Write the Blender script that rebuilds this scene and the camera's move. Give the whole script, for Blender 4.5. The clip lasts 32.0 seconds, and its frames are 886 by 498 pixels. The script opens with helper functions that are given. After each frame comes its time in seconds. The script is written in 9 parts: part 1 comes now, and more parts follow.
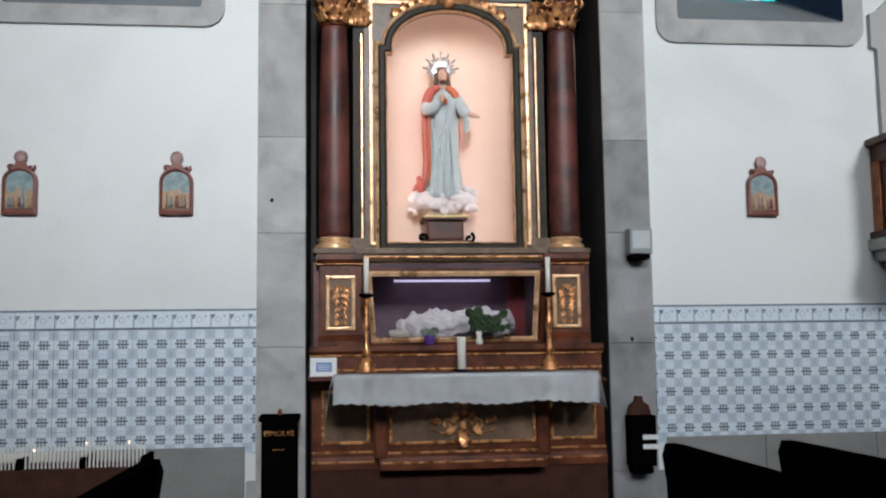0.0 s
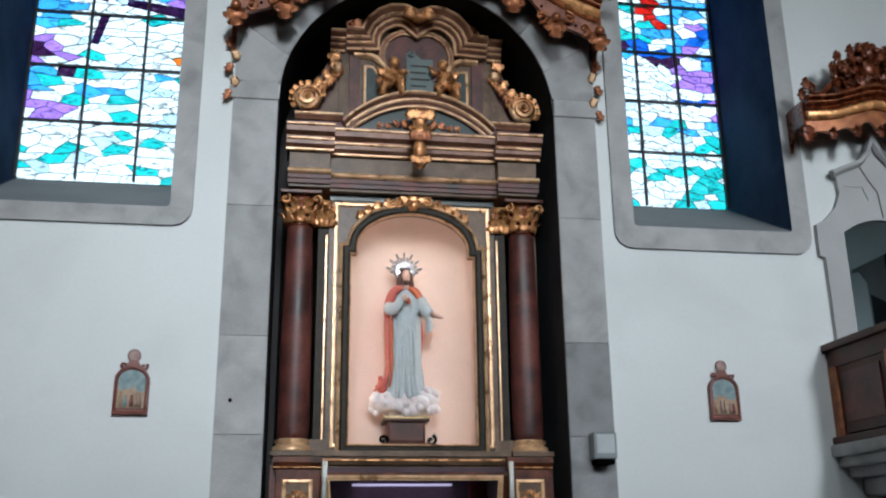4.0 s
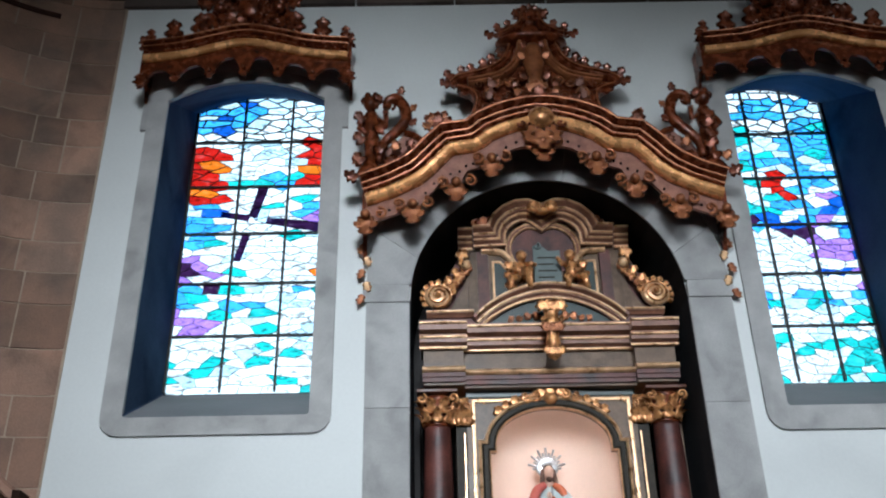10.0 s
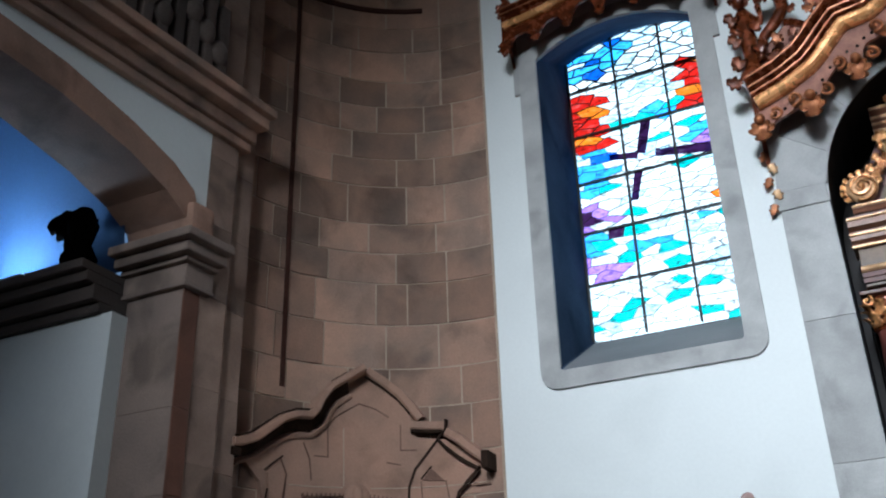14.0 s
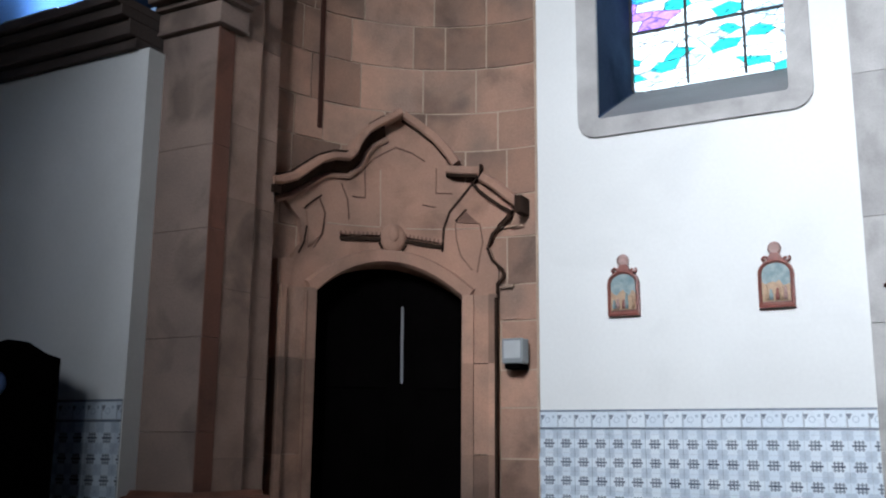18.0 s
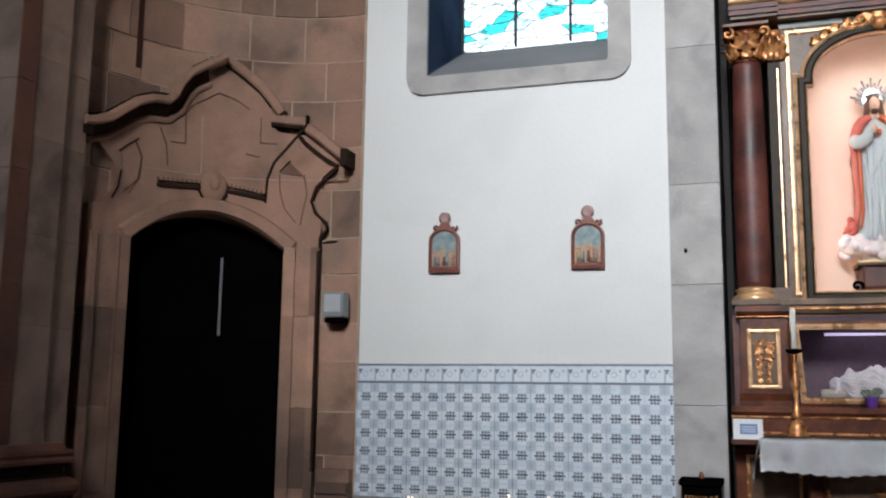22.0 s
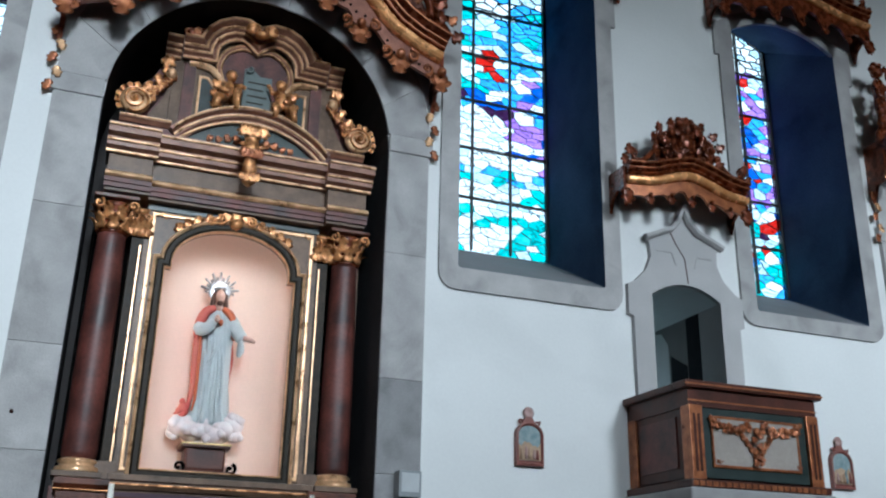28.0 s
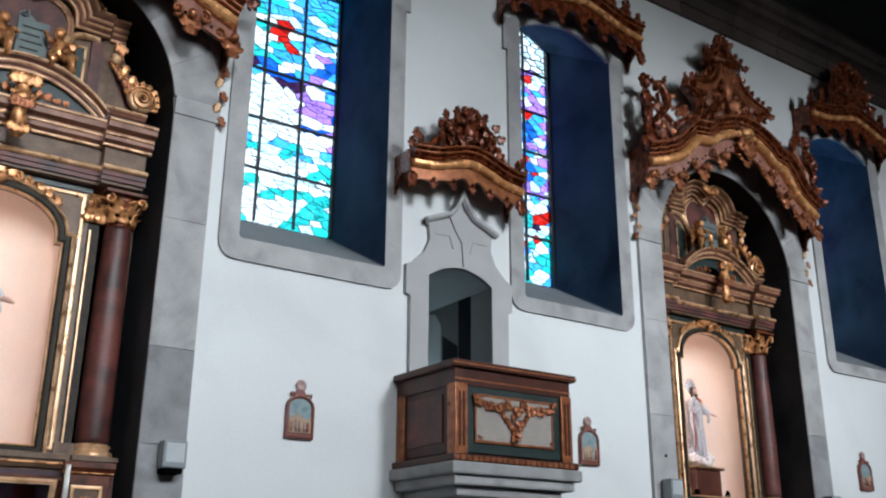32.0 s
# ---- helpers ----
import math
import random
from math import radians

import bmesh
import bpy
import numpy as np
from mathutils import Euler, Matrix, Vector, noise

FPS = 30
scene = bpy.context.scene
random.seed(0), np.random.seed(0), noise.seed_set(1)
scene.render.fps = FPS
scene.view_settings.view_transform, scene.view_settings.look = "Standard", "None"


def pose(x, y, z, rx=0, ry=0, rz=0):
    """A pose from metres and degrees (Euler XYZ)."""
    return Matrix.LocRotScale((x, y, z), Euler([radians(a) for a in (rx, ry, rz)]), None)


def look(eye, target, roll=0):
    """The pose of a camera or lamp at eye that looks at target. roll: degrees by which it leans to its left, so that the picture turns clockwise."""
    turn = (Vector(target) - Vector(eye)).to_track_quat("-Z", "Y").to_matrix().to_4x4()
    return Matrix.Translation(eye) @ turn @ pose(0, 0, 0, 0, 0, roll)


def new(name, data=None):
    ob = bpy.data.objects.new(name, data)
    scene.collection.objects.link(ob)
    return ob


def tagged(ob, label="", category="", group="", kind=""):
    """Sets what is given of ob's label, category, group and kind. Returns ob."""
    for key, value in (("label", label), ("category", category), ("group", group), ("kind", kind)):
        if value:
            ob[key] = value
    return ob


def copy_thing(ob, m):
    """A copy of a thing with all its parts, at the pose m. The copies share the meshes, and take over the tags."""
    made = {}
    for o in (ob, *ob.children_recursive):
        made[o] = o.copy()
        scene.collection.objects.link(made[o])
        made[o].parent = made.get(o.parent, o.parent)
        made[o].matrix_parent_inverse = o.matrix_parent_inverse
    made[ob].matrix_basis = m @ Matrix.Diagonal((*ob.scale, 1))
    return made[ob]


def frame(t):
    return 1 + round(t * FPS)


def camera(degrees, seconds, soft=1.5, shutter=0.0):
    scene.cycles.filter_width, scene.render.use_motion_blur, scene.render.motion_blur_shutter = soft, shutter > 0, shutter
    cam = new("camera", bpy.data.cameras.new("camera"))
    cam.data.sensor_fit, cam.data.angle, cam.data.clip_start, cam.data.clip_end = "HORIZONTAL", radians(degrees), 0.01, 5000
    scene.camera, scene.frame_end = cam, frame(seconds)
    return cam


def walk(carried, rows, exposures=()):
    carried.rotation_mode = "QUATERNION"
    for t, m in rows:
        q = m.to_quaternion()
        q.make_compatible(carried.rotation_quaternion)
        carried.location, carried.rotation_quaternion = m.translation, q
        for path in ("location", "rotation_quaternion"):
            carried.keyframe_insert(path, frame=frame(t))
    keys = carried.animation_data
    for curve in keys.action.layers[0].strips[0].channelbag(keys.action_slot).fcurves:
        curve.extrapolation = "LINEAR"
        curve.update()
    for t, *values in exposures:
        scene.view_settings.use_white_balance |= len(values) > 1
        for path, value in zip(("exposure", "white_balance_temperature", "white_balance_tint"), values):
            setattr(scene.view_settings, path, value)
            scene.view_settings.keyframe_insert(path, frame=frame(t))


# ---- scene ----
# ---- camera ----
EXPOSURES = [(0.0, -0.17, 6460, 8), (1.0, -0.28, 6400, 8), (2.0, -0.42, 6330, 7), (5.0, -0.45, 6000, 4), (6.0, -0.48, 5900, 4), (9.0, -0.22, 6200, 7), (10.0, -0.28, 6060, 5), (12.0, -0.44, 5960, 7), (13.0, -0.33, 5920, 5), (14.0, 0.02, 5880, 4), (17.0, 0.14, 6080, 7), (19.0, 0.52, 6320, 12),
             (20.0, 0.44, 6460, 12), (22.0, -0.02, 6620, 11), (24.0, -0.48, 6220, 8), (25.0, -0.42, 6260, 8), (28.0, -0.30, 5780, 3), (30.0, -0.12, 5920, 4), (31.0, -0.12, 6060, 6), (32.0, -0.10, 6180, 7)]

PATH = [  # seconds, x, y, z, yaw, pitch, roll
    (0.0, 0.084, -7.333, 1.410, -6.15, 5.88, 0.77),
    (0.5, 0.059, -7.331, 1.413, -6.02, 7.88, 1.54),
    (1.0, 0.040, -7.328, 1.418, -6.46, 9.84, 1.23),
    (1.5, 0.025, -7.325, 1.425, -7.15, 12.21, 1.15),
    (2.0, 0.012, -7.325, 1.435, -7.21, 14.09, 1.37),
    (2.5, 0.007, -7.331, 1.444, -7.47, 16.16, 1.29),
    (4.5, 0.041, -7.291, 1.496, -9.82, 17.88, 0.20),
    (5.0, 0.054, -7.269, 1.514, -10.73, 19.16, -0.03),
    (5.5, 0.069, -7.256, 1.530, -10.53, 20.84, 0.58),
    (6.0, 0.082, -7.250, 1.546, -10.15, 22.79, 0.80),
    (6.5, 0.091, -7.253, 1.549, -9.78, 24.17, 0.95),
    (7.0, 0.088, -7.261, 1.555, -9.24, 26.14, 1.21),
    (7.5, 0.087, -7.281, 1.558, -9.17, 28.53, 1.42),
    (8.0, 0.088, -7.299, 1.549, -8.90, 30.27, 1.69),
    (8.5, 0.085, -7.306, 1.540, -8.40, 30.76, 1.79),
    (9.0, 0.079, -7.301, 1.538, -6.25, 29.87, 1.46),
    (9.5, 0.072, -7.287, 1.536, -3.26, 29.57, 1.39),
    (10.0, 0.062, -7.271, 1.538, 0.12, 28.74, 1.08),
    (10.5, 0.041, -7.259, 1.540, 3.19, 28.14, 0.95),
    (11.0, 0.029, -7.244, 1.544, 6.30, 27.77, 0.44),
    (11.5, 0.015, -7.228, 1.545, 7.73, 27.24, -0.07),
    (12.0, 0.006, -7.212, 1.548, 11.08, 26.63, 0.18),
    (12.5, 0.001, -7.198, 1.546, 14.58, 26.60, 0.65),
    (13.0, -0.004, -7.174, 1.555, 19.89, 28.06, 0.72),
    (13.5, -0.015, -7.156, 1.555, 24.54, 28.19, 0.86),
    (14.0, -0.021, -7.145, 1.549, 26.59, 25.95, 1.52),
    (14.5, -0.021, -7.146, 1.540, 26.74, 24.50, 1.44),
    (16.5, -0.022, -7.169, 1.491, 28.20, 17.32, 1.01),
    (17.0, -0.023, -7.166, 1.480, 28.33, 15.11, 0.67),
    (17.5, -0.029, -7.152, 1.475, 28.21, 13.13, -0.15),
    (18.0, -0.028, -7.146, 1.482, 28.16, 11.28, -0.47),
    (18.5, -0.033, -7.131, 1.480, 28.38, 9.49, -0.76),
    (19.0, -0.037, -7.115, 1.482, 27.60, 7.94, -0.88),
    (19.5, -0.031, -7.110, 1.478, 26.85, 7.15, -0.99),
    (20.0, -0.030, -7.113, 1.478, 26.01, 6.99, -0.85),
    (20.5, -0.019, -7.117, 1.482, 24.42, 7.61, -0.65),
    (21.0, -0.008, -7.126, 1.480, 23.04, 7.99, -0.69),
    (21.5, 0.007, -7.124, 1.477, 20.69, 8.39, -0.80),
    (22.0, 0.023, -7.120, 1.473, 17.85, 8.74, -0.71),
    (22.5, 0.047, -7.130, 1.468, 13.68, 9.19, -1.03),
    (23.0, 0.074, -7.128, 1.470, 9.88, 8.83, -0.69),
    (23.5, 0.083, -7.131, 1.465, 6.00, 8.76, -0.92),
    (24.0, 0.097, -7.133, 1.459, 2.71, 8.76, -0.90),
    (24.5, 0.116, -7.135, 1.455, -0.90, 8.79, -1.07),
    (25.0, 0.122, -7.135, 1.452, -4.70, 8.94, -0.84),
    (25.5, 0.106, -7.131, 1.445, -8.48, 9.92, -0.87),
    (27.5, 0.025, -7.152, 1.387, -17.95, 18.17, -0.72),
    (28.0, 0.022, -7.149, 1.379, -20.93, 20.27, -1.17),
    (28.5, 0.013, -7.155, 1.378, -23.10, 21.58, -0.84),
    (29.0, 0.008, -7.184, 1.372, -24.99, 22.67, -0.97),
    (29.5, 0.002, -7.213, 1.367, -27.55, 23.16, -0.92),
    (30.0, -0.002, -7.217, 1.362, -29.50, 23.30, -0.87),
    (30.5, -0.005, -7.235, 1.354, -31.30, 22.89, -0.46),
    (31.0, -0.007, -7.236, 1.348, -32.96, 22.56, -0.35),
    (31.5, -0.005, -7.228, 1.351, -33.72, 20.93, -0.40),
    (32.0, -0.008, -7.222, 1.350, -34.35, 19.02, -0.34),
]
cam = camera(49.63, 32.0, soft=2.2)
walk(cam, [(t, pose(x, y, z, 90 + p, r, w)) for t, x, y, z, w, p, r in PATH], exposures=EXPOSURES)

# ---- world and light ----
world = bpy.data.worlds.new("sky")
scene.world = world
world.use_nodes = True
wn = world.node_tree
sky = wn.nodes.new("ShaderNodeTexSky")
sky.sky_type, sky.sun_disc = "NISHITA", False
sky.sun_elevation, sky.sun_rotation = radians(48), radians(200)
wn.links.new(sky.outputs[0], wn.nodes["Background"].inputs[0])
wn.nodes["Background"].inputs[1].default_value = 0.1

sun_data = bpy.data.lights.new("sun", "SUN")
sun_data.energy, sun_data.angle, sun_data.color = 0.6, radians(10), (1, 0.96, 0.9)
sun = new("sun", sun_data)
sun.matrix_world = look((0, -30, 30), (0, 0, 0))


def area_lamp(name, place, target, w, h, power, colour, spread=180):
    d = bpy.data.lights.new(name, "AREA")
    d.shape, d.size, d.size_y, d.energy, d.color = "RECTANGLE", w, h, power, colour
    d.spread = radians(spread)
    ob = new(name, d)
    ob.matrix_world = look(place, target)
    return ob


# daylight lamps in assumed, unseen windows of the nave's opposite side; the first is added to brighten the left
for wx, power in ((-3.4, 12), (0.0, 140), (3.4, 20), (6.6, 110), (11.7, 115)):
    area_lamp("window_daylight", (wx, -13.1, 7.5), (wx - 0.6, 0, 3.6), 1.4, 2.6, power, (0.92, 0.955, 1.0), 48)

# ---- materials ----
def mat(name, colour, rough=0.6, metal=0.0, vary=0.12, scale=6.0, fine=60.0, bump=0.15, second=None, spread=0.5, per_object=0.0, stain=0.0, stain_scale=1.3):
    """A surface with two scales of variation: broad blotches and fine grain, both in colour and in relief."""
    m = bpy.data.materials.new(name)
    m.use_nodes = True
    n, l = m.node_tree.nodes, m.node_tree.links
    bsdf = n["Principled BSDF"]
    tc = n.new("ShaderNodeTexCoord")
    geo = n.new("ShaderNodeNewGeometry")
    broad = n.new("ShaderNodeTexNoise")
    broad.inputs["Scale"].default_value, broad.inputs["Detail"].default_value = scale, 5
    grain = n.new("ShaderNodeTexNoise")
    grain.inputs["Scale"].default_value, grain.inputs["Detail"].default_value = fine, 3
    for t in (broad, grain):
        l.new(geo.outputs["Position"], t.inputs["Vector"])
    ramp = n.new("ShaderNodeMapRange")
    ramp.inputs[1].default_value, ramp.inputs[2].default_value = 0.5 - spread / 2, 0.5 + spread / 2
    l.new(broad.outputs["Fac"], ramp.inputs[0])
    mix = n.new("ShaderNodeMix")
    mix.data_type = "RGBA"
    a = second or [max(0, c * (1 - vary)) for c in colour]
    b = colour if second else [min(1, c * (1 + vary)) for c in colour]
    mix.inputs[6].default_value, mix.inputs[7].default_value = (*a, 1), (*b, 1)
    l.new(ramp.outputs[0], mix.inputs[0])
    hsv = n.new("ShaderNodeHueSaturation")
    l.new(mix.outputs[2], hsv.inputs["Color"])
    add = n.new("ShaderNodeMapRange")
    add.inputs[3].default_value, add.inputs[4].default_value = 1 - vary, 1 + vary
    l.new(grain.outputs["Fac"], add.inputs[0])
    value = add.outputs[0]
    if per_object:
        info = n.new("ShaderNodeObjectInfo")
        one = n.new("ShaderNodeMapRange")
        one.inputs[3].default_value, one.inputs[4].default_value = 1 - per_object, 1 + per_object
        l.new(info.outputs["Random"], one.inputs[0])
        mul = n.new("ShaderNodeMath")
        mul.operation = "MULTIPLY"
        l.new(value, mul.inputs[0]), l.new(one.outputs[0], mul.inputs[1])
        value = mul.outputs[0]
    if stain:
        # weathered patches with soft, ragged edges
        spots = n.new("ShaderNodeTexNoise")
        spots.inputs["Scale"].default_value, spots.inputs["Detail"].default_value, spots.inputs["Distortion"].default_value = stain_scale, 7, 0.6
        l.new(geo.outputs["Position"], spots.inputs["Vector"])
        dull = n.new("ShaderNodeMapRange")
        dull.inputs[1].default_value, dull.inputs[2].default_value = 0.52, 0.68
        dull.inputs[3].default_value, dull.inputs[4].default_value = 1.0, 1 - stain
        l.new(spots.outputs["Fac"], dull.inputs[0])
        wash = n.new("ShaderNodeMath")
        wash.operation = "MULTIPLY"
        l.new(value, wash.inputs[0]), l.new(dull.outputs[0], wash.inputs[1])
        value = wash.outputs[0]
    l.new(value, hsv.inputs["Value"])
    l.new(hsv.outputs[0], bsdf.inputs["Base Color"])
    r = n.new("ShaderNodeMapRange")
    r.inputs[3].default_value, r.inputs[4].default_value = max(0.05, rough - 0.12), min(1, rough + 0.12)
    l.new(broad.outputs["Fac"], r.inputs[0])
    l.new(r.outputs[0], bsdf.inputs["Roughness"])
    bsdf.inputs["Metallic"].default_value = metal
    if bump:
        bp = n.new("ShaderNodeBump")
        bp.inputs["Strength"].default_value, bp.inputs["Distance"].default_value = bump, 0.01
        l.new(grain.outputs["Fac"], bp.inputs["Height"])
        l.new(bp.outputs[0], bsdf.inputs["Normal"])
    return m


PLASTER = mat("white_plaster", (0.73, 0.74, 0.73), 0.85, vary=0.045, scale=0.9, fine=35, bump=0.08, stain=0.07, stain_scale=0.8)
GRANITE = mat("grey_granite", (0.24, 0.235, 0.23), 0.8, vary=0.16, scale=2.2, fine=90, bump=0.3)
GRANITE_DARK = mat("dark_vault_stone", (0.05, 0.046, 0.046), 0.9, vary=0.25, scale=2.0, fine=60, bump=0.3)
SANDSTONE = mat("brown_sandstone", (0.39, 0.222, 0.155), 0.88, vary=0.22, scale=2.1, fine=70, bump=0.5, second=(0.22, 0.145, 0.11), spread=0.34, per_object=0.34, stain=0.4, stain_scale=1.7)
MORTAR = mat("pale_mortar", (0.40, 0.30, 0.225), 0.95, vary=0.25, scale=5, fine=80)
FLOORSTONE = mat("floor_slab", (0.11, 0.106, 0.103), 0.55, vary=0.15, scale=1.2, fine=60, bump=0.2, per_object=0.12)
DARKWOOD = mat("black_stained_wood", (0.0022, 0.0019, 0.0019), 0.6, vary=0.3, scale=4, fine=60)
REDWOOD = mat("red_brown_painted_wood", (0.105, 0.028, 0.016), 0.40, vary=0.35, scale=5, fine=50, second=(0.034, 0.012, 0.008))
CARVED = mat("carved_gilt_walnut", (0.27, 0.058, 0.016), 0.27, metal=0.3, vary=0.4, scale=13, fine=70, second=(0.03, 0.009, 0.005))
ROSEWOOD = mat("faded_rose_paint", (0.40, 0.175, 0.12), 0.5, vary=0.3, scale=11, fine=60, second=(0.17, 0.065, 0.045))
GOLD = mat("old_gold_leaf", (0.84, 0.41, 0.165), 0.28, metal=0.45, vary=0.35, scale=14, fine=80, second=(0.27, 0.095, 0.03), spread=0.42)
PALEGOLD = mat("pale_gold_leaf", (0.86, 0.55, 0.31), 0.3, metal=0.4, vary=0.28, scale=10, fine=70, second=(0.46, 0.25, 0.12), spread=0.35)
MARBLE_RED = mat("red_marbled_wood", (0.165, 0.047, 0.036), 0.5, vary=0.4, scale=5, fine=38, second=(0.040, 0.013, 0.011), spread=0.36, bump=0.05)
MARBLE_TAUPE = mat("taupe_marbled_wood", (0.20, 0.122, 0.076), 0.40, vary=0.3, scale=6, fine=45, second=(0.075, 0.044, 0.026), spread=0.42, bump=0.04)
MARBLE_GREEN = mat("dark_olive_marbled_wood", (0.048, 0.036, 0.025), 0.5, vary=0.35, scale=8, fine=50, second=(0.014, 0.011, 0.008), bump=0.03)
MARBLE_BROWN = mat("brown_marbled_wood", (0.165, 0.045, 0.019), 0.36, vary=0.35, scale=6, fine=45, second=(0.042, 0.012, 0.006), spread=0.4, bump=0.04)
NICHE = mat("pink_plaster", (0.80, 0.60, 0.50), 0.8, vary=0.05, scale=1.5, fine=40, bump=0.04)
LINEN = mat("white_linen", (0.78, 0.79, 0.82), 0.85, vary=0.06, scale=9, fine=120, bump=0.1)
LEAD = mat("black_lead_came", (0.012, 0.012, 0.014), 0.6, vary=0.2)

CORNICE_STONE = mat("brown_cornice_stone", (0.098, 0.072, 0.062), 0.88, vary=0.25, scale=1.8, fine=50, bump=0.35, per_object=0.3, stain=0.4, stain_scale=1.5)
GRANITE_BLOCK = mat("grey_granite_block", (0.47, 0.46, 0.45), 0.8, vary=0.14, scale=3.2, fine=95, bump=0.3, second=(0.31, 0.30, 0.295), spread=0.46, per_object=0.10, stain=0.25, stain_scale=2.6)
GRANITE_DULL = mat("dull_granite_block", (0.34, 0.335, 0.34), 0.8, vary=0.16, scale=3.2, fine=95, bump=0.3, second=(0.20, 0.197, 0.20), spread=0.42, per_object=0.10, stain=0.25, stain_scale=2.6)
GRANITE_JAMB = mat("shaded_granite", (0.026, 0.025, 0.027), 0.85, vary=0.3, scale=2.2, fine=60, bump=0.3)
REVEAL = mat("grey_reveal_stone", (0.20, 0.20, 0.21), 0.8, vary=0.18, scale=1.6, fine=70, bump=0.25)
RUST = mat("dark_rust", (0.055, 0.022, 0.016), 0.8, vary=0.3, scale=8, fine=60)
BLACK_STONE = mat("black_stone", (0.016, 0.010, 0.008), 0.95, vary=0.4, scale=6, fine=50, second=(0.045, 0.026, 0.018), spread=0.7)
SANDSTONE_SHADE = mat("dark_sandstone", (0.16, 0.085, 0.06), 0.9, vary=0.25, scale=5, fine=80, bump=0.3)
SANDSTONE_RED = mat("dark_red_sandstone", (0.20, 0.078, 0.048), 0.88, vary=0.25, scale=2.2, fine=80, bump=0.45, second=(0.11, 0.05, 0.034), per_object=0.2, stain=0.4, stain_scale=2.4)
SANDSTONE_PALE = mat("pale_sandstone", (0.36, 0.245, 0.19), 0.88, vary=0.2, scale=2.2, fine=80, bump=0.45, second=(0.22, 0.14, 0.105), spread=0.36, per_object=0.2, stain=0.4, stain_scale=2.0)
SANDSTONE_GREY = mat("greyed_sandstone", (0.27, 0.195, 0.158), 0.88, vary=0.2, scale=1.6, fine=80, bump=0.45, second=(0.17, 0.125, 0.105), spread=0.4, per_object=0.12, stain=0.45, stain_scale=1.9)
SANDSTONE_PLAIN = mat("carved_sandstone", (0.45, 0.248, 0.172), 0.88, vary=0.2, scale=2.4, fine=80, bump=0.45, second=(0.27, 0.165, 0.12), stain=0.35, stain_scale=2.3)
MARBLE_ROSE = mat("rose_marbled_wood", (0.36, 0.160, 0.098), 0.38, vary=0.3, scale=7, fine=45, second=(0.15, 0.060, 0.036), bump=0.04)
MARBLE_TEAL = mat("blue_green_marbled_wood", (0.030, 0.048, 0.045), 0.35, vary=0.3, scale=8, fine=50, second=(0.014, 0.022, 0.02), bump=0.03)
ROSEGOLD = mat("reddish_gilding", (0.52, 0.19, 0.075), 0.32, metal=0.45, vary=0.3, scale=12, fine=80, second=(0.17, 0.05, 0.022))
BEAD = mat("burnished_copper_gold", (1.0, 0.52, 0.22), 0.27, metal=0.45, vary=0.3, scale=9, fine=60, second=(0.62, 0.25, 0.08))
TABLET = mat("grey_green_tablet", (0.13, 0.16, 0.155), 0.6, vary=0.2, scale=9, fine=60)
RED_CURTAIN = mat("dark_red_cloth", (0.13, 0.018, 0.02), 0.85, vary=0.3, scale=8, fine=60)
VELVET = mat("dark_violet_cloth", (0.085, 0.055, 0.07), 0.9, vary=0.3, scale=5, fine=60)


def glowing(name, colour, strength):
    m = bpy.data.materials.new(name)
    m.use_nodes = True
    b = m.node_tree.nodes["Principled BSDF"]
    b.inputs["Base Color"].default_value = (*colour, 1)
    b.inputs["Emission Color"].default_value, b.inputs["Emission Strength"].default_value = (*colour, 1), strength
    return m


VIOLET_TUBE = glowing("violet_white_tube", (0.80, 0.72, 1.0), 0.6)
PALE_STONE = mat("pale_grey_stone", (0.43, 0.42, 0.415), 0.8, vary=0.1, scale=2.5, fine=80, bump=0.2)
PAINTED_FIELD = mat("pale_taupe_paint", (0.40, 0.35, 0.31), 0.6, vary=0.15, scale=5, fine=60, second=(0.30, 0.26, 0.23))
ROBE_GREY = mat("pale_blue_grey_robe", (0.47, 0.51, 0.52), 0.6, vary=0.08, scale=9, fine=70)
ROBE_WHITE = mat("ivory_robe", (0.58, 0.55, 0.56), 0.6, vary=0.16, scale=14, fine=70, second=(0.40, 0.36, 0.40))
CLOAK_RED = mat("faded_red_cloak", (0.50, 0.075, 0.065), 0.6, vary=0.15, scale=8, fine=70, second=(0.55, 0.17, 0.12))
FLESH = mat("painted_flesh", (0.66, 0.42, 0.33), 0.5, vary=0.06)
HAIR = mat("painted_dark_brown", (0.10, 0.048, 0.032), 0.65, vary=0.25)
CLOUD = mat("painted_white_cloud", (0.76, 0.72, 0.72), 0.7, vary=0.08, scale=7, second=(0.68, 0.55, 0.54))
HEART = mat("red_gold_heart", (0.5, 0.12, 0.05), 0.4, metal=0.3)
SILVER = mat("tarnished_silver", (0.46, 0.46, 0.48), 0.35, metal=0.85, vary=0.25, scale=30)
WAX = mat("white_wax", (0.80, 0.78, 0.72), 0.5, vary=0.05)
VIOLET = mat("violet_foil", (0.16, 0.06, 0.36), 0.4, vary=0.2)
GREEN_GREY = mat("grey_green_leaf", (0.17, 0.20, 0.15), 0.6, vary=0.3)
GREEN_DARK = mat("dark_green_leaf", (0.03, 0.055, 0.025), 0.5, vary=0.3)
PAPER = mat("white_paper", (0.78, 0.79, 0.80), 0.7, vary=0.03)
CARD_BLUE = mat("blue_print", (0.10, 0.20, 0.45), 0.6, vary=0.1)
FRAME_RED = mat("dark_red_frame", (0.20, 0.065, 0.05), 0.5, vary=0.25, scale=14, fine=80)
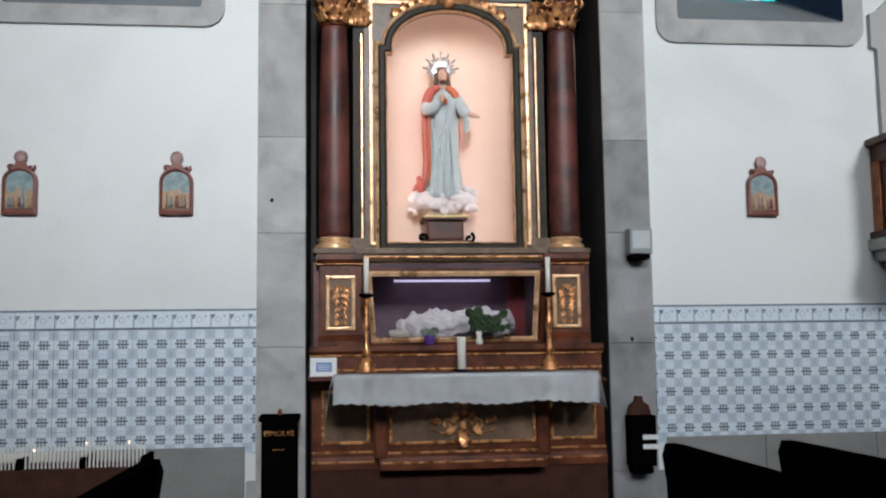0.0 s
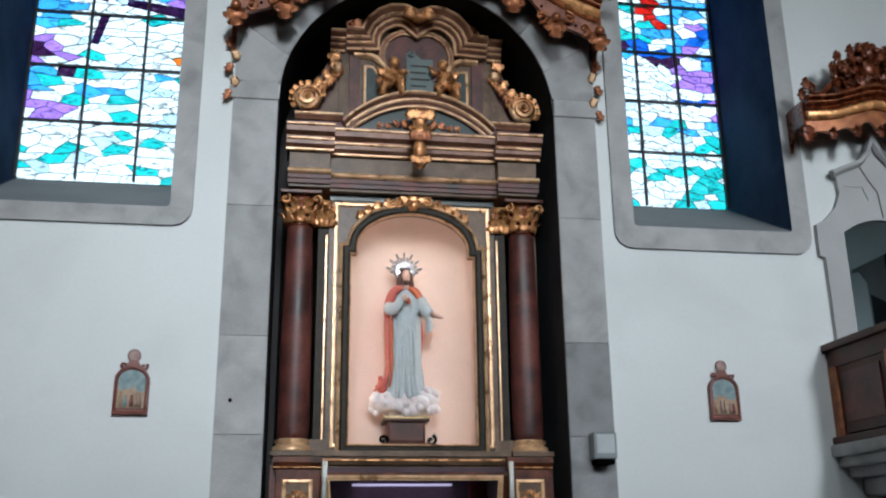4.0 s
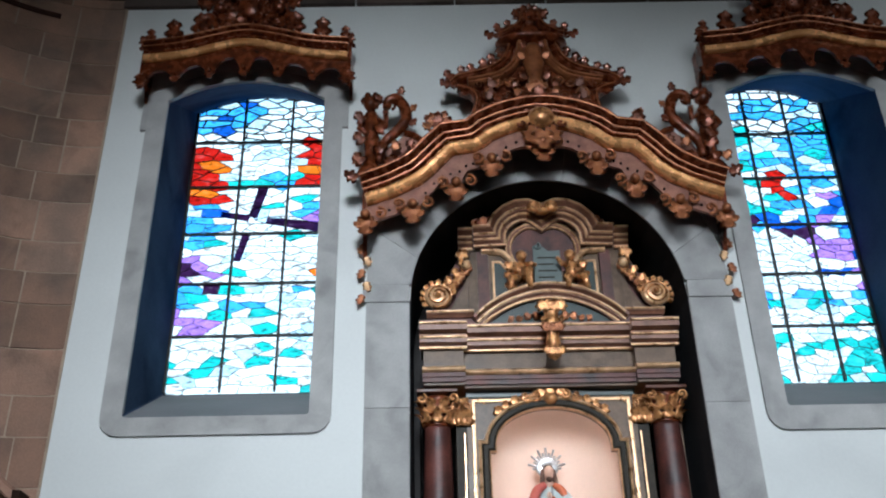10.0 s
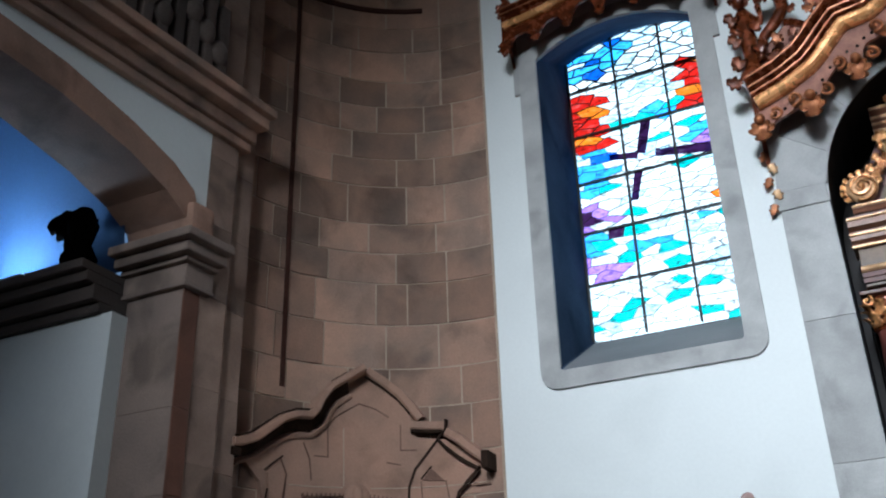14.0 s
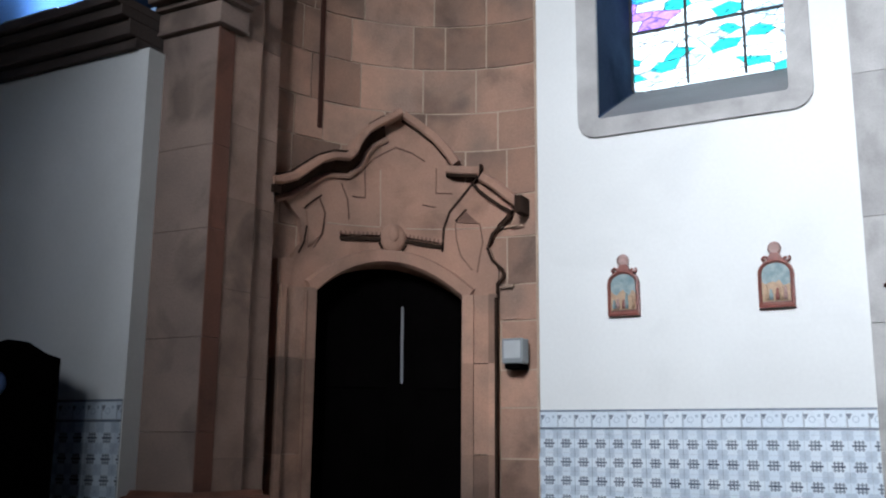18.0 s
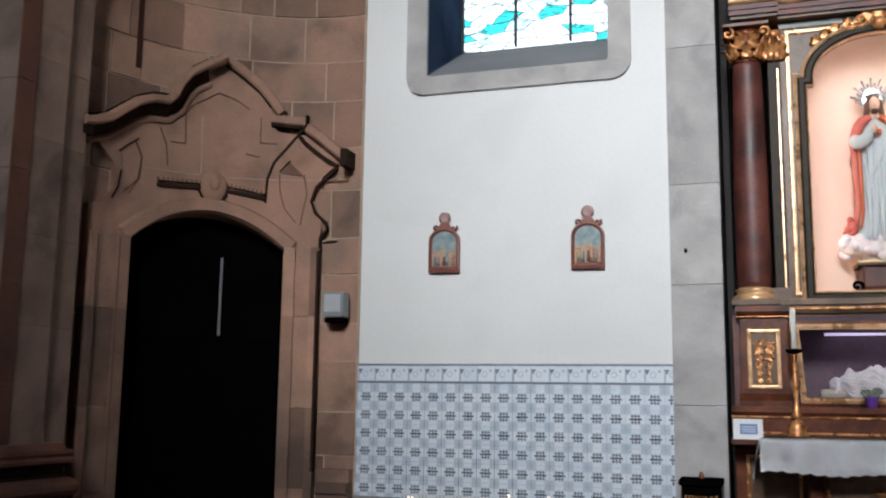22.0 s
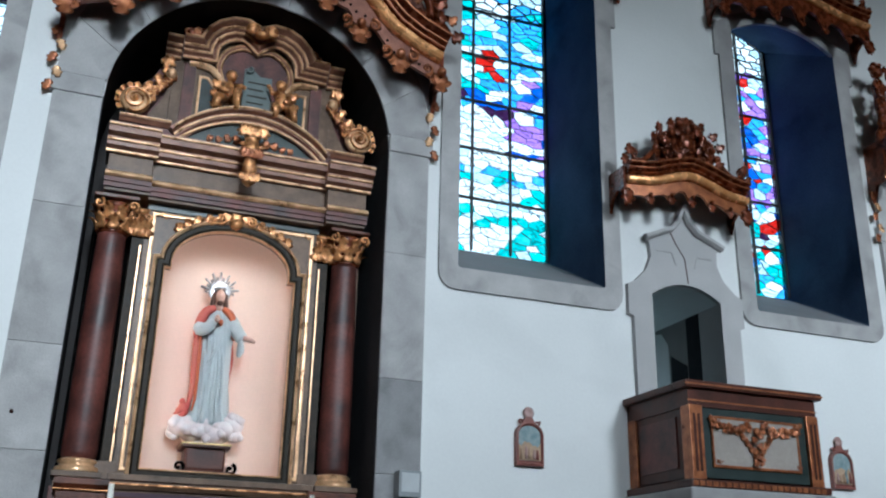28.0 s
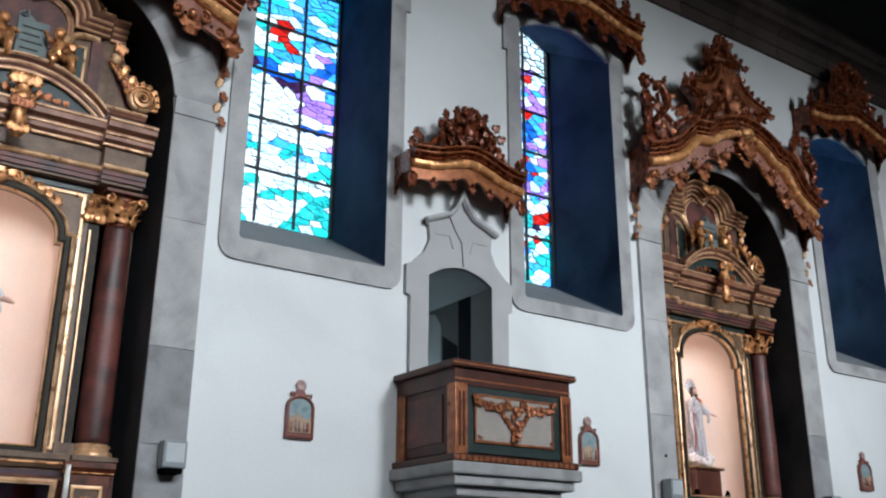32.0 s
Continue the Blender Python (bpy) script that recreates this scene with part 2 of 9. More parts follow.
FRAME_ROSE = mat("faded_rose_rosette", (0.34, 0.22, 0.20), 0.6, vary=0.25, scale=20)
STATION_SKY = mat("painted_blue_green", (0.12, 0.20, 0.22), 0.6, vary=0.3, scale=22, fine=90, second=(0.30, 0.36, 0.36))
STATION_SAND = mat("painted_sand", (0.48, 0.34, 0.22), 0.6, vary=0.25, scale=30, fine=110, second=(0.32, 0.2, 0.13))
SPEAKER_GREY = mat("grey_plastic", (0.24, 0.26, 0.27), 0.5, vary=0.06)
SPEAKER_MESH = mat("pale_grey_grille", (0.46, 0.48, 0.49), 0.6, vary=0.1, fine=300)
BRASS = mat("dull_brass", (0.55, 0.42, 0.20), 0.35, metal=0.9, vary=0.2)
CRYSTAL = mat("cut_crystal", (0.75, 0.76, 0.74), 0.1, vary=0.1)
BLUE_CLOTH = mat("blue_cloth", (0.10, 0.17, 0.36), 0.8, vary=0.3, scale=18)
TILE_JOINT = mat("pale_tile_joint", (0.52, 0.56, 0.60), 0.9, vary=0.1)
TILE_LINE = mat("dark_blue_glaze", (0.17, 0.21, 0.27), 0.4, vary=0.3, scale=14)
FLAME = glowing("candle_flame", (1.0, 0.72, 0.55), 5.0)
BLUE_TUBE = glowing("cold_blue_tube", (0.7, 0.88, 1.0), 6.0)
# jamb stone coloured navy: its shade and the glass's blue light are in the colour
REVEAL_DARK = mat("blue_shaded_stone", (0.068, 0.098, 0.162), 0.7, vary=0.3, scale=1.4, fine=60, bump=0.2, second=(0.030, 0.046, 0.080), stain=0.4, stain_scale=1.1)
JAMB_GREY = mat("shaded_jamb_stone", (0.050, 0.051, 0.056), 0.85, vary=0.35, scale=2.2, fine=60, bump=0.3, second=(0.022, 0.023, 0.026))
for m, level in ((DARKWOOD, 0.0), (JAMB_GREY, 0.05), (RUST, 0.15), (BLACK_STONE, 0.05), (GRANITE_JAMB, 0.1), (REDWOOD, 0.3), (MARBLE_GREEN, 0.15), (MARBLE_TAUPE, 0.3), (MARBLE_BROWN, 0.3), (REVEAL_DARK, 0.0), (GRANITE_DARK, 0.15)):
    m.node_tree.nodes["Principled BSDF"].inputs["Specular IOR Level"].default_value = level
# vault plaster with the dim blue light put into its colour
VAULT_BLUE = mat("blue_lit_plaster", (0.055, 0.10, 0.20), 0.85, vary=0.15, scale=1.2, fine=50, bump=0.1)

# ---- mesh tools ----
def finish(name, bm, material, parent=None, label="", smooth=False):
    me = bpy.data.meshes.new(name)
    bmesh.ops.recalc_face_normals(bm, faces=bm.faces)
    bm.to_mesh(me)
    bm.free()
    for m in (material if isinstance(material, (list, tuple)) else [material]):
        me.materials.append(m)
    if smooth:
        for p in me.polygons:
            p.use_smooth = True
    ob = new(name, me)
    if parent:
        ob.parent = parent
        ob.matrix_parent_inverse = parent.matrix_basis.inverted()
    if label:
        ob["label"] = label
    return ob


part = finish


def thing(name, place, label, category, group="", kind=""):
    ob = new(name)
    ob.location = place
    bpy.context.view_layer.update()
    return tagged(ob, label, category, group, kind)


def box(bm, x0, x1, y0, y1, z0, z1, bevel=0.0):
    vs = [bm.verts.new((x, y, z)) for z in (z0, z1) for y in (y0, y1) for x in (x0, x1)]
    fs = [bm.faces.new([vs[i] for i in f]) for f in ((0, 2, 3, 1), (4, 5, 7, 6), (0, 1, 5, 4), (2, 6, 7, 3), (0, 4, 6, 2), (1, 3, 7, 5))]
    if bevel:
        es = {e for f in fs for e in f.edges}
        bmesh.ops.bevel(bm, geom=list(es), offset=bevel, segments=2, profile=0.6, affect="EDGES")
    return bm


def new_box(*a, **k):
    return box(bmesh.new(), *a, **k)


def prism(bm, pts, y0, y1, bevel=0.0):
    """A flat outline in x and z, given depth from y0 to y1."""
    a = [bm.verts.new((x, y0, z)) for x, z in pts]
    b = [bm.verts.new((x, y1, z)) for x, z in pts]
    f = bm.faces.new(a)
    g = bm.faces.new(b[::-1])
    f.normal_update(), g.normal_update()
    n = len(pts)
    for i in range(n):
        bm.faces.new((a[i], b[i], b[(i + 1) % n], a[(i + 1) % n]))
    bmesh.ops.triangulate(bm, faces=[f, g])
    return bm


def sweep(bm, path, profile, closed=False):
    """A moulding: profile points (out, up) carried along a path of (x, z) in the wall's plane; out is towards the room (-y),
    up is away from the path's left side. Each path point may carry its own y."""
    rows = []
    n = len(path)
    for i in range(n):
        p = Vector((path[i][0], path[i][1]))
        prev = Vector(path[i - 1][:2]) if i or closed else None
        nxt = Vector(path[(i + 1) % n][:2]) if i < n - 1 or closed else None
        d1 = (p - prev).normalized() if prev is not None else (nxt - p).normalized()
        d2 = (nxt - p).normalized() if nxt is not None else d1
        n1, n2 = Vector((-d1.y, d1.x)), Vector((-d2.y, d2.x))
        m = n1 + n2
        m = m / max(0.35, (m.dot(m)) / 2) if m.length > 1e-6 else n1
        y = path[i][2] if len(path[i]) > 2 else 0.0
        rows.append([bm.verts.new((p.x + m.x * u, y - o, p.y + m.y * u)) for o, u in profile])
    k = len(profile)
    for i in range(n if closed else n - 1):
        a, b = rows[i], rows[(i + 1) % n]
        for j in range(k - 1):
            bm.faces.new((a[j], a[j + 1], b[j + 1], b[j]))
    if not closed:
        for r in (rows[0], rows[-1]):
            bm.faces.new(r)
    return bm


def tube(bm, pts, radii, sides=6, flat=1.0):
    """A rounded rod along points, with its own radius at each; flat squeezes it in y."""
    rings = []
    n = len(pts)
    for i, p in enumerate(pts):
        p = Vector(p)
        d = (Vector(pts[min(i + 1, n - 1)]) - Vector(pts[max(i - 1, 0)])).normalized()
        u = d.cross(Vector((0, 1, 0)))
        u = u.normalized() if u.length > 1e-3 else Vector((1, 0, 0))
        v = d.cross(u).normalized()
        r = radii[i] if isinstance(radii, (list, tuple)) else radii
        rings.append([bm.verts.new(p + u * (r * math.cos(a)) + v * (r * flat * math.sin(a))) for a in [2 * math.pi * k / sides for k in range(sides)]])
    for a, b in zip(rings, rings[1:]):
        for k in range(sides):
            bm.faces.new((a[k], a[(k + 1) % sides], b[(k + 1) % sides], b[k]))
    bm.faces.new(rings[0][::-1]), bm.faces.new(rings[-1])
    return bm


def lathe(bm, x, y, z, profile, sides=20, squash=1.0):
    """A turned form about the upright through (x, y): profile of (radius, height over z)."""
    rings = [[bm.verts.new((x + r * math.cos(2 * math.pi * k / sides), y + squash * r * math.sin(2 * math.pi * k / sides), z + h)) for k in range(sides)] for r, h in profile]
    for a, b in zip(rings, rings[1:]):
        for k in range(sides):
            bm.faces.new((a[k], a[(k + 1) % sides], b[(k + 1) % sides], b[k]))
    bm.faces.new(rings[0][::-1]), bm.faces.new(rings[-1])
    return bm


def blob(bm, x, y, z, rx, ry=None, rz=None, seg=8):
    ry, rz = ry or rx, rz or rx
    bmesh.ops.create_uvsphere(bm, u_segments=seg, v_segments=max(4, seg * 2 // 3), radius=1, matrix=Matrix.Translation((x, y, z)) @ Matrix.Diagonal((rx, ry, rz, 1)))
    return bm


def scroll(bm, x, z, y, r, turns=1.4, start=0.0, hand=1, thick=0.2, depth=1.2, tail=None):
    """A carved spiral; the tail, if given, runs from the spiral's outer end to a point."""
    pts, rad = [], []
    n = int(14 * turns) + 2
    for i in range(n):
        s = i / (n - 1)
        a = start + hand * s * turns * 2 * math.pi
        q = r * (0.14 + 0.86 * s)
        pts.append((x + q * math.cos(a), y - 0.25 * r * (1 - s), z + q * math.sin(a)))
        rad.append(r * thick * (0.6 + 0.6 * s))
    if tail:
        a = Vector(pts[-1])
        d = (a - Vector(pts[-2])).normalized()
        b = Vector((tail[0], y, tail[1]))
        c = a + d * (b - a).length * 0.5
        for s in (0.25, 0.5, 0.75, 1.0):
            pts.append(tuple(a * (1 - s) ** 2 + c * 2 * s * (1 - s) + b * s * s))
            rad.append(r * thick * 1.2 * (1 - 0.75 * s))
    tube(bm, pts, rad, 6, depth)
    blob(bm, x, y - 0.3 * r, z, r * 0.24)
    return bm


def leaf(bm, x, z, y, length, angle, width=0.35, curl=0.3, lobes=3):
    """An acanthus leaf: a ridged blade with rounded lobes along its edges, its tip rolled forward and down."""
    c, s = math.cos(angle), math.sin(angle)
    n = lobes * 3 + 1
    rows = []
    for i in range(n + 1):
        u = i / n
        w = 1.45 * width * length * math.sin(math.pi * (0.12 + 0.88 * u)) ** 0.8 * (0.45 + 0.55 * abs(math.sin(math.pi * (lobes * u + 0.15)))) * (1 - 0.55 * u)
        px = length * (u - 0.22 * max(0, u - 0.6) ** 2 / 0.16)
        out = curl * length * u * u
        row = []
        for k, lift in ((-1, 0.02), (-0.5, 0.13), (0, 0.06), (0.5, 0.13), (1, 0.02)):
            qz = k * w
            row.append(bm.verts.new((x + c * px - s * qz, y - out - lift * length * (1.1 - 0.5 * u), z + s * px + c * qz)))
        rows.append(row)
    for a, b in zip(rows, rows[1:]):
        for k in range(4):
            bm.faces.new((a[k], a[k + 1], b[k + 1], b[k]))
    back = bm.verts.new((x + c * length * 0.45, y + 0.05 * length, z + s * length * 0.45))
    rim = [r[0] for r in rows] + [rows[-1][i] for i in (1, 2, 3)] + [r[4] for r in rows[::-1]] + [rows[0][i] for i in (3, 2, 1)]
    for a, b in zip(rim, rim[1:] + rim[:1]):
        bm.faces.new((a, b, back))
    return bm


def arc(cx, cz, rx, rz, a0, a1, n):
    return [(cx + rx * math.cos(radians(a0 + (a1 - a0) * i / n)), cz + rz * math.sin(radians(a0 + (a1 - a0) * i / n))) for i in range(n + 1)]


def prism_x(pts, x0, x1):
    """An outline of y and z, given depth from x0 to x1."""
    bm = prism(bmesh.new(), pts, 0, 1)
    for v in bm.verts:
        y, d, z = v.co.x, v.co.y, v.co.z
        v.co = Vector((x0 + d * (x1 - x0), y, z))
    return bm


def smooth_path(pts, n=5):
    """A soft line through the given points."""
    out = []
    for i in range(len(pts) - 1):
        p0, p1, p2, p3 = (Vector(pts[max(0, min(len(pts) - 1, j))]) for j in (i - 1, i, i + 1, i + 2))
        for k in range(n):
            t = k / n
            out.append(tuple(0.5 * ((2 * p1) + (p2 - p0) * t + (2 * p0 - 5 * p1 + 4 * p2 - p3) * t * t + (3 * p1 - p0 - 3 * p2 + p3) * t ** 3)))
    return out + [tuple(pts[-1])]

# ---- the setting ----
def window_loop(cx, half, z0, zs, rise, r):
    """The outline of an opening with rounded lower corners and a low arched head, counter-clockwise from the lower left."""
    pts = arc(cx - half + r, z0 + r, r, r, 180, 270, 4) + arc(cx + half - r, z0 + r, r, r, 270, 360, 4)
    for i in range(13):
        u = 1 - 2 * i / 12
        pts.append((cx + half * u, zs + rise * (1 - u * u)))
    return pts


def arch_loop(cx, half, z0, zs):
    return [(cx - half, z0), (cx + half, z0)] + arc(cx, zs, half, half, 0, 180, 24)


def rect_loop(cx, half, z0, zs, rise):
    return [(cx - half, z0), (cx + half, z0)] + [(cx + half * (1 - 2 * i / 10), zs + rise * (1 - (1 - 2 * i / 10) ** 2)) for i in range(11)]


def ring(bm, outer, inner, y_front, y_back):
    """A flat surround between two outlines of as many points, with its outer and inner edges."""
    n = len(outer)
    o1 = [bm.verts.new((x, y_front, z)) for x, z in outer]
    i1 = [bm.verts.new((x, y_front, z)) for x, z in inner]
    o2 = [bm.verts.new((x, y_back, z)) for x, z in outer]
    i2 = [bm.verts.new((x, y_back, z)) for x, z in inner]
    for k in range(n):
        j = (k + 1) % n
        bm.faces.new((o1[k], o1[j], i1[j], i1[k]))
        bm.faces.new((o2[k], o1[k], o1[j], o2[j]))
        bm.faces.new((i1[k], i2[k], i2[j], i1[j]))
    return bm


def pierced_wall(x0, x1, z0, z1, y0, y1, holes):
    """A wall between two planes; each hole is a pair of outlines, at the front and at the back."""
    bm = bmesh.new()
    sides = []
    for side, y in ((0, y0), (1, y1)):
        loops = [[(x0, z0), (x1, z0), (x1, z1), (x0, z1)]] + [h[side] for h in holes]
        edges, vs = [], []
        for lp in loops:
            v = [bm.verts.new((x, y, z)) for x, z in lp]
            vs.append(v)
            edges += [bm.edges.new((v[i], v[(i + 1) % len(v)])) for i in range(len(v))]
        bmesh.ops.triangle_fill(bm, use_beauty=True, use_dissolve=False, edges=edges)
        sides.append(vs)
    for a, b in zip(*sides):
        for i in range(len(a)):
            j = (i + 1) % len(a)
            bm.faces.new((a[i], a[j], b[j], b[i]))
    return bm


ALTARS = (1.0, 9.08)
# centre, half width of the opening, glass from x to x
WINDOWS = ((-1.70, 0.74, -2.45, -0.93), (3.535, 0.715, 2.92, 4.20), (6.57, 0.68, 5.93, 7.17), (11.75, 0.70, 11.1, 12.4))
GLASS_Y = 1.05
WALL_Y = 1.05

holes = []
for cx, half, g0, g1 in WINDOWS:
    front = window_loop(cx, half + 0.05, 3.98, 7.22, 0.24, 0.03)
    back = window_loop((g0 + g1) / 2, (g1 - g0) / 2 + 0.03, 4.58, 7.84, 0.2, 0.03)
    holes.append((front, back))
for ax in ALTARS:
    lp = arch_loop(ax, 1.165, -0.05, 5.02)
    holes.append((lp, lp))
lp = rect_loop(5.085, 0.375, 2.3, 4.05, 0.13)
holes.append((lp, lp))
cuts = (-3.0, -0.35, 2.35, 4.36, 5.79, 7.5, 10.6, 13.2)
wall_bm = bmesh.new()
for a, b in zip(cuts, cuts[1:]):
    one = pierced_wall(a, b, -0.1, 9.4, 0.0, WALL_Y, [h for h in holes if a < h[0][0][0] < b])
    me = bpy.data.meshes.new("wall_bay")
    one.to_mesh(me)
    one.free()
    wall_bm.from_mesh(me)
    bpy.data.meshes.remove(me)
box(wall_bm, 13.2, 20.0, 0.0, WALL_Y, -0.1, 9.4)
tagged(finish("wall_north", wall_bm, PLASTER), "tall white plastered nave wall with arched openings", "wall", kind="structure")

# floor of stone slabs over a bed, with recessed joints
floor = tagged(finish("floor", new_box(-9, 20, -13.2, 1.3, -0.2, -0.006), FLOORSTONE), "worn grey stone slab floor of the nave", "floor", kind="structure")


def barrel(x0, x1, y0, y1, z, rise, n=20):
    bm = bmesh.new()
    rows = []
    for i in range(n + 1):
        a = math.pi * i / n
        y = (y0 + y1) / 2 - (y1 - y0) / 2 * math.cos(a)
        rows.append([bm.verts.new((x, y, z + rise * math.sin(a))) for x in (x0, x1)])
    for a, b in zip(rows, rows[1:]):
        bm.faces.new((a[0], a[1], b[1], b[0]))
    bmesh.ops.solidify(bm, geom=bm.faces[:], thickness=-0.2)
    return bm


tagged(finish("ceiling", barrel(-9.2, 20.2, -13.4, 0.3, 9.3, 3.4), GRANITE_DARK), "dark stone barrel vault over the nave", "ceiling", kind="structure")

# the unseen side of the nave behind the camera, with assumed windows, and the end walls; grey to limit bounced light
south = []
for cx in (-3.4, 0.0, 3.4, 6.6, 11.7):
    lp = window_loop(cx, 0.75, 6.1, 8.8, 0.2, 0.03)
    south.append((lp, lp))
tagged(finish("wall_south", pierced_wall(-9.2, 20.2, -0.1, 9.4, -13.2, -13.6, south), GRANITE), "unseen nave wall with assumed tall windows, grey to limit bounced light", "wall", kind="structure")
tagged(finish("wall_east", new_box(20, 20.2, -13.6, 1.2, -0.1, 12.8), GRANITE), "unseen end wall of the nave, grey to limit bounced light", "wall", kind="structure")
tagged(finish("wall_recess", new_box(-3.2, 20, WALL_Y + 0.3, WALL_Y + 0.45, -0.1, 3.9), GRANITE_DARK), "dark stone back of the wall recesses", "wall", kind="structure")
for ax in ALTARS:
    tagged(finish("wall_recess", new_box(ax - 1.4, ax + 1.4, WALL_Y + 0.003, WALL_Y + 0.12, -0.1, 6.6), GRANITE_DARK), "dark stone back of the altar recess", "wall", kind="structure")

# stone cornice under the vault, in blocks
cornice = tagged(finish("cornice", new_box(-3.0, 20.0, -0.10, 0.3, 9.0, 9.3), GRANITE_DARK), "dark stone cornice below the vault", "trim", kind="structure")
prof = [(0.0, 0.0), (0.05, 0.0), (0.05, 0.16), (0.08, 0.18), (0.08, 0.34), (0.16, 0.40), (0.24, 0.42), (0.24, 0.52), (0.30, 0.56), (0.30, 0.68), (0.0, 0.68)]
cx = -3.02
while cx < 15:
    w = random.uniform(0.8, 1.25)
    bm = bmesh.new()
    sweep(bm, [(cx + 0.006, 8.32, 0.0), (cx + w - 0.006, 8.32, 0.0)], prof)
    part("stone_block", bm, CORNICE_STONE, cornice)
    cx += w

# ---- stone surrounds of the recesses ----
for k, ax in enumerate(ALTARS):
    surround = thing("stone_surround", (ax, 0, 0), "grey granite pilasters and round arch around an altar recess", "arch surround", "arch surrounds", "structure")
    for sx in (-1, 1):
        z = 0.0
        for h in (0.45, 0.98, 0.86, 0.74, 1.05, 0.93):
            top = min(z + h, 5.0)
            a, b = sorted((ax + sx * 1.168, ax + sx * (1.53 if z > 0.4 else 1.60)))
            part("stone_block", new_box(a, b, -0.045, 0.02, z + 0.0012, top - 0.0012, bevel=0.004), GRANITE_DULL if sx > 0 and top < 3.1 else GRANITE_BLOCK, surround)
            z = top
            if z >= 5.0:
                break
        a, b = sorted((ax + sx * 1.168, ax + sx * 1.56))
        part("impost", new_box(a, b, -0.055, 0.02, 5.003, 5.16, bevel=0.008), GRANITE_BLOCK, surround)
        # jamb lining of the recess, with the recess's shade put into its dark grey
        a, b = sorted((ax + sx * 1.162, ax + sx * 1.174))
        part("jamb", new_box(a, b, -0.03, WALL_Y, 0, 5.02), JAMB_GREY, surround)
    for px, pz in (((-1.42, 2.54), (1.35, 1.46)) if k == 0 else ((-1.34, 2.6),)):
        part("iron_pin", blob(bmesh.new(), ax + px, -0.05, pz, 0.014, 0.02, 0.016, 8), RUST, surround, "rusty iron pin")
    nv = 9
    for i in range(nv):
        a0, a1 = 180 * i / nv + 0.09, 180 * (i + 1) / nv - 0.09
        outer, inner = arc(ax, 5.16, 1.53, 1.50, a0, a1, 4), arc(ax, 5.02, 1.165, 1.165, a1, a0, 4)
        if i in (0, nv - 1):
            pass
        bm = prism(bmesh.new(), [(x, max(z, 5.165)) for x, z in outer] + [(x, max(z, 5.165)) for x, z in inner], -0.045, 0.02)
        part("voussoir", bm, GRANITE_BLOCK, surround)
    # arch soffit in near-black granite: the shade of the recess is in the colour
    bm = bmesh.new()
    lp = arc(ax, 5.02, 1.162, 1.162, 0, 180, 24)
    for (x0, z0), (x1, z1) in zip(lp, lp[1:]):
        vs = [bm.verts.new(v) for v in ((x0, -0.03, z0), (x1, -0.03, z1), (x1, WALL_Y, z1), (x0, WALL_Y, z0))]
        bm.faces.new(vs)
    bmesh.ops.remove_doubles(bm, verts=bm.verts, dist=1e-5)
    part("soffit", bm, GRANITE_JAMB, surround)

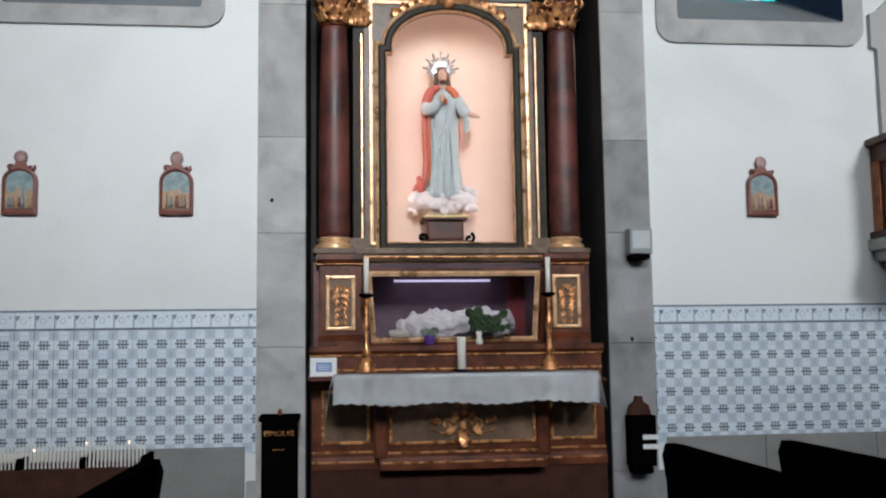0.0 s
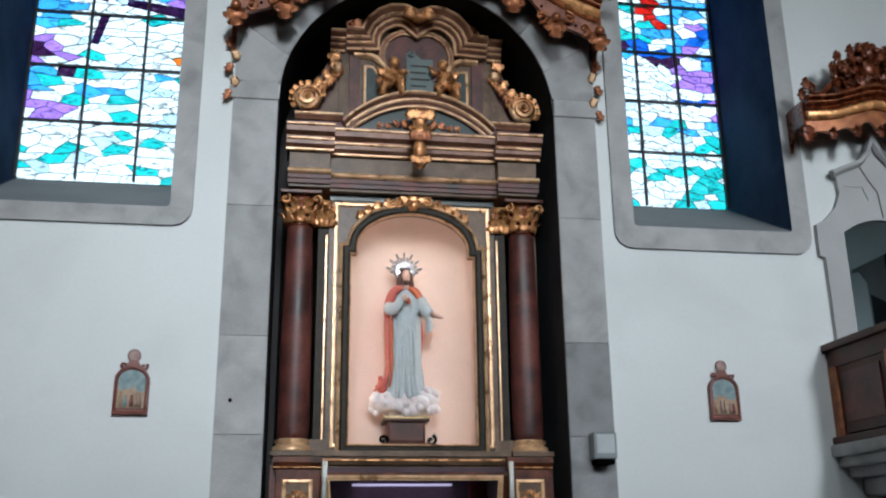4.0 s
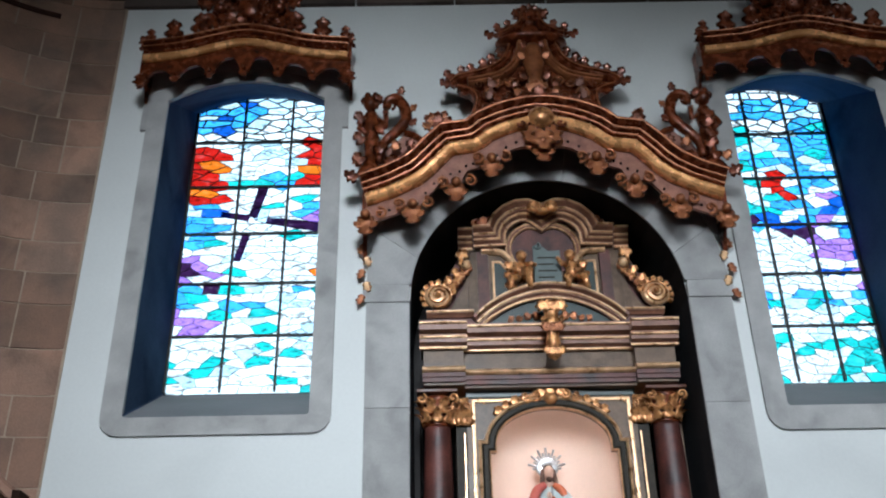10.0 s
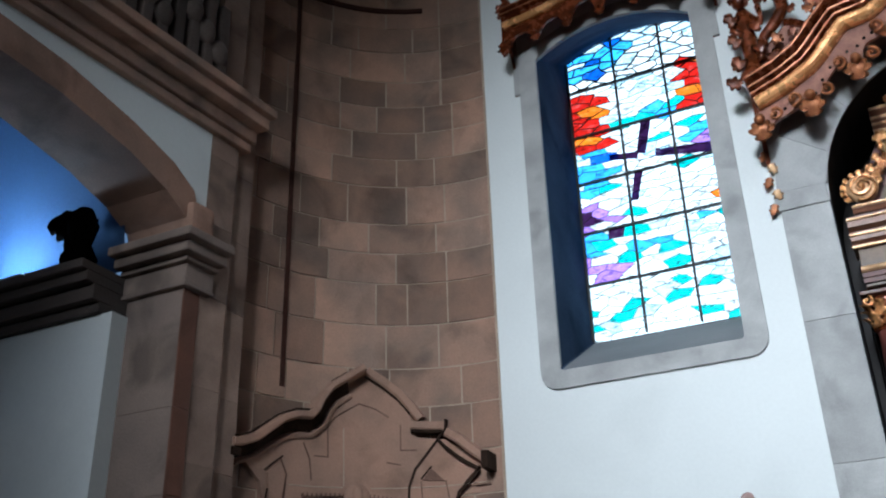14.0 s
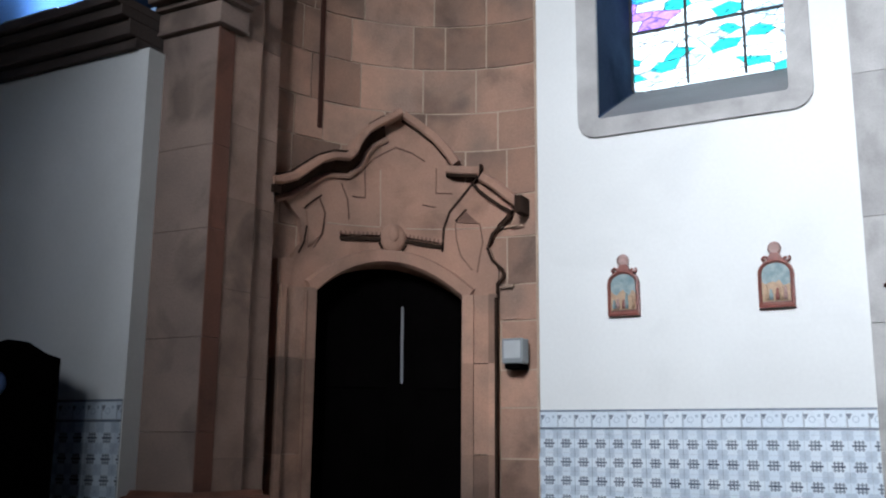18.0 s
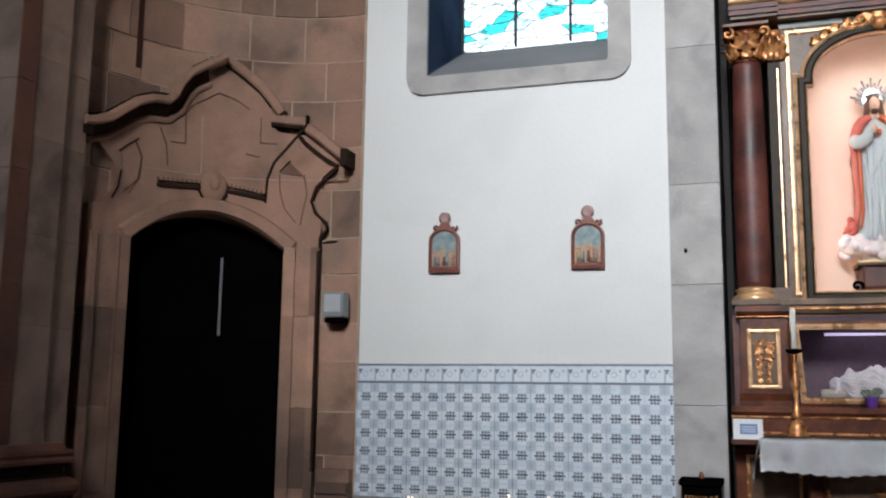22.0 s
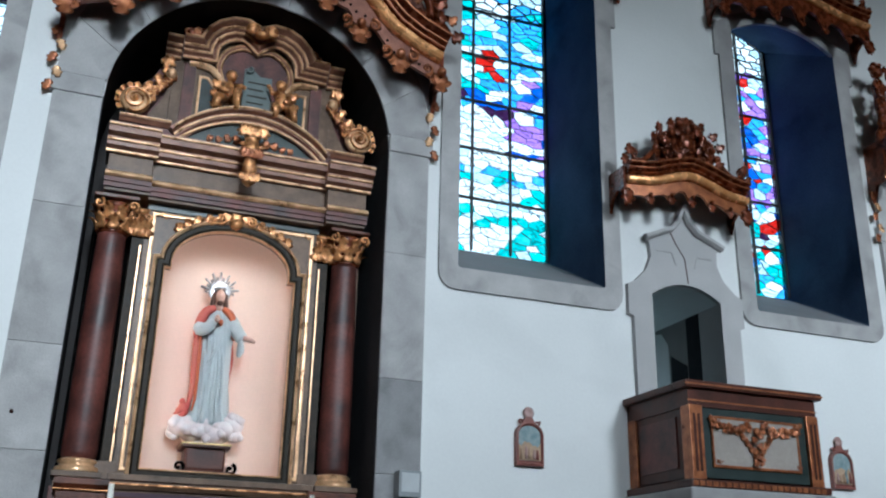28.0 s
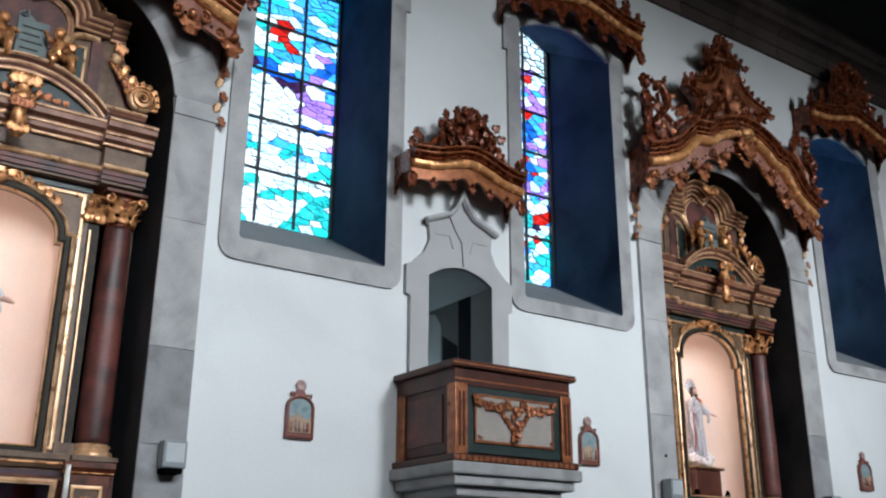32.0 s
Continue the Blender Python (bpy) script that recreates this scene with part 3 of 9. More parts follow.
# ---- stained glass windows ----
def glass(name, colour, glow=0.9):
    """Coloured glass: daylight passes and takes the colour, with streaks in the glass; a little gloss on the face."""
    m = bpy.data.materials.new(name)
    m.use_nodes = True
    n, l = m.node_tree.nodes, m.node_tree.links
    out = n["Material Output"]
    n.remove(n["Principled BSDF"])
    geo = n.new("ShaderNodeNewGeometry")
    info = n.new("ShaderNodeObjectInfo")
    noise_tex = n.new("ShaderNodeTexNoise")
    noise_tex.inputs["Scale"].default_value, noise_tex.inputs["Detail"].default_value = 14, 3
    l.new(geo.outputs["Position"], noise_tex.inputs["Vector"])
    add = n.new("ShaderNodeMath")
    add.operation = "ADD"
    l.new(noise_tex.outputs["Fac"], add.inputs[0]), l.new(info.outputs["Random"], add.inputs[1])
    rng = n.new("ShaderNodeMapRange")
    rng.inputs[1].default_value, rng.inputs[2].default_value = 0.3, 1.7
    rng.inputs[3].default_value, rng.inputs[4].default_value = 0.72, 1.15
    l.new(add.outputs[0], rng.inputs[0])
    hsv = n.new("ShaderNodeHueSaturation")
    hsv.inputs["Color"].default_value = (*colour, 1)
    l.new(rng.outputs[0], hsv.inputs["Value"])
    # brushed glass paint: soft dark strokes, and pale clear streaks
    stretch = n.new("ShaderNodeMapping")
    stretch.inputs["Scale"].default_value = (9, 1, 21)
    l.new(geo.outputs["Position"], stretch.inputs["Vector"])
    strokes = n.new("ShaderNodeTexNoise")
    strokes.inputs["Scale"].default_value, strokes.inputs["Detail"].default_value, strokes.inputs["Distortion"].default_value = 1.0, 4, 1.2
    l.new(stretch.outputs[0], strokes.inputs["Vector"])
    shade, bleach = n.new("ShaderNodeMapRange"), n.new("ShaderNodeMapRange")
    shade.inputs[1].default_value, shade.inputs[2].default_value, shade.inputs[3].default_value, shade.inputs[4].default_value = 0.34, 0.46, 0.35, 1.0
    bleach.inputs[1].default_value, bleach.inputs[2].default_value, bleach.inputs[3].default_value, bleach.inputs[4].default_value = 0.58, 0.68, 0.0, 0.55
    l.new(strokes.outputs["Fac"], shade.inputs[0]), l.new(strokes.outputs["Fac"], bleach.inputs[0])
    dim = n.new("ShaderNodeHueSaturation")
    l.new(hsv.outputs[0], dim.inputs["Color"]), l.new(shade.outputs[0], dim.inputs["Value"])
    pale = n.new("ShaderNodeMix")
    pale.data_type = "RGBA"
    pale.inputs[7].default_value = tuple(min(1, 0.10 + 1.05 * c) for c in colour) + (1,)
    l.new(bleach.outputs[0], pale.inputs[0]), l.new(dim.outputs[0], pale.inputs[6])
    clear = n.new("ShaderNodeBsdfTransparent")
    l.new(pale.outputs[2], clear.inputs[0])
    milky = n.new("ShaderNodeBsdfTranslucent")
    l.new(hsv.outputs[0], milky.inputs[0])
    gloss = n.new("ShaderNodeBsdfGlossy")
    gloss.inputs["Roughness"].default_value = 0.15
    m1, m2 = n.new("ShaderNodeMixShader"), n.new("ShaderNodeMixShader")
    m1.inputs[0].default_value, m2.inputs[0].default_value = 1 - glow, 0.03
    l.new(clear.outputs[0], m1.inputs[1]), l.new(milky.outputs[0], m1.inputs[2])
    l.new(m1.outputs[0], m2.inputs[1]), l.new(gloss.outputs[0], m2.inputs[2])
    l.new(m2.outputs[0], out.inputs[0])
    return m


GLASS = {
    "white": glass("white_glass", (0.92, 0.97, 1.0)),
    "ice": glass("ice_blue_glass", (0.62, 0.86, 1.0)),
    "azure": glass("azure_glass", (0.07, 0.42, 0.95)),
    "blue": glass("deep_blue_glass", (0.015, 0.12, 0.62)),
    "teal": glass("teal_glass", (0.04, 0.55, 0.55)),
    "red": glass("red_glass", (0.55, 0.012, 0.008)),
    "orange": glass("orange_glass", (0.90, 0.19, 0.012)),
    "violet": glass("violet_glass", (0.40, 0.20, 0.75)),
    "plum": glass("dark_plum_glass", (0.035, 0.01, 0.05)),
}
OUTSIDE = bpy.data.materials.new("overcast_daylight")
OUTSIDE.use_nodes = True
OUTSIDE.node_tree.nodes.remove(OUTSIDE.node_tree.nodes["Principled BSDF"])
_em = OUTSIDE.node_tree.nodes.new("ShaderNodeEmission")
_em.inputs[0].default_value, _em.inputs[1].default_value = (0.78, 0.91, 1.0, 1), 2.6
OUTSIDE.node_tree.links.new(_em.outputs[0], OUTSIDE.node_tree.nodes["Material Output"].inputs[0])
tagged(finish("backdrop", new_box(-9, 22, 3.2, 3.25, 3.0, 14.0), OUTSIDE), "bright overcast sky outside the windows", "sky", kind="structure")


def near(u, v, a, b, w):
    """How near a point lies to the line from a to b, as a yes or no."""
    ax, ay, bx, by = *a, *b
    t = max(0, min(1, ((u - ax) * (bx - ax) + (v - ay) * (by - ay)) / ((bx - ax) ** 2 + (by - ay) ** 2)))
    return math.hypot(u - ax - t * (bx - ax), (v - ay - t * (by - ay)) * 2.1) < w


def spot(u, v, a, b, ru, rv):
    return ((u - a) / ru) ** 2 + ((v - b) / rv) ** 2 < 1


def picture_a(u, v, rnd):
    """Scene with a slanting dark cross; red panels at both sides, blue and white sky, teal and white ground. u, v from the lower left."""
    if (u < 0.27 and 0.59 < v < 0.80) or (u > 0.74 - 0.4 * (v - 0.65) * (v < 0.72) and 0.645 < v < 0.835):
        return rnd.choice(["orange", "orange", "red"]) if int(v * 38) % 3 == 0 else "red"
    if v > 0.785:
        if u < 0.42 and v > 0.84 + 0.10 * u:
            return rnd.choice(["azure", "azure", "blue", "ice"])
        return rnd.choice(["white", "white", "ice", "white"])
    if v > 0.70:
        return rnd.choice(["white", "white", "white", "ice"])
    if 0.25 < u < 0.78 and v > 0.645:
        return rnd.choice(["ice", "azure", "teal", "white", "ice"])
    if spot(u, v, 0.47, 0.525, 0.10, 0.032):
        return "white"
    if spot(u, v, 0.12, 0.53, 0.15, 0.075):
        return rnd.choice(["azure", "azure", "azure", "blue", "ice"])
    if spot(u, v, 0.10, 0.295, 0.11, 0.035):
        return rnd.choice(["azure", "azure", "teal"])
    if spot(u, v, 0.10, 0.34, 0.17, 0.075) or spot(u, v, 0.10, 0.21, 0.14, 0.05):
        return rnd.choice(["violet", "violet", "plum", "violet", "white"])
    if spot(u, v, 0.95, 0.36, 0.07, 0.03):
        return "orange"
    if spot(u, v, 0.92, 0.52, 0.10, 0.05):
        return rnd.choice(["violet", "violet", "ice"])
    if spot(u, v, 0.84, 0.585, 0.12, 0.035) or spot(u, v, 0.78, 0.32, 0.09, 0.03) or spot(u, v, 0.44, 0.26, 0.09, 0.02) or spot(u, v, 0.30, 0.36, 0.12, 0.018):
        return rnd.choice(["teal", "teal", "azure"])
    if v < 0.14:
        return rnd.choice(["teal", "white", "white", "white", "ice"]) if int(v * 40 + 2 * u) % 2 else rnd.choice(["white", "white", "teal"])
    return rnd.choice(["white"] * 11 + ["ice", "ice", "teal"])


def picture_b(u, v, rnd):
    """Blue scene with a red figure above the middle and a pale cloud below."""
    if spot(u, v, 0.50, 0.66, 0.095, 0.036) or spot(u, v, 0.55, 0.61, 0.06, 0.03):
        return "red"
    if v > 0.92:
        return rnd.choice(["white", "white", "ice", "azure"])
    if spot(u, v, 0.62, 0.845, 0.10, 0.02) or spot(u, v, 0.30, 0.86, 0.14, 0.015):
        return "white"
    if v > 0.71:
        return rnd.choice(["azure", "azure", "azure", "teal", "white", "azure", "ice", "ice"])
    if near(u, v, (0.25, 0.52), (0.62, 0.46), 0.05):
        return rnd.choice(["blue", "blue", "plum"])
    if spot(u, v, 0.80, 0.52, 0.16, 0.10):
        return rnd.choice(["violet", "blue", "violet", "azure", "white"])
    if v > 0.44:
        return rnd.choice(["white", "white", "ice", "azure", "teal", "white", "white"]) if u < 0.62 else rnd.choice(["azure", "ice", "white", "azure", "blue"])
    if v > 0.28:
        return rnd.choice(["white", "white", "white", "white", "ice"]) if u < 0.66 else rnd.choice(["white", "white", "violet", "blue"])
    if v > 0.22:
        return rnd.choice(["azure", "teal", "white", "teal", "ice"])
    if u > 0.62 and v < 0.12:
        return rnd.choice(["teal", "white", "ice", "white", "teal"])
    return rnd.choice(["white", "white", "white", "white", "ice"]) if int(v * 24 + 2 * u) % 3 else rnd.choice(["teal", "ice", "teal", "white"])


def picture_c(u, v, rnd):
    """Violet and blue scene with red accents."""
    if v > 0.86:
        return rnd.choice(["white", "ice", "white"])
    if rnd.random() < 0.12:
        return rnd.choice(["red", "red", "plum"])
    if v > 0.6:
        return rnd.choice(["violet", "violet", "ice", "azure", "white"])
    if v > 0.25:
        return rnd.choice(["azure", "blue", "white", "ice", "violet", "white"])
    return rnd.choice(["teal", "ice", "white", "teal", "azure"])


def came_strip(bm, a, b, y, w, d):
    a, b = Vector((a[0], a[1])), Vector((b[0], b[1]))
    t = (b - a)
    if t.length < 1e-5:
        return
    nrm = Vector((-t.y, t.x)).normalized() * w
    q = [a - nrm, b - nrm, b + nrm, a + nrm]
    f = [bm.verts.new((p.x, y - d, p.y)) for p in q]
    g = [bm.verts.new((p.x, y + d, p.y)) for p in q]
    bm.faces.new(f), bm.faces.new(g[::-1])
    bm.faces.new((f[0], g[0], g[1], f[1])), bm.faces.new((f[2], g[2], g[3], f[3]))


def stained_window(number, cx, half, g0, g1, picture, seed):
    rnd = random.Random(seed)
    win = thing("window_%d" % number, (cx, 0, 3.9), "tall stained glass window in a grey stone surround", "window", "stained glass windows", "structure")
    outer = window_loop(cx, half + 0.17, 3.85 if number == 2 else 3.895, 7.22, 0.30, 0.15)
    inner = window_loop(cx, half - 0.004, 4.045, 7.155, 0.22, 0.03)
    glass_loop = window_loop((g0 + g1) / 2, (g1 - g0) / 2 - 0.004, 4.625, 7.795, 0.2, 0.03)
    part("stone_frame", ring(bmesh.new(), outer, inner, -0.03, 0.01), GRANITE_BLOCK, win, "grey granite frame with rounded lower corners")
    for sx in (-1, 1):
        a, b = sorted((cx + sx * (half + 0.165), cx + sx * (half + 0.225)))
        part("frame_ear", new_box(a, b, -0.03, 0.01, 6.82, 7.24, bevel=0.005), GRANITE_BLOCK, win)
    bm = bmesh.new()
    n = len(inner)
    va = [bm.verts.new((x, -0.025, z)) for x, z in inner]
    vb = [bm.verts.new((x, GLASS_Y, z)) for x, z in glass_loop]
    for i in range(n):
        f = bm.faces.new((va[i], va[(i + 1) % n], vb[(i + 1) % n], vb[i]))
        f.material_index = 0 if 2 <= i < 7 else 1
    part("reveal", bm, [REVEAL, REVEAL_DARK], win, "deep reveal with a grey stone sill and sides coloured for bluish shade")
    # pieces of glass: rows of staggered, wavy cells
    cols, rows = 7, 40
    z0, z1 = 4.60, 8.0
    w, h = (g1 - g0) / cols, (z1 - z0) / rows

    def inside(x, z):
        u = (x - (g0 + g1) / 2) / ((g1 - g0) / 2)
        return max(g0, min(g1, x)), min(z, 7.80 + 0.2 * (1 - u * u))

    grid = {}
    for j in range(rows + 1):
        for i in range(-1, 2 * cols + 2):
            x = g0 + i * w / 2 + rnd.uniform(-0.27, 0.27) * w * (0 < i < 2 * cols)
            z = z0 + j * h + (rnd.uniform(-0.36, 0.36) + 0.16 * (-1) ** (i + j)) * h * (0 < j < rows)
            grid[i, j] = inside(x, z)
    lead = bmesh.new()
    seen = set()
    for j in range(rows):
        for i in range(-(j % 2), 2 * cols, 2):
            idx = [(i, j), (i + 1, j), (i + 2, j), (i + 2, j + 1), (i + 1, j + 1), (i, j + 1)]
            pts = [grid[max(-1, min(2 * cols + 1, a)), b] for a, b in idx]
            area = 0.5 * sum(p[0] * q[1] - q[0] * p[1] for p, q in zip(pts, pts[1:] + pts[:1]))
            if area < 0.0006:
                continue
            mx, mz = sum(p[0] for p in pts) / 6, sum(p[1] for p in pts) / 6
            name = picture((mx - g0) / (g1 - g0), (mz - z0) / (z1 - z0), rnd)
            pb = bmesh.new()
            f = pb.faces.new([pb.verts.new((x, GLASS_Y - 0.06, z)) for x, z in pts])
            bmesh.ops.triangulate(pb, faces=[f])
            part("glass_piece", pb, GLASS[name], win)
            thick = 0.0062 if mz > z0 + 0.79 * (z1 - z0) else 0.0032 if name in ("red", "orange") else 0.0016
            for p, q in zip(pts, pts[1:] + pts[:1]):
                key = tuple(sorted((tuple(round(c, 4) for c in p), tuple(round(c, 4) for c in q))))
                if key not in seen:
                    seen.add(key)
                    came_strip(lead, p, q, GLASS_Y - 0.065, thick, 0.006)
    part("lead_came", lead, LEAD, win, "thin black lead came between the glass")
    if picture is picture_a:
        # the slanting cross, in dark plum glass laid over the field
        for (ua, va_), (ub, vb_), w0, w1 in (((0.37, 0.40), (0.42, 0.49), 0.036, 0.042), ((0.45, 0.545), (0.51, 0.655), 0.046, 0.054), ((0.24, 0.558), (0.43, 0.543), 0.034, 0.040), ((0.54, 0.535), (0.97, 0.505), 0.040, 0.062)):
            pa, pb_ = (Vector((g0 + q * (g1 - g0), z0 + r * (z1 - z0))) for q, r in ((ua, va_), (ub, vb_)))
            nn = Vector((-(pb_ - pa).y, (pb_ - pa).x)).normalized()
            cb = bmesh.new()
            cb.faces.new([cb.verts.new((p.x, GLASS_Y - 0.075, p.y)) for p in (pa - nn * w0, pb_ - nn * w1, pb_ + nn * w1, pa + nn * w0)])
            part("cross_glass", cb, GLASS["plum"], win, "dark plum glass of the cross")
    for f in (0.34, 0.67):
        part("glazing_bar", new_box(g0 + f * (g1 - g0) - 0.011, g0 + f * (g1 - g0) + 0.011, GLASS_Y - 0.085, GLASS_Y - 0.05, 4.62, 7.97), LEAD, win)
    for k in range(1, 6):
        z = 4.62 + 3.3 * k / 6
        part("glazing_bar", new_box(g0, g1, GLASS_Y - 0.088, GLASS_Y - 0.052, z - 0.010, z + 0.010), LEAD, win)
    part("edge_bar", new_box(g0, g0 + 0.025, GLASS_Y - 0.09, GLASS_Y - 0.05, 4.62, 7.85), LEAD, win)
    part("edge_bar", new_box(g1 - 0.025, g1, GLASS_Y - 0.09, GLASS_Y - 0.05, 4.62, 7.85), LEAD, win)
    return win


for k, ((cx, half, g0, g1), pic) in enumerate(zip(WINDOWS, (picture_a, picture_b, picture_c, picture_b))):
    stained_window(k + 1, cx, half, g0, g1, pic, 11 + k)

# ---- concave corner of sandstone with the side door ----
BEND = 1.68
BEND_AT = (-3.0, -1.70)


def bend(bm):
    """Wraps a form built flat (x along the wall from the corner, y out of it) round the concave corner."""
    for v in bm.verts:
        a, r = (v.co.x - 0.028 * max(0, min(1, v.co.x / 0.3))) / BEND, BEND + v.co.y
        v.co.x, v.co.y = BEND_AT[0] - r * math.sin(a), BEND_AT[1] + r * math.cos(a)
    return bm


def bar(x0, x1, y0, y1, z0, z1):
    """A box cut into short lengths so that it can follow the bend."""
    bm = bmesh.new()
    n = max(1, int((x1 - x0) / 0.16))
    cols = [[bm.verts.new((x0 + (x1 - x0) * i / n, y, z)) for y, z in ((y0, z0), (y0, z1), (y1, z1), (y1, z0))] for i in range(n + 1)]
    for a, b in zip(cols, cols[1:]):
        for k in range(4):
            bm.faces.new((a[k], a[(k + 1) % 4], b[(k + 1) % 4], b[k]))
    bm.faces.new(cols[0]), bm.faces.new(cols[-1][::-1])
    return bm


DOOR_L, DOOR_R, DOOR_MID = 1.94, 0.645, 1.29
FRAME_L, FRAME_R = 2.30, 0.34


def door_head(x):
    u = (x - DOOR_MID) / ((DOOR_L - DOOR_R) / 2)
    return 2.62 + 0.28 * (1 - u * u)


corner = thing("wall_corner", (-4.2, -0.5, 0), "concave corner wall of brown sandstone blocks with pale joints", "wall", kind="structure")
back = bar(-0.02, 0.60, 0.006, 0.25, -0.1, 9.3)
part("mortar_bed", bend(back), MORTAR, corner, "pale mortar behind the blocks")
part("mortar_bed", bend(bar(2.02, 2.75, 0.006, 0.25, -0.1, 9.3)), MORTAR, corner)
part("mortar_bed", bend(bar(0.60, 2.02, 0.006, 0.25, 2.95, 9.3)), MORTAR, corner)
rnd = random.Random(5)
z, course = 0.0, 0
while z < 9.3:
    h = rnd.choice((0.30, 0.34, 0.36, 0.40))
    x = -0.01
    cuts = [x]
    while x < 2.66:
        x += rnd.choice((0.28, 0.36, 0.46, 0.55, 0.62))
        cuts.append(min(x, 2.72))
    if cuts[-1] - cuts[-2] < 0.15:
        cuts.pop(-2)
    for a, b in zip(cuts, cuts[1:]):
        spans = [(a, b)]
        if z < 2.95:
            edge = (FRAME_R, FRAME_L) if z + h < 2.64 else (DOOR_R - 0.03, DOOR_L + 0.03)
            spans = [(max(a, p), min(b, q)) for p, q in ((-0.01, edge[0]), (edge[1], 2.75)) if min(b, q) - max(a, p) > 0.04]
        for p, q in spans:
            e = rnd.uniform(-0.004, 0.006)
            part("stone_block", bend(bar(p + 0.007, q - 0.007, -e, 0.05, z + 0.006, min(z + h, 9.3) - 0.006)), SANDSTONE, corner)
    z += h
    course += 1
# the flat strip beside the white wall and its base
for zz, out, hh in ((0.0, 0.06, 0.62), (0.62, 0.10, 0.10), (0.72, 0.13, 0.08), (0.80, 0.08, 0.10)):
    part("base_moulding", bend(bar(-0.0, 0.30, -out, 0.0, zz, zz + hh)), SANDSTONE, corner)
# dark joint line running up the wall, and the ledge below the vault
part("dark_pipe", bend(bar(1.90, 1.94, -0.02, 0.0, 4.0, 8.15)), RUST, corner, "dark rusty upright cable cover")
part("dark_pipe", bend(bar(0.62, 1.94, -0.025, 0.0, 8.10, 8.15)), RUST, corner)
part("ledge", bend(bar(0.0, 2.70, -0.10, 0.0, 8.42, 8.55)), CORNICE_STONE, corner)
part("ledge", bend(bar(0.0, 2.70, -0.18, 0.0, 8.55, 8.70)), CORNICE_STONE, corner)

# ---- side door with its carved surround ----
door = thing("side_door", (-4.1, -0.4, 0), "dark double door in a carved sandstone surround with an ogee pediment", "door", kind="structure")


def along(pts, y=0.0):
    """More points on a broken line, so that it can be bent."""
    out = []
    for (x0, z0), (x1, z1) in zip(pts, pts[1:]):
        n = max(1, int(math.hypot(x1 - x0, z1 - z0) / 0.10))
        out += [(x0 + (x1 - x0) * i / n, z0 + (z1 - z0) * i / n, y) for i in range(n)]
    return out + [(*pts[-1], y)]


def slab(pts, y0, y1):
    """An outline of x and z with depth, with upright cuts so that it bends."""
    bm = prism(bmesh.new(), pts, y0, y1)
    xs = [p[0] for p in pts]
    x = min(xs) + 0.15
    while x < max(xs):
        bmesh.ops.bisect_plane(bm, geom=bm.verts[:] + bm.edges[:] + bm.faces[:], plane_co=(x, 0, 0), plane_no=(1, 0, 0))
        x += 0.15
    return bm


head = [(DOOR_R + (DOOR_L - DOOR_R) * i / 12) for i in range(13)]
for k, (a, b) in enumerate(((DOOR_R - 0.05, 1.127), (1.129, DOOR_L + 0.05))):
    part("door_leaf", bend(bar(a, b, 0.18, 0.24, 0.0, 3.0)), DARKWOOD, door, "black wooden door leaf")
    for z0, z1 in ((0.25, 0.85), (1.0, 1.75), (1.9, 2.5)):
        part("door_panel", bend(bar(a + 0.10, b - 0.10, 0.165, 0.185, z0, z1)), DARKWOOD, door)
part("door_edge", bend(bar(1.120, 1.136, 0.15, 0.19, 1.94, 2.58)), REVEAL, door, "pale strip on the door edge")
# jambs, in lengths of stone
for x0, x1 in ((FRAME_R, DOOR_R), (DOOR_L, FRAME_L)):
    z = 0.0
    for h in (0.75, 0.62, 0.72, 0.56):
        part("jamb_stone", bend(bar(x0, x1, -0.07, 0.22, z + 0.003, z + h - 0.003)), SANDSTONE, door)
        inner = x1 - 0.10 if x0 == FRAME_R else x0
        part("jamb_moulding", bend(bar(inner, inner + 0.10, -0.10, -0.06, z, z + h)), SANDSTONE, door)
        outer = x0 if x0 == FRAME_R else x1 - 0.07
        part("jamb_moulding", bend(bar(outer, outer + 0.07, -0.11, -0.06, z, z + h)), SANDSTONE, door)
        z += h
# the field over the door, up into the ogee
field = [(x, door_head(x)) for x in head] + [(FRAME_L, 2.62), (FRAME_L, 2.85), (2.16, 2.88), (2.06, 3.02), (2.10, 3.2), (2.26, 3.34), (1.86, 3.62), (1.62, 3.66), (1.58, 3.85), (1.45, 4.0), (1.18, 4.18),
         (0.92, 4.0), (0.80, 3.82), (0.74, 3.62), (0.50, 3.6), (0.20, 3.36), (0.34, 3.24), (0.42, 3.06), (0.34, 2.85), (FRAME_R, 2.62)]
part("tympanum", bend(slab(field, -0.05, 0.1)), SANDSTONE_PLAIN, door, "carved sandstone field over the door")
part("archivolt", bend(sweep(bmesh.new(), [(DOOR_R - 0.03, 2.60, 0.0)] + [(x, door_head(x), 0.0) for x in head] + [(DOOR_L + 0.03, 2.60, 0.0)], [(-0.2, 0.0), (0.05, 0.0), (0.10, 0.02), (0.10, 0.11), (0.05, 0.13)])), SANDSTONE_PLAIN, door)
# ogee moulding: a stone fascia over a black cove; its right end is broken and has slipped
fascia = [(0.03, 0.0), (0.19, 0.0), (0.21, 0.015), (0.21, 0.055), (0.17, 0.07), (0.03, 0.08)]
low_fascia = [(0.03, 0.0), (0.09, 0.0), (0.105, 0.015), (0.105, 0.07), (0.03, 0.09)]
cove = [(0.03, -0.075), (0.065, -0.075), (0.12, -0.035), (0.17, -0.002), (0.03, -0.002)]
under = [(0.03, -0.125), (0.075, -0.125), (0.085, -0.105), (0.06, -0.08), (0.03, -0.08)]


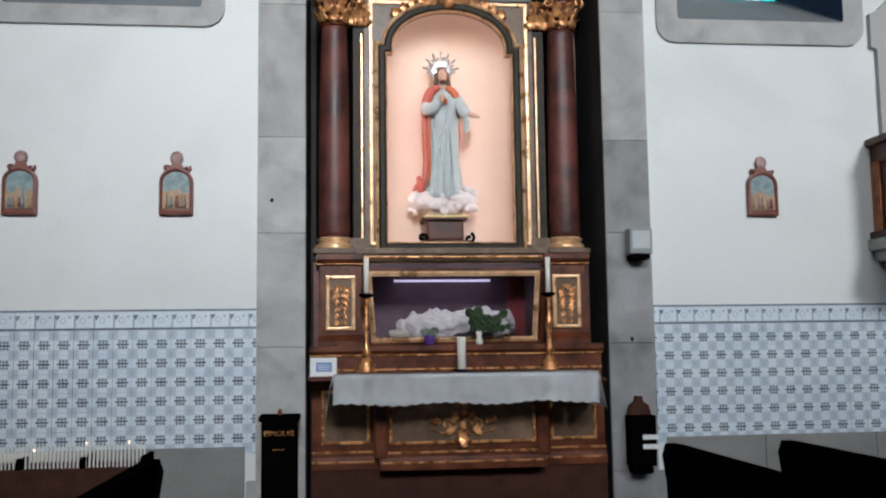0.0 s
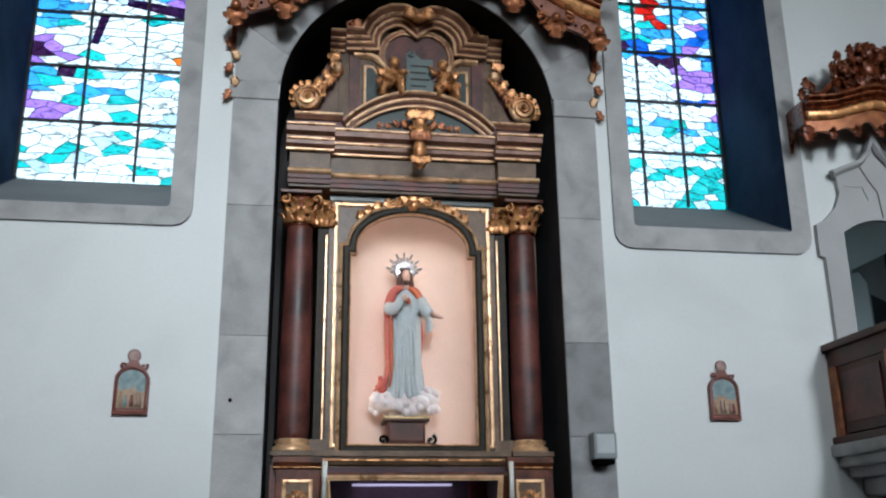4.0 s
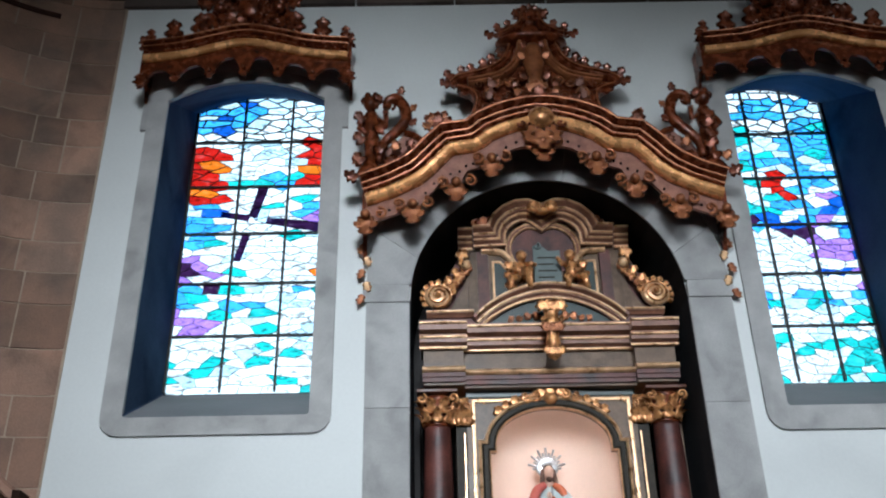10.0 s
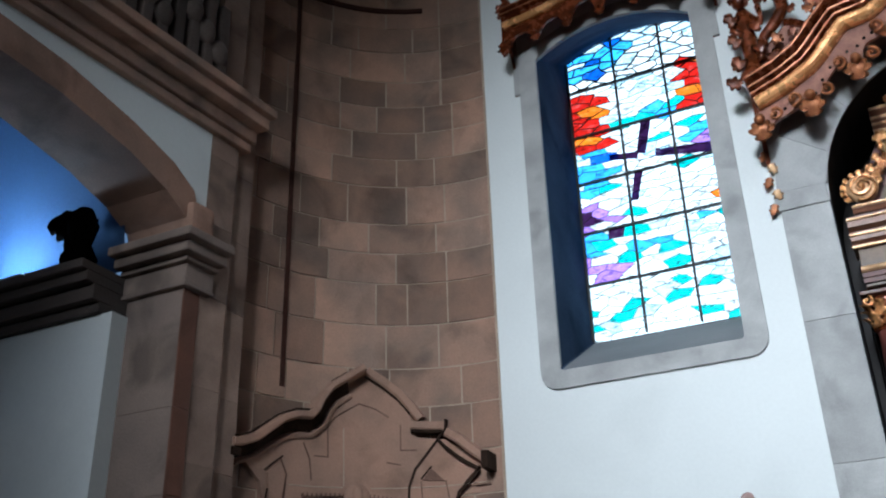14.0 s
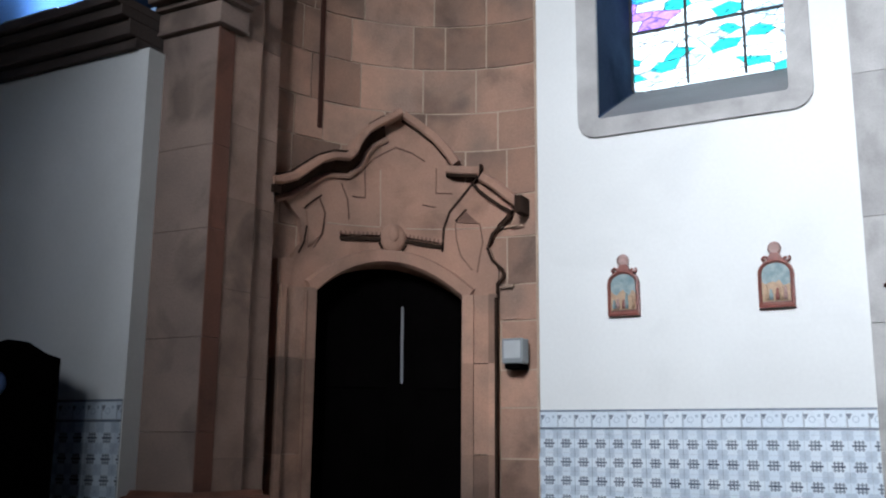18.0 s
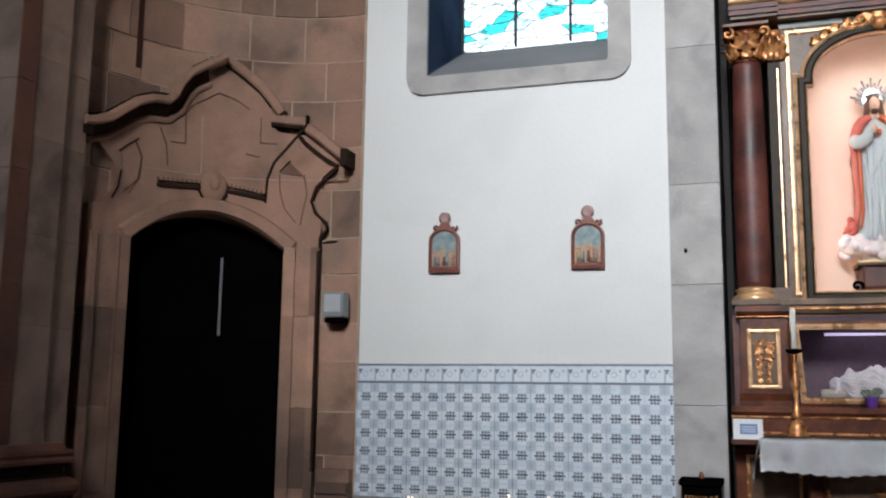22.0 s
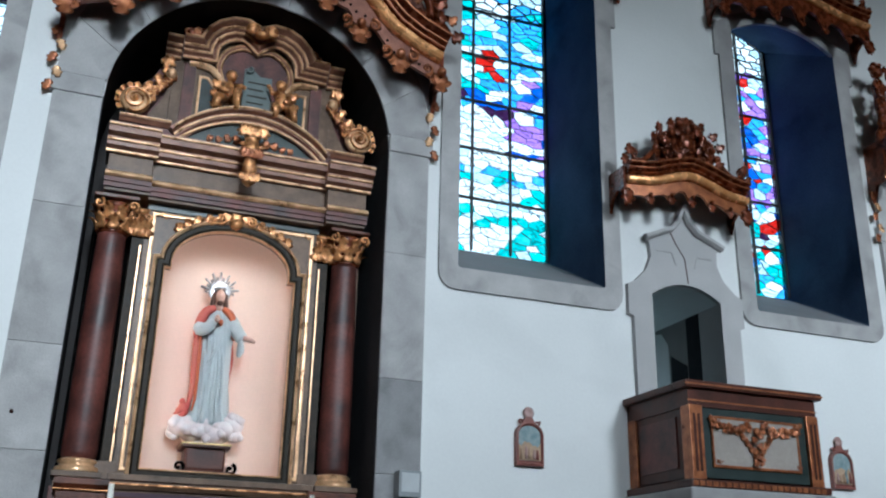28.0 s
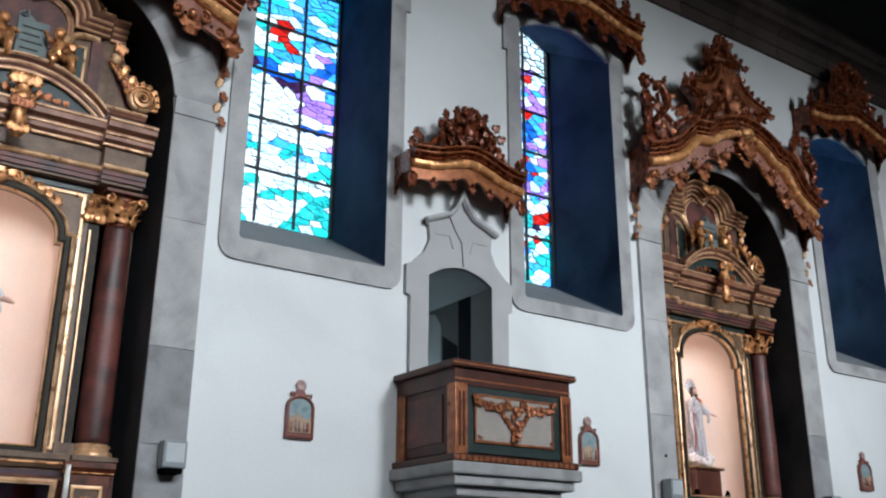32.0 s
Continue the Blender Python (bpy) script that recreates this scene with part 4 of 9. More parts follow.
def groove(name, pts, width, material, out=0.058):
    w = width / 2
    part(name, bend(sweep(bmesh.new(), along(pts[::-1]), [(0.03, -w), (out, -w), (out + 0.003, 0.0), (out, w), (0.03, w)])), material, door)


ogee = [(2.52, 3.38), (2.40, 3.40), (2.24, 3.46), (2.10, 3.56), (1.97, 3.65), (1.84, 3.70), (1.70, 3.71), (1.63, 3.77), (1.58, 3.88), (1.50, 3.98), (1.37, 4.06), (1.20, 4.16)]
slope = [(1.20, 4.16), (1.05, 4.07), (0.92, 3.97), (0.82, 3.86), (0.74, 3.75)]
tail = [(0.50, 3.63), (0.40, 3.57), (0.28, 3.47), (0.18, 3.40), (0.08, 3.36)]
for name, pts, profile, m, label in (("pediment_moulding", ogee, fascia, SANDSTONE_PLAIN, "projecting ogee moulding"), ("black_cove", ogee[:-1], cove, BLACK_STONE, "black cove under the moulding"), ("lower_moulding", ogee[1:-1], under, SANDSTONE_PLAIN, ""),
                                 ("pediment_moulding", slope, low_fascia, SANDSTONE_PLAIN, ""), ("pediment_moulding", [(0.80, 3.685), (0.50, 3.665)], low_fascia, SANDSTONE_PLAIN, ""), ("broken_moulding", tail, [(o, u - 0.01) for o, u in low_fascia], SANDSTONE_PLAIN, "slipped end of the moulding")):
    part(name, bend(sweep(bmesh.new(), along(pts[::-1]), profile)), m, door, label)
groove("black_line", [(x, z + 0.088) for x, z in ogee[:-1]], 0.012, BLACK_STONE, 0.15)
groove("black_line", [(1.19, 4.15), (1.04, 4.055), (0.90, 3.95), (0.80, 3.83)], 0.020, BLACK_STONE, 0.075)
groove("black_line", [(0.79, 3.675), (0.66, 3.665), (0.52, 3.655)], 0.026, BLACK_STONE, 0.10)
groove("black_line", [(0.485, 3.76), (0.495, 3.66), (0.56, 3.60)], 0.022, BLACK_STONE, 0.09)
groove("black_line", [(0.56, 3.60), (0.50, 3.53), (0.40, 3.45), (0.30, 3.38), (0.20, 3.33)], 0.030, BLACK_STONE, 0.085)
groove("black_line", [(0.57, 3.59), (0.66, 3.48), (0.76, 3.36), (0.81, 3.22), (0.82, 3.02)], 0.020, BLACK_STONE)
groove("black_line", [(0.21, 3.31), (0.30, 3.24), (0.39, 3.16), (0.43, 3.04), (0.39, 2.94), (0.30, 2.86), (0.29, 2.80), (0.345, 2.74), (0.345, 2.62)], 0.024, BLACK_STONE)
part("moulding_end", bend(bar(0.05, 0.12, -0.20, 0.0, 3.30, 3.44)), BLACK_STONE, door, "black end of the moulding")
part("moulding_end", bend(bar(2.44, 2.54, -0.20, 0.0, 3.31, 3.37)), BLACK_STONE, door)
# the sunk panel and the side panels; the carved lines are darker to carry groove shade
for pts in ([(1.62, 3.45), (1.50, 3.45), (1.51, 3.70), (1.44, 3.79), (1.24, 3.91), (1.10, 3.87), (0.98, 3.80)], [(0.88, 3.74), (0.88, 3.52), (0.74, 3.52)], [(1.00, 3.42), (0.88, 3.40)],
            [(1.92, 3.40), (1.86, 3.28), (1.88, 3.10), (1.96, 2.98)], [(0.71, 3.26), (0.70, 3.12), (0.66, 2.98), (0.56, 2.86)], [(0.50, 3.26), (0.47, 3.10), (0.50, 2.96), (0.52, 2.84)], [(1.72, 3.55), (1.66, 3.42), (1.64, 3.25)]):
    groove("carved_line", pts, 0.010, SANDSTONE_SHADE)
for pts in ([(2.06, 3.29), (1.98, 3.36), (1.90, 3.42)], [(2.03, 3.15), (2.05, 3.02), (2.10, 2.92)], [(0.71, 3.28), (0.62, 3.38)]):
    groove("black_line", pts, 0.013, BLACK_STONE)
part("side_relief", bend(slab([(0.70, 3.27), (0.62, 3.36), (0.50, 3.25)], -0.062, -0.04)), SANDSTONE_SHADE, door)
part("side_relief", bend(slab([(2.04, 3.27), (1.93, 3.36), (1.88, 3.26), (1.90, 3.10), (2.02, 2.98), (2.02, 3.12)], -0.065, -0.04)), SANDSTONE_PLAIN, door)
# dentil bands, black between the teeth, either side of the cartouche
for x0, z0, x1, z1 in ((1.72, 3.085, 1.36, 3.105), (1.14, 3.10, 0.82, 3.055)):
    groove("dentil_band", [(x0, z0), (x1, z1)], 0.030, BLACK_STONE, 0.075)
    groove("dentil_band", [(x0, z0 + 0.045), (x1, z1 + 0.045)], 0.030, SANDSTONE_SHADE, 0.07)
    for i in range(9):
        u = (i + 0.5) / 9
        x, z = x0 + (x1 - x0) * u, z0 + (z1 - z0) * u + 0.045
        part("dentil", bend(bar(x - 0.010, x + 0.010, -0.085, -0.06, z - 0.012, z + 0.012)), SANDSTONE_PLAIN, door)
groove("black_line", [(1.37, 3.08), (1.33, 3.01), (1.25, 2.985), (1.17, 3.01), (1.13, 3.07)], 0.016, BLACK_STONE, 0.06)
car = bmesh.new()
blob(car, 1.25, -0.06, 3.12, 0.115, 0.05, 0.125, 14)
part("cartouche", bend(car), SANDSTONE_PLAIN, door, smooth=True)
car = bmesh.new()
blob(car, 1.25, -0.10, 3.15, 0.05, 0.03, 0.07, 12)
part("cartouche_boss", bend(car), SANDSTONE_PLAIN, door, smooth=True)
for pts in ([(1.84, 3.20), (1.37, 3.21)], [(1.13, 3.21), (0.10, 3.22)], [(1.36, 3.22), (1.37, 3.70)], [(0.20, 2.72), (0.33, 2.71)]):
    groove("pale_joint", pts, 0.008, MORTAR, 0.053)
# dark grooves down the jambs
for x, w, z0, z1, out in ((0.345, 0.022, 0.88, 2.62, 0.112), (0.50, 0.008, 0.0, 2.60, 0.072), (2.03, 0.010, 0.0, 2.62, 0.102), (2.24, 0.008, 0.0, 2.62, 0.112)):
    part("jamb_groove", bend(bar(x - w / 2, x + w / 2, -out, -0.05, z0, z1)), BLACK_STONE if w > 0.02 else SANDSTONE_SHADE, door)

# ---- end wall with the chancel arch ----
def skew(bm):
    """End wall forms are built on the plane x = -4.5 and leaned to its slight slant in plan."""
    for v in bm.verts:
        v.co.x += 0.07 + (v.co.y + 2.0) * 0.09
    return bm


west = thing("wall_west", (-4.6, -2.2, 0), "sandstone end wall with pilasters and the chancel arch", "wall", kind="structure")


def pier(x0, x1, y0, y1, zs, name="stone_block", material=None):
    for a, b in zip(zs, zs[1:]):
        part(name, skew(new_box(x0, x1, y0, y1, a + 0.0012, b - 0.0012, bevel=0.004)), material or SANDSTONE, west)


shaft = [0, 0.9, 1.35, 1.9, 2.5, 3.15, 3.7, 4.4, 5.0, 5.6, 6.2, 6.9, 7.6, 8.4, 9.3]
for a, b in zip(shaft, shaft[1:]):
    bm = bmesh.new()
    plan = ((-5.1, -2.108), (-4.535, -2.108), (-4.53, -1.83), (-4.545, -1.80), (-4.60, -1.79), (-4.60, -1.55), (-5.1, -1.55))
    lower = [bm.verts.new((x, y, a + 0.0012)) for x, y in plan]
    upper = [bm.verts.new((x, y, b - 0.0012)) for x, y in plan]
    bm.faces.new(lower[::-1]), bm.faces.new(upper)
    for i in range(len(plan)):
        j = (i + 1) % len(plan)
        bm.faces.new((lower[i], lower[j], upper[j], upper[i]))
    part("stone_block", skew(bm), SANDSTONE_PALE, west)
pier(-5.06, -4.532, -2.265, -2.11, [0, 0.9, 1.52, 2.15, 2.9, 3.5, 4.38], material=SANDSTONE_GREY)
# thin slab puts the east face's shade into a darker, redder colour
pier(-4.53, -4.52, -2.265, -2.11, [0, 0.9, 1.52, 2.15, 2.9, 3.5, 4.38], "facing_stone", SANDSTONE_RED)
def base_course(profile, material, label=""):
    """One moulded course of the pier's base: the profile gives projection and height."""
    bm = bmesh.new()
    loops = [[bm.verts.new((x, y, z)) for x, y in ((-5.08, -1.70), (-5.08, -2.265 - o), (-4.52 + o, -2.265 - o), (-4.52 + o, -1.70))] for o, z in profile]
    for p, q in zip(loops, loops[1:]):
        for i in range(4):
            bm.faces.new((p[i], p[(i + 1) % 4], q[(i + 1) % 4], q[i]))
    bm.faces.new(loops[0][::-1]), bm.faces.new(loops[-1])
    part("base_moulding", skew(bm), material, west, label)


base_course([(0.10, 0.0), (0.10, 0.46)], SANDSTONE_SHADE)
base_course([(0.07, 0.462), (0.075, 0.66), (0.11, 0.70), (0.11, 0.72)], SANDSTONE_RED)
base_course([(0.09, 0.722), (0.09, 0.795), (0.14, 0.80)], SANDSTONE_SHADE)
base_course([(0.13, 0.802), (0.175, 0.815), (0.195, 0.84), (0.195, 0.87), (0.175, 0.90), (0.12, 0.915)], SANDSTONE_RED, "rounded base moulding")
base_course([(0.10, 0.917), (0.065, 0.935), (0.055, 0.965), (0.08, 0.995), (0.11, 1.005)], BLACK_STONE, "black hollow moulding")
base_course([(0.12, 1.007), (0.15, 1.015), (0.155, 1.035), (0.12, 1.05), (0.12, 1.062), (0.135, 1.07), (0.13, 1.095), (0.07, 1.105), (0.05, 1.135)], SANDSTONE_RED)
for z0, z1, out in ((4.38, 4.41, 0.05), (4.41, 4.56, 0.035), (4.56, 4.60, 0.08), (4.60, 4.68, 0.15), (4.68, 4.75, 0.22)):
    part("capital_moulding", skew(new_box(-5.08, -4.52 + out, -2.265 - out, -2.02, z0 + 0.001, z1 - 0.001, bevel=0.012)), SANDSTONE_GREY, west)
# arch: a low basket arch springing from the capital
ARCH = [(-2.27, 4.75), (-2.33, 4.92), (-2.55, 5.06), (-2.91, 5.20), (-3.5, 5.34), (-4.2, 5.42), (-5.0, 5.46), (-6.5, 5.46)]
bm = bmesh.new()
va = [[bm.verts.new((x, y, z)) for y, z in ARCH] for x in (-5.08, -4.50)]
vo = [[bm.verts.new((x, y + 0.05 * (i < 3), z + 0.25)) for i, (y, z) in enumerate(ARCH)] for x in (-5.08, -4.50)]
for i in range(len(ARCH) - 1):
    bm.faces.new((va[0][i], va[0][i + 1], va[1][i + 1], va[1][i]))
    bm.faces.new((va[1][i], va[1][i + 1], vo[1][i + 1], vo[1][i]))
    bm.faces.new((vo[1][i], vo[1][i + 1], vo[0][i + 1], vo[0][i]))
bm.faces.new((va[0][0], va[1][0], vo[1][0], vo[0][0]))
part("arch_band", skew(bm), SANDSTONE_PLAIN, west, "flat stone chancel arch")
part("spandrel", skew(prism_x([(-2.06, 4.75), (-2.22, 4.76), (-2.40, 5.1)] + [(y, z + 0.2) for y, z in ARCH[2:]] + [(-6.5, 5.9), (-2.06, 5.9)], -5.0, -4.54)), PLASTER, west, "white plaster spandrel")
part("scroll_bracket", skew(new_box(-4.56, -4.44, -2.33, -2.10, 4.76, 5.06, bevel=0.04)), SANDSTONE_PLAIN, west)
for z0, z1, out in ((5.78, 5.86, 0.06), (5.86, 5.98, 0.10), (5.98, 6.08, 0.20), (6.08, 6.16, 0.26)):
    part("entablature", skew(new_box(-5.0, -4.54 + out, -7.0, -1.75 + out * 0.3, z0 + 0.001, z1 - 0.001, bevel=0.012)), SANDSTONE, west, )
part("upper_wall", skew(new_box(-5.0, -4.60, -13.2, -2.0, 6.16, 12.8)), CORNICE_STONE, west, "dark stone wall above the chancel arch")
part("lower_wall", skew(new_box(-5.0, -4.60, -13.2, -8.2, 0, 6.16)), PLASTER, west)

# ---- altarpiece ----
def X(x):
    return ALTARS[0] + x


def mould(bm, pts, profile, dx=None):
    return sweep(bm, [(X(p[0]), p[1], p[2] if len(p) > 2 else 0.0) for p in pts], profile)


def rect_frame(bm, x0, x1, z0, z1, y, profile):
    """A mitred frame round a rectangle; the profile's up side points inwards."""
    return sweep(bm, [(X(x0), z0, y), (X(x1), z0, y), (X(x1), z1, y), (X(x0), z1, y)], profile, closed=True)


FILLET = [(0.0, 0.0), (0.010, 0.0), (0.014, 0.004), (0.014, 0.018), (0.010, 0.022), (0.0, 0.022)]
WIDE = [(0.0, 0.0), (0.012, 0.0), (0.017, 0.004), (0.018, 0.015), (0.017, 0.026), (0.012, 0.03), (0.0, 0.03)]
THIN = [(0.0, 0.0), (0.009, 0.003), (0.009, 0.013), (0.0, 0.016)]


def carved(name, bm, material, parent, label="", sub="carved_piece"):
    """A group of carved forms: the largest is the part, the others hang under it."""
    seen, groups = set(), []
    for v in bm.verts:
        if v in seen:
            continue
        seen.add(v)
        stack, group = [v], []
        while stack:
            q = stack.pop()
            group.append(q)
            for e in q.link_edges:
                o = e.other_vert(q)
                if o not in seen:
                    seen.add(o)
                    stack.append(o)
        groups.append(group)
    head = None
    for group in sorted(groups, key=len, reverse=True):
        nb = bmesh.new()
        twin = {v: nb.verts.new(v.co) for v in group}
        for fc in dict.fromkeys(fc for v in group for fc in v.link_faces):
            nb.faces.new([twin[v] for v in fc.verts])
        made = part(name if head is None else sub, nb, material, head or parent, "" if head else label, True)
        head = head or made
    bm.free()
    return head


def spray(bm, x, z, y, size, mirror=True, seed=0):
    """A gilded ornament of scrolls and leaves about an upright axis."""
    for s in ((-1, 1) if mirror else (1,)):
        scroll(bm, x + s * size * 0.45, z, y, size * 0.2, 1.3, math.pi / 2, s, 0.22, 1.0, (x + s * size * 1.0, z - size * 0.12))
        leaf(bm, x + s * size * 0.15, z + size * 0.1, y, size * 0.5, math.pi / 2 - s * 0.7, 0.3)
        leaf(bm, x + s * size * 0.7, z + size * 0.05, y, size * 0.42, math.pi / 2 - s * 1.1, 0.3)
        leaf(bm, x + s * size * 0.3, z - size * 0.1, y, size * 0.4, -math.pi / 2 + s * 0.9, 0.3)
    blob(bm, x, y - size * 0.08, z, size * 0.13, size * 0.1, size * 0.18)
    leaf(bm, x, z + size * 0.1, y, size * 0.5, math.pi / 2, 0.32)
    return bm


def altarpiece():
    al = thing("altarpiece", (X(0), 0, 0), "tall altarpiece of marbled and gilded wood with columns and niche", "altar", "side altars")
    P = lambda name, bm, m, label="", smooth=False: part(name, bm, m, al, label, smooth)
    B = lambda x0, x1, y0, y1, z0, z1, bev=0.004: new_box(X(x0), X(x1), y0, y1, z0, z1, bevel=bev)
    # steps and plinth
    P("step", B(-1.14, 1.14, -0.62, 1.0, 0.0, 0.17, 0.01), RUST, "dark red wooden step")
    P("plinth", B(-1.12, 1.12, -0.06, 1.0, 0.17, 0.52), RUST, "dark red wooden plinth")
    # altar front: a centre that stands forward and two sides
    for x0, x1, yf in ((-1.12, -0.62, -0.02), (0.62, 1.12, -0.02), (-0.62, 0.62, -0.14)):
        P("base_moulding", mould(bmesh.new(), [(x0, 0.52, yf), (x1, 0.52, yf)], [(0.0, 0.0), (0.06, 0.0), (0.06, 0.05), (0.045, 0.06), (0.03, 0.09), (0.03, 0.11), (0.0, 0.13)]), MARBLE_BROWN)
        P("gilt_fillet", mould(bmesh.new(), [(x0, 0.565, yf - 0.055), (x1, 0.565, yf - 0.055)], THIN), GOLD, "gilded fillet")
        P("gilt_fillet", mould(bmesh.new(), [(x0, 0.635, yf - 0.022), (x1, 0.635, yf - 0.022)], THIN), GOLD)
        P("front_panel", B(x0, x1, yf, 0.9, 0.52, 1.17), MARBLE_BROWN, "brown marbled panel")
        m = 0.07
        P("panel_field", B(x0 + m, x1 - m, yf - 0.006, yf, 0.70, 1.10, 0.0), MARBLE_TAUPE, "olive marbled field")
        P("gilt_frame", rect_frame(bmesh.new(), x0 + m, x1 - m, 0.70, 1.10, yf - 0.006, FILLET), GOLD, "gilded panel frame")
        P("front_cornice", mould(bmesh.new(), [(x0 - 0.01, 1.10, yf), (x1 + 0.01, 1.10, yf)], [(0, 0), (0.02, 0.02), (0.05, 0.04), (0.05, 0.06), (0, 0.06)]), MARBLE_BROWN)
    for s in (-1, 1):
        P("console", new_box(*sorted((X(s * 0.56), X(s * 0.66))), -0.18, -0.1, 0.6, 1.1, bevel=0.02), MARBLE_BROWN, "curved console")
    bm = spray(bmesh.new(), X(0), 0.84, -0.16, 0.25)
    leaf(bm, X(0), 0.80, -0.16, 0.16, -math.pi / 2, 0.4)
    lathe(bm, X(0), -0.17, 0.9, [(0.01, 0), (0.035, 0.02), (0.02, 0.06), (0.045, 0.10), (0.015, 0.14), (0.005, 0.16)], 8)
    carved("gilt_ornament", bm, GOLD, al, "gilded scroll ornament")
    P("altar_table", B(-0.93, 0.93, -0.46, 0.08, 1.175, 1.222, 0.008), MARBLE_BROWN)
    # gradine
    P("gradine", B(-1.13, 1.13, 0.06, 1.0, 1.17, 1.40), MARBLE_BROWN, "stepped shelf behind the table")
    P("gradine_moulding", mould(bmesh.new(), [(-1.14, 1.36, 0.06), (1.14, 1.36, 0.06)], [(0, 0), (0.015, 0), (0.03, 0.02), (0.045, 0.03), (0.045, 0.07), (0, 0.07)]), MARBLE_BROWN)
    P("gilt_fillet", mould(bmesh.new(), [(-1.14, 1.352, 0.05), (1.14, 1.352, 0.05)], THIN), GOLD)
    P("gilt_fillet", mould(bmesh.new(), [(-1.13, 1.24, 0.06), (1.13, 1.24, 0.06)], THIN), GOLD)
    # predella
    for s in (-1, 1):
        a, b = sorted((s * 0.74, s * 1.07))
        P("pedestal", B(a, b, 0.24, 0.9, 1.43, 2.10), MARBLE_BROWN, "column pedestal")
        P("pedestal_side", B(*sorted((s * 1.07, s * 1.12)), 0.32, 0.9, 1.43, 2.10), MARBLE_RED)
        P("panel_field", B(a + 0.06, b - 0.06, 0.232, 0.24, 1.56, 1.98, 0.0), MARBLE_TAUPE, "olive marbled field")
        P("gilt_frame", rect_frame(bmesh.new(), a + 0.05, b - 0.05, 1.555, 1.985, 0.236, WIDE), PALEGOLD)
        arab = carved("gilt_ornament", spray(bmesh.new(), X((a + b) / 2), 1.87, 0.228, 0.085), GOLD, al, "gilded arabesque")
        for k in range(5):
            zz, w = 1.84 - 0.055 * k, 0.048 - 0.004 * k
            for sx in (-1, 1):
                part("arabesque_scroll", scroll(bmesh.new(), X((a + b) / 2 + sx * w), zz, 0.228, 0.026 - 0.002 * k, 1.3, k, sx * (-1) ** k, 0.26), GOLD, arab, "", True)
                part("arabesque_leaf", leaf(bmesh.new(), X((a + b) / 2 + sx * 0.012), zz, 0.228, 0.07 - 0.006 * k, -math.pi / 2 + sx * 0.9, 0.4, 0.15, 2), GOLD, arab, "", True)
        P("pedestal_base", mould(bmesh.new(), [(a - 0.01, 1.43, 0.24), (b + 0.01, 1.43, 0.24)], [(0, 0), (0.045, 0), (0.045, 0.04), (0.02, 0.07), (0, 0.09)]), MARBLE_BROWN)
        P("pedestal_cornice", mould(bmesh.new(), [(a - 0.02, 2.06, 0.24), (b + 0.02, 2.06, 0.24)], [(0, 0), (0.02, 0.01), (0.05, 0.04), (0.06, 0.05), (0.06, 0.09), (0, 0.10)]), MARBLE_BROWN)
        P("gilt_fillet", mould(bmesh.new(), [(a - 0.02, 2.07, 0.22), (b + 0.02, 2.07, 0.22)], THIN), GOLD)
    # showcase in the predella
    case = P("showcase", B(-0.66, 0.66, 0.86, 0.9, 1.43, 2.06), VELVET, "glazed case with a purple-lit back")
    part("case_floor", B(-0.70, 0.70, 0.30, 0.86, 1.43, 1.495, 0.0), VELVET, case)
    part("case_side", B(-0.74, -0.66, 0.30, 0.86, 1.43, 2.06, 0.0), VELVET, case)
    part("case_side", B(0.66, 0.74, 0.30, 0.86, 1.43, 2.06, 0.0), VELVET, case)
    part("case_top", B(-0.74, 0.74, 0.30, 0.86, 2.03, 2.08, 0.0), VELVET, case)
    quad = [(-0.63, 1.49, 0.29), (0.63, 1.49, 0.29), (0.665, 1.985, 0.29), (-0.665, 1.985, 0.29)]
    part("case_frame", sweep(bmesh.new(), [(X(x), z, y) for x, z, y in quad], [(0.0, -0.035), (0.03, -0.035), (0.04, -0.015), (0.03, 0.0), (0.03, 0.004), (0.0, 0.004)], closed=True), PALEGOLD, case, "gilded case frame")
    part("case_frame", sweep(bmesh.new(), [(X(x * 1.09), z + (0.03 if z > 1.7 else -0.03), y) for x, z, y in quad], [(0.0, -0.03), (0.02, -0.03), (0.03, 0.0), (0.0, 0.012)], closed=True), MARBLE_BROWN, case)
    part("curtain", sweep(bmesh.new(), [(X(0.50 + 0.012 * (k % 2) + 0.016 * k), 1.50, 0.72 - 0.015 * (k % 2)) for k in range(10)], [(0.0, 0.0), (0.0, 0.5), (-0.004, 0.5), (-0.004, 0.0)]), RED_CURTAIN, case, "dark red folded curtain")
    part("strip_light", new_box(X(-0.45), X(0.38), 0.82, 0.85, 1.972, 1.99), VIOLET_TUBE, case, "violet-white strip light")
    # ledge under the columns
    led = [(0, 0), (0.03, 0.0), (0.05, 0.025), (0.05, 0.05), (0.075, 0.06), (0.075, 0.10), (0, 0.11)]
    P("ledge", mould(bmesh.new(), [(-0.74, 2.10, 0.30), (0.74, 2.10, 0.30)], led), MARBLE_TAUPE)
    P("gilt_fillet", mould(bmesh.new(), [(-0.72, 2.125, 0.25), (0.72, 2.125, 0.25)], THIN), GOLD)
    P("ledge_core", B(-1.10, 1.10, 0.30, 0.95, 2.08, 2.21), MARBLE_TAUPE)
    for s in (-1, 1):
        # column
        col = P("column", lathe(bmesh.new(), X(s * 0.95), 0.42, 2.30, [(0.118, 0), (0.128, 0.05), (0.128, 0.6), (0.122, 1.1), (0.108, 1.72), (0.106, 1.76)], 24), MARBLE_RED, "red marbled round column", True)
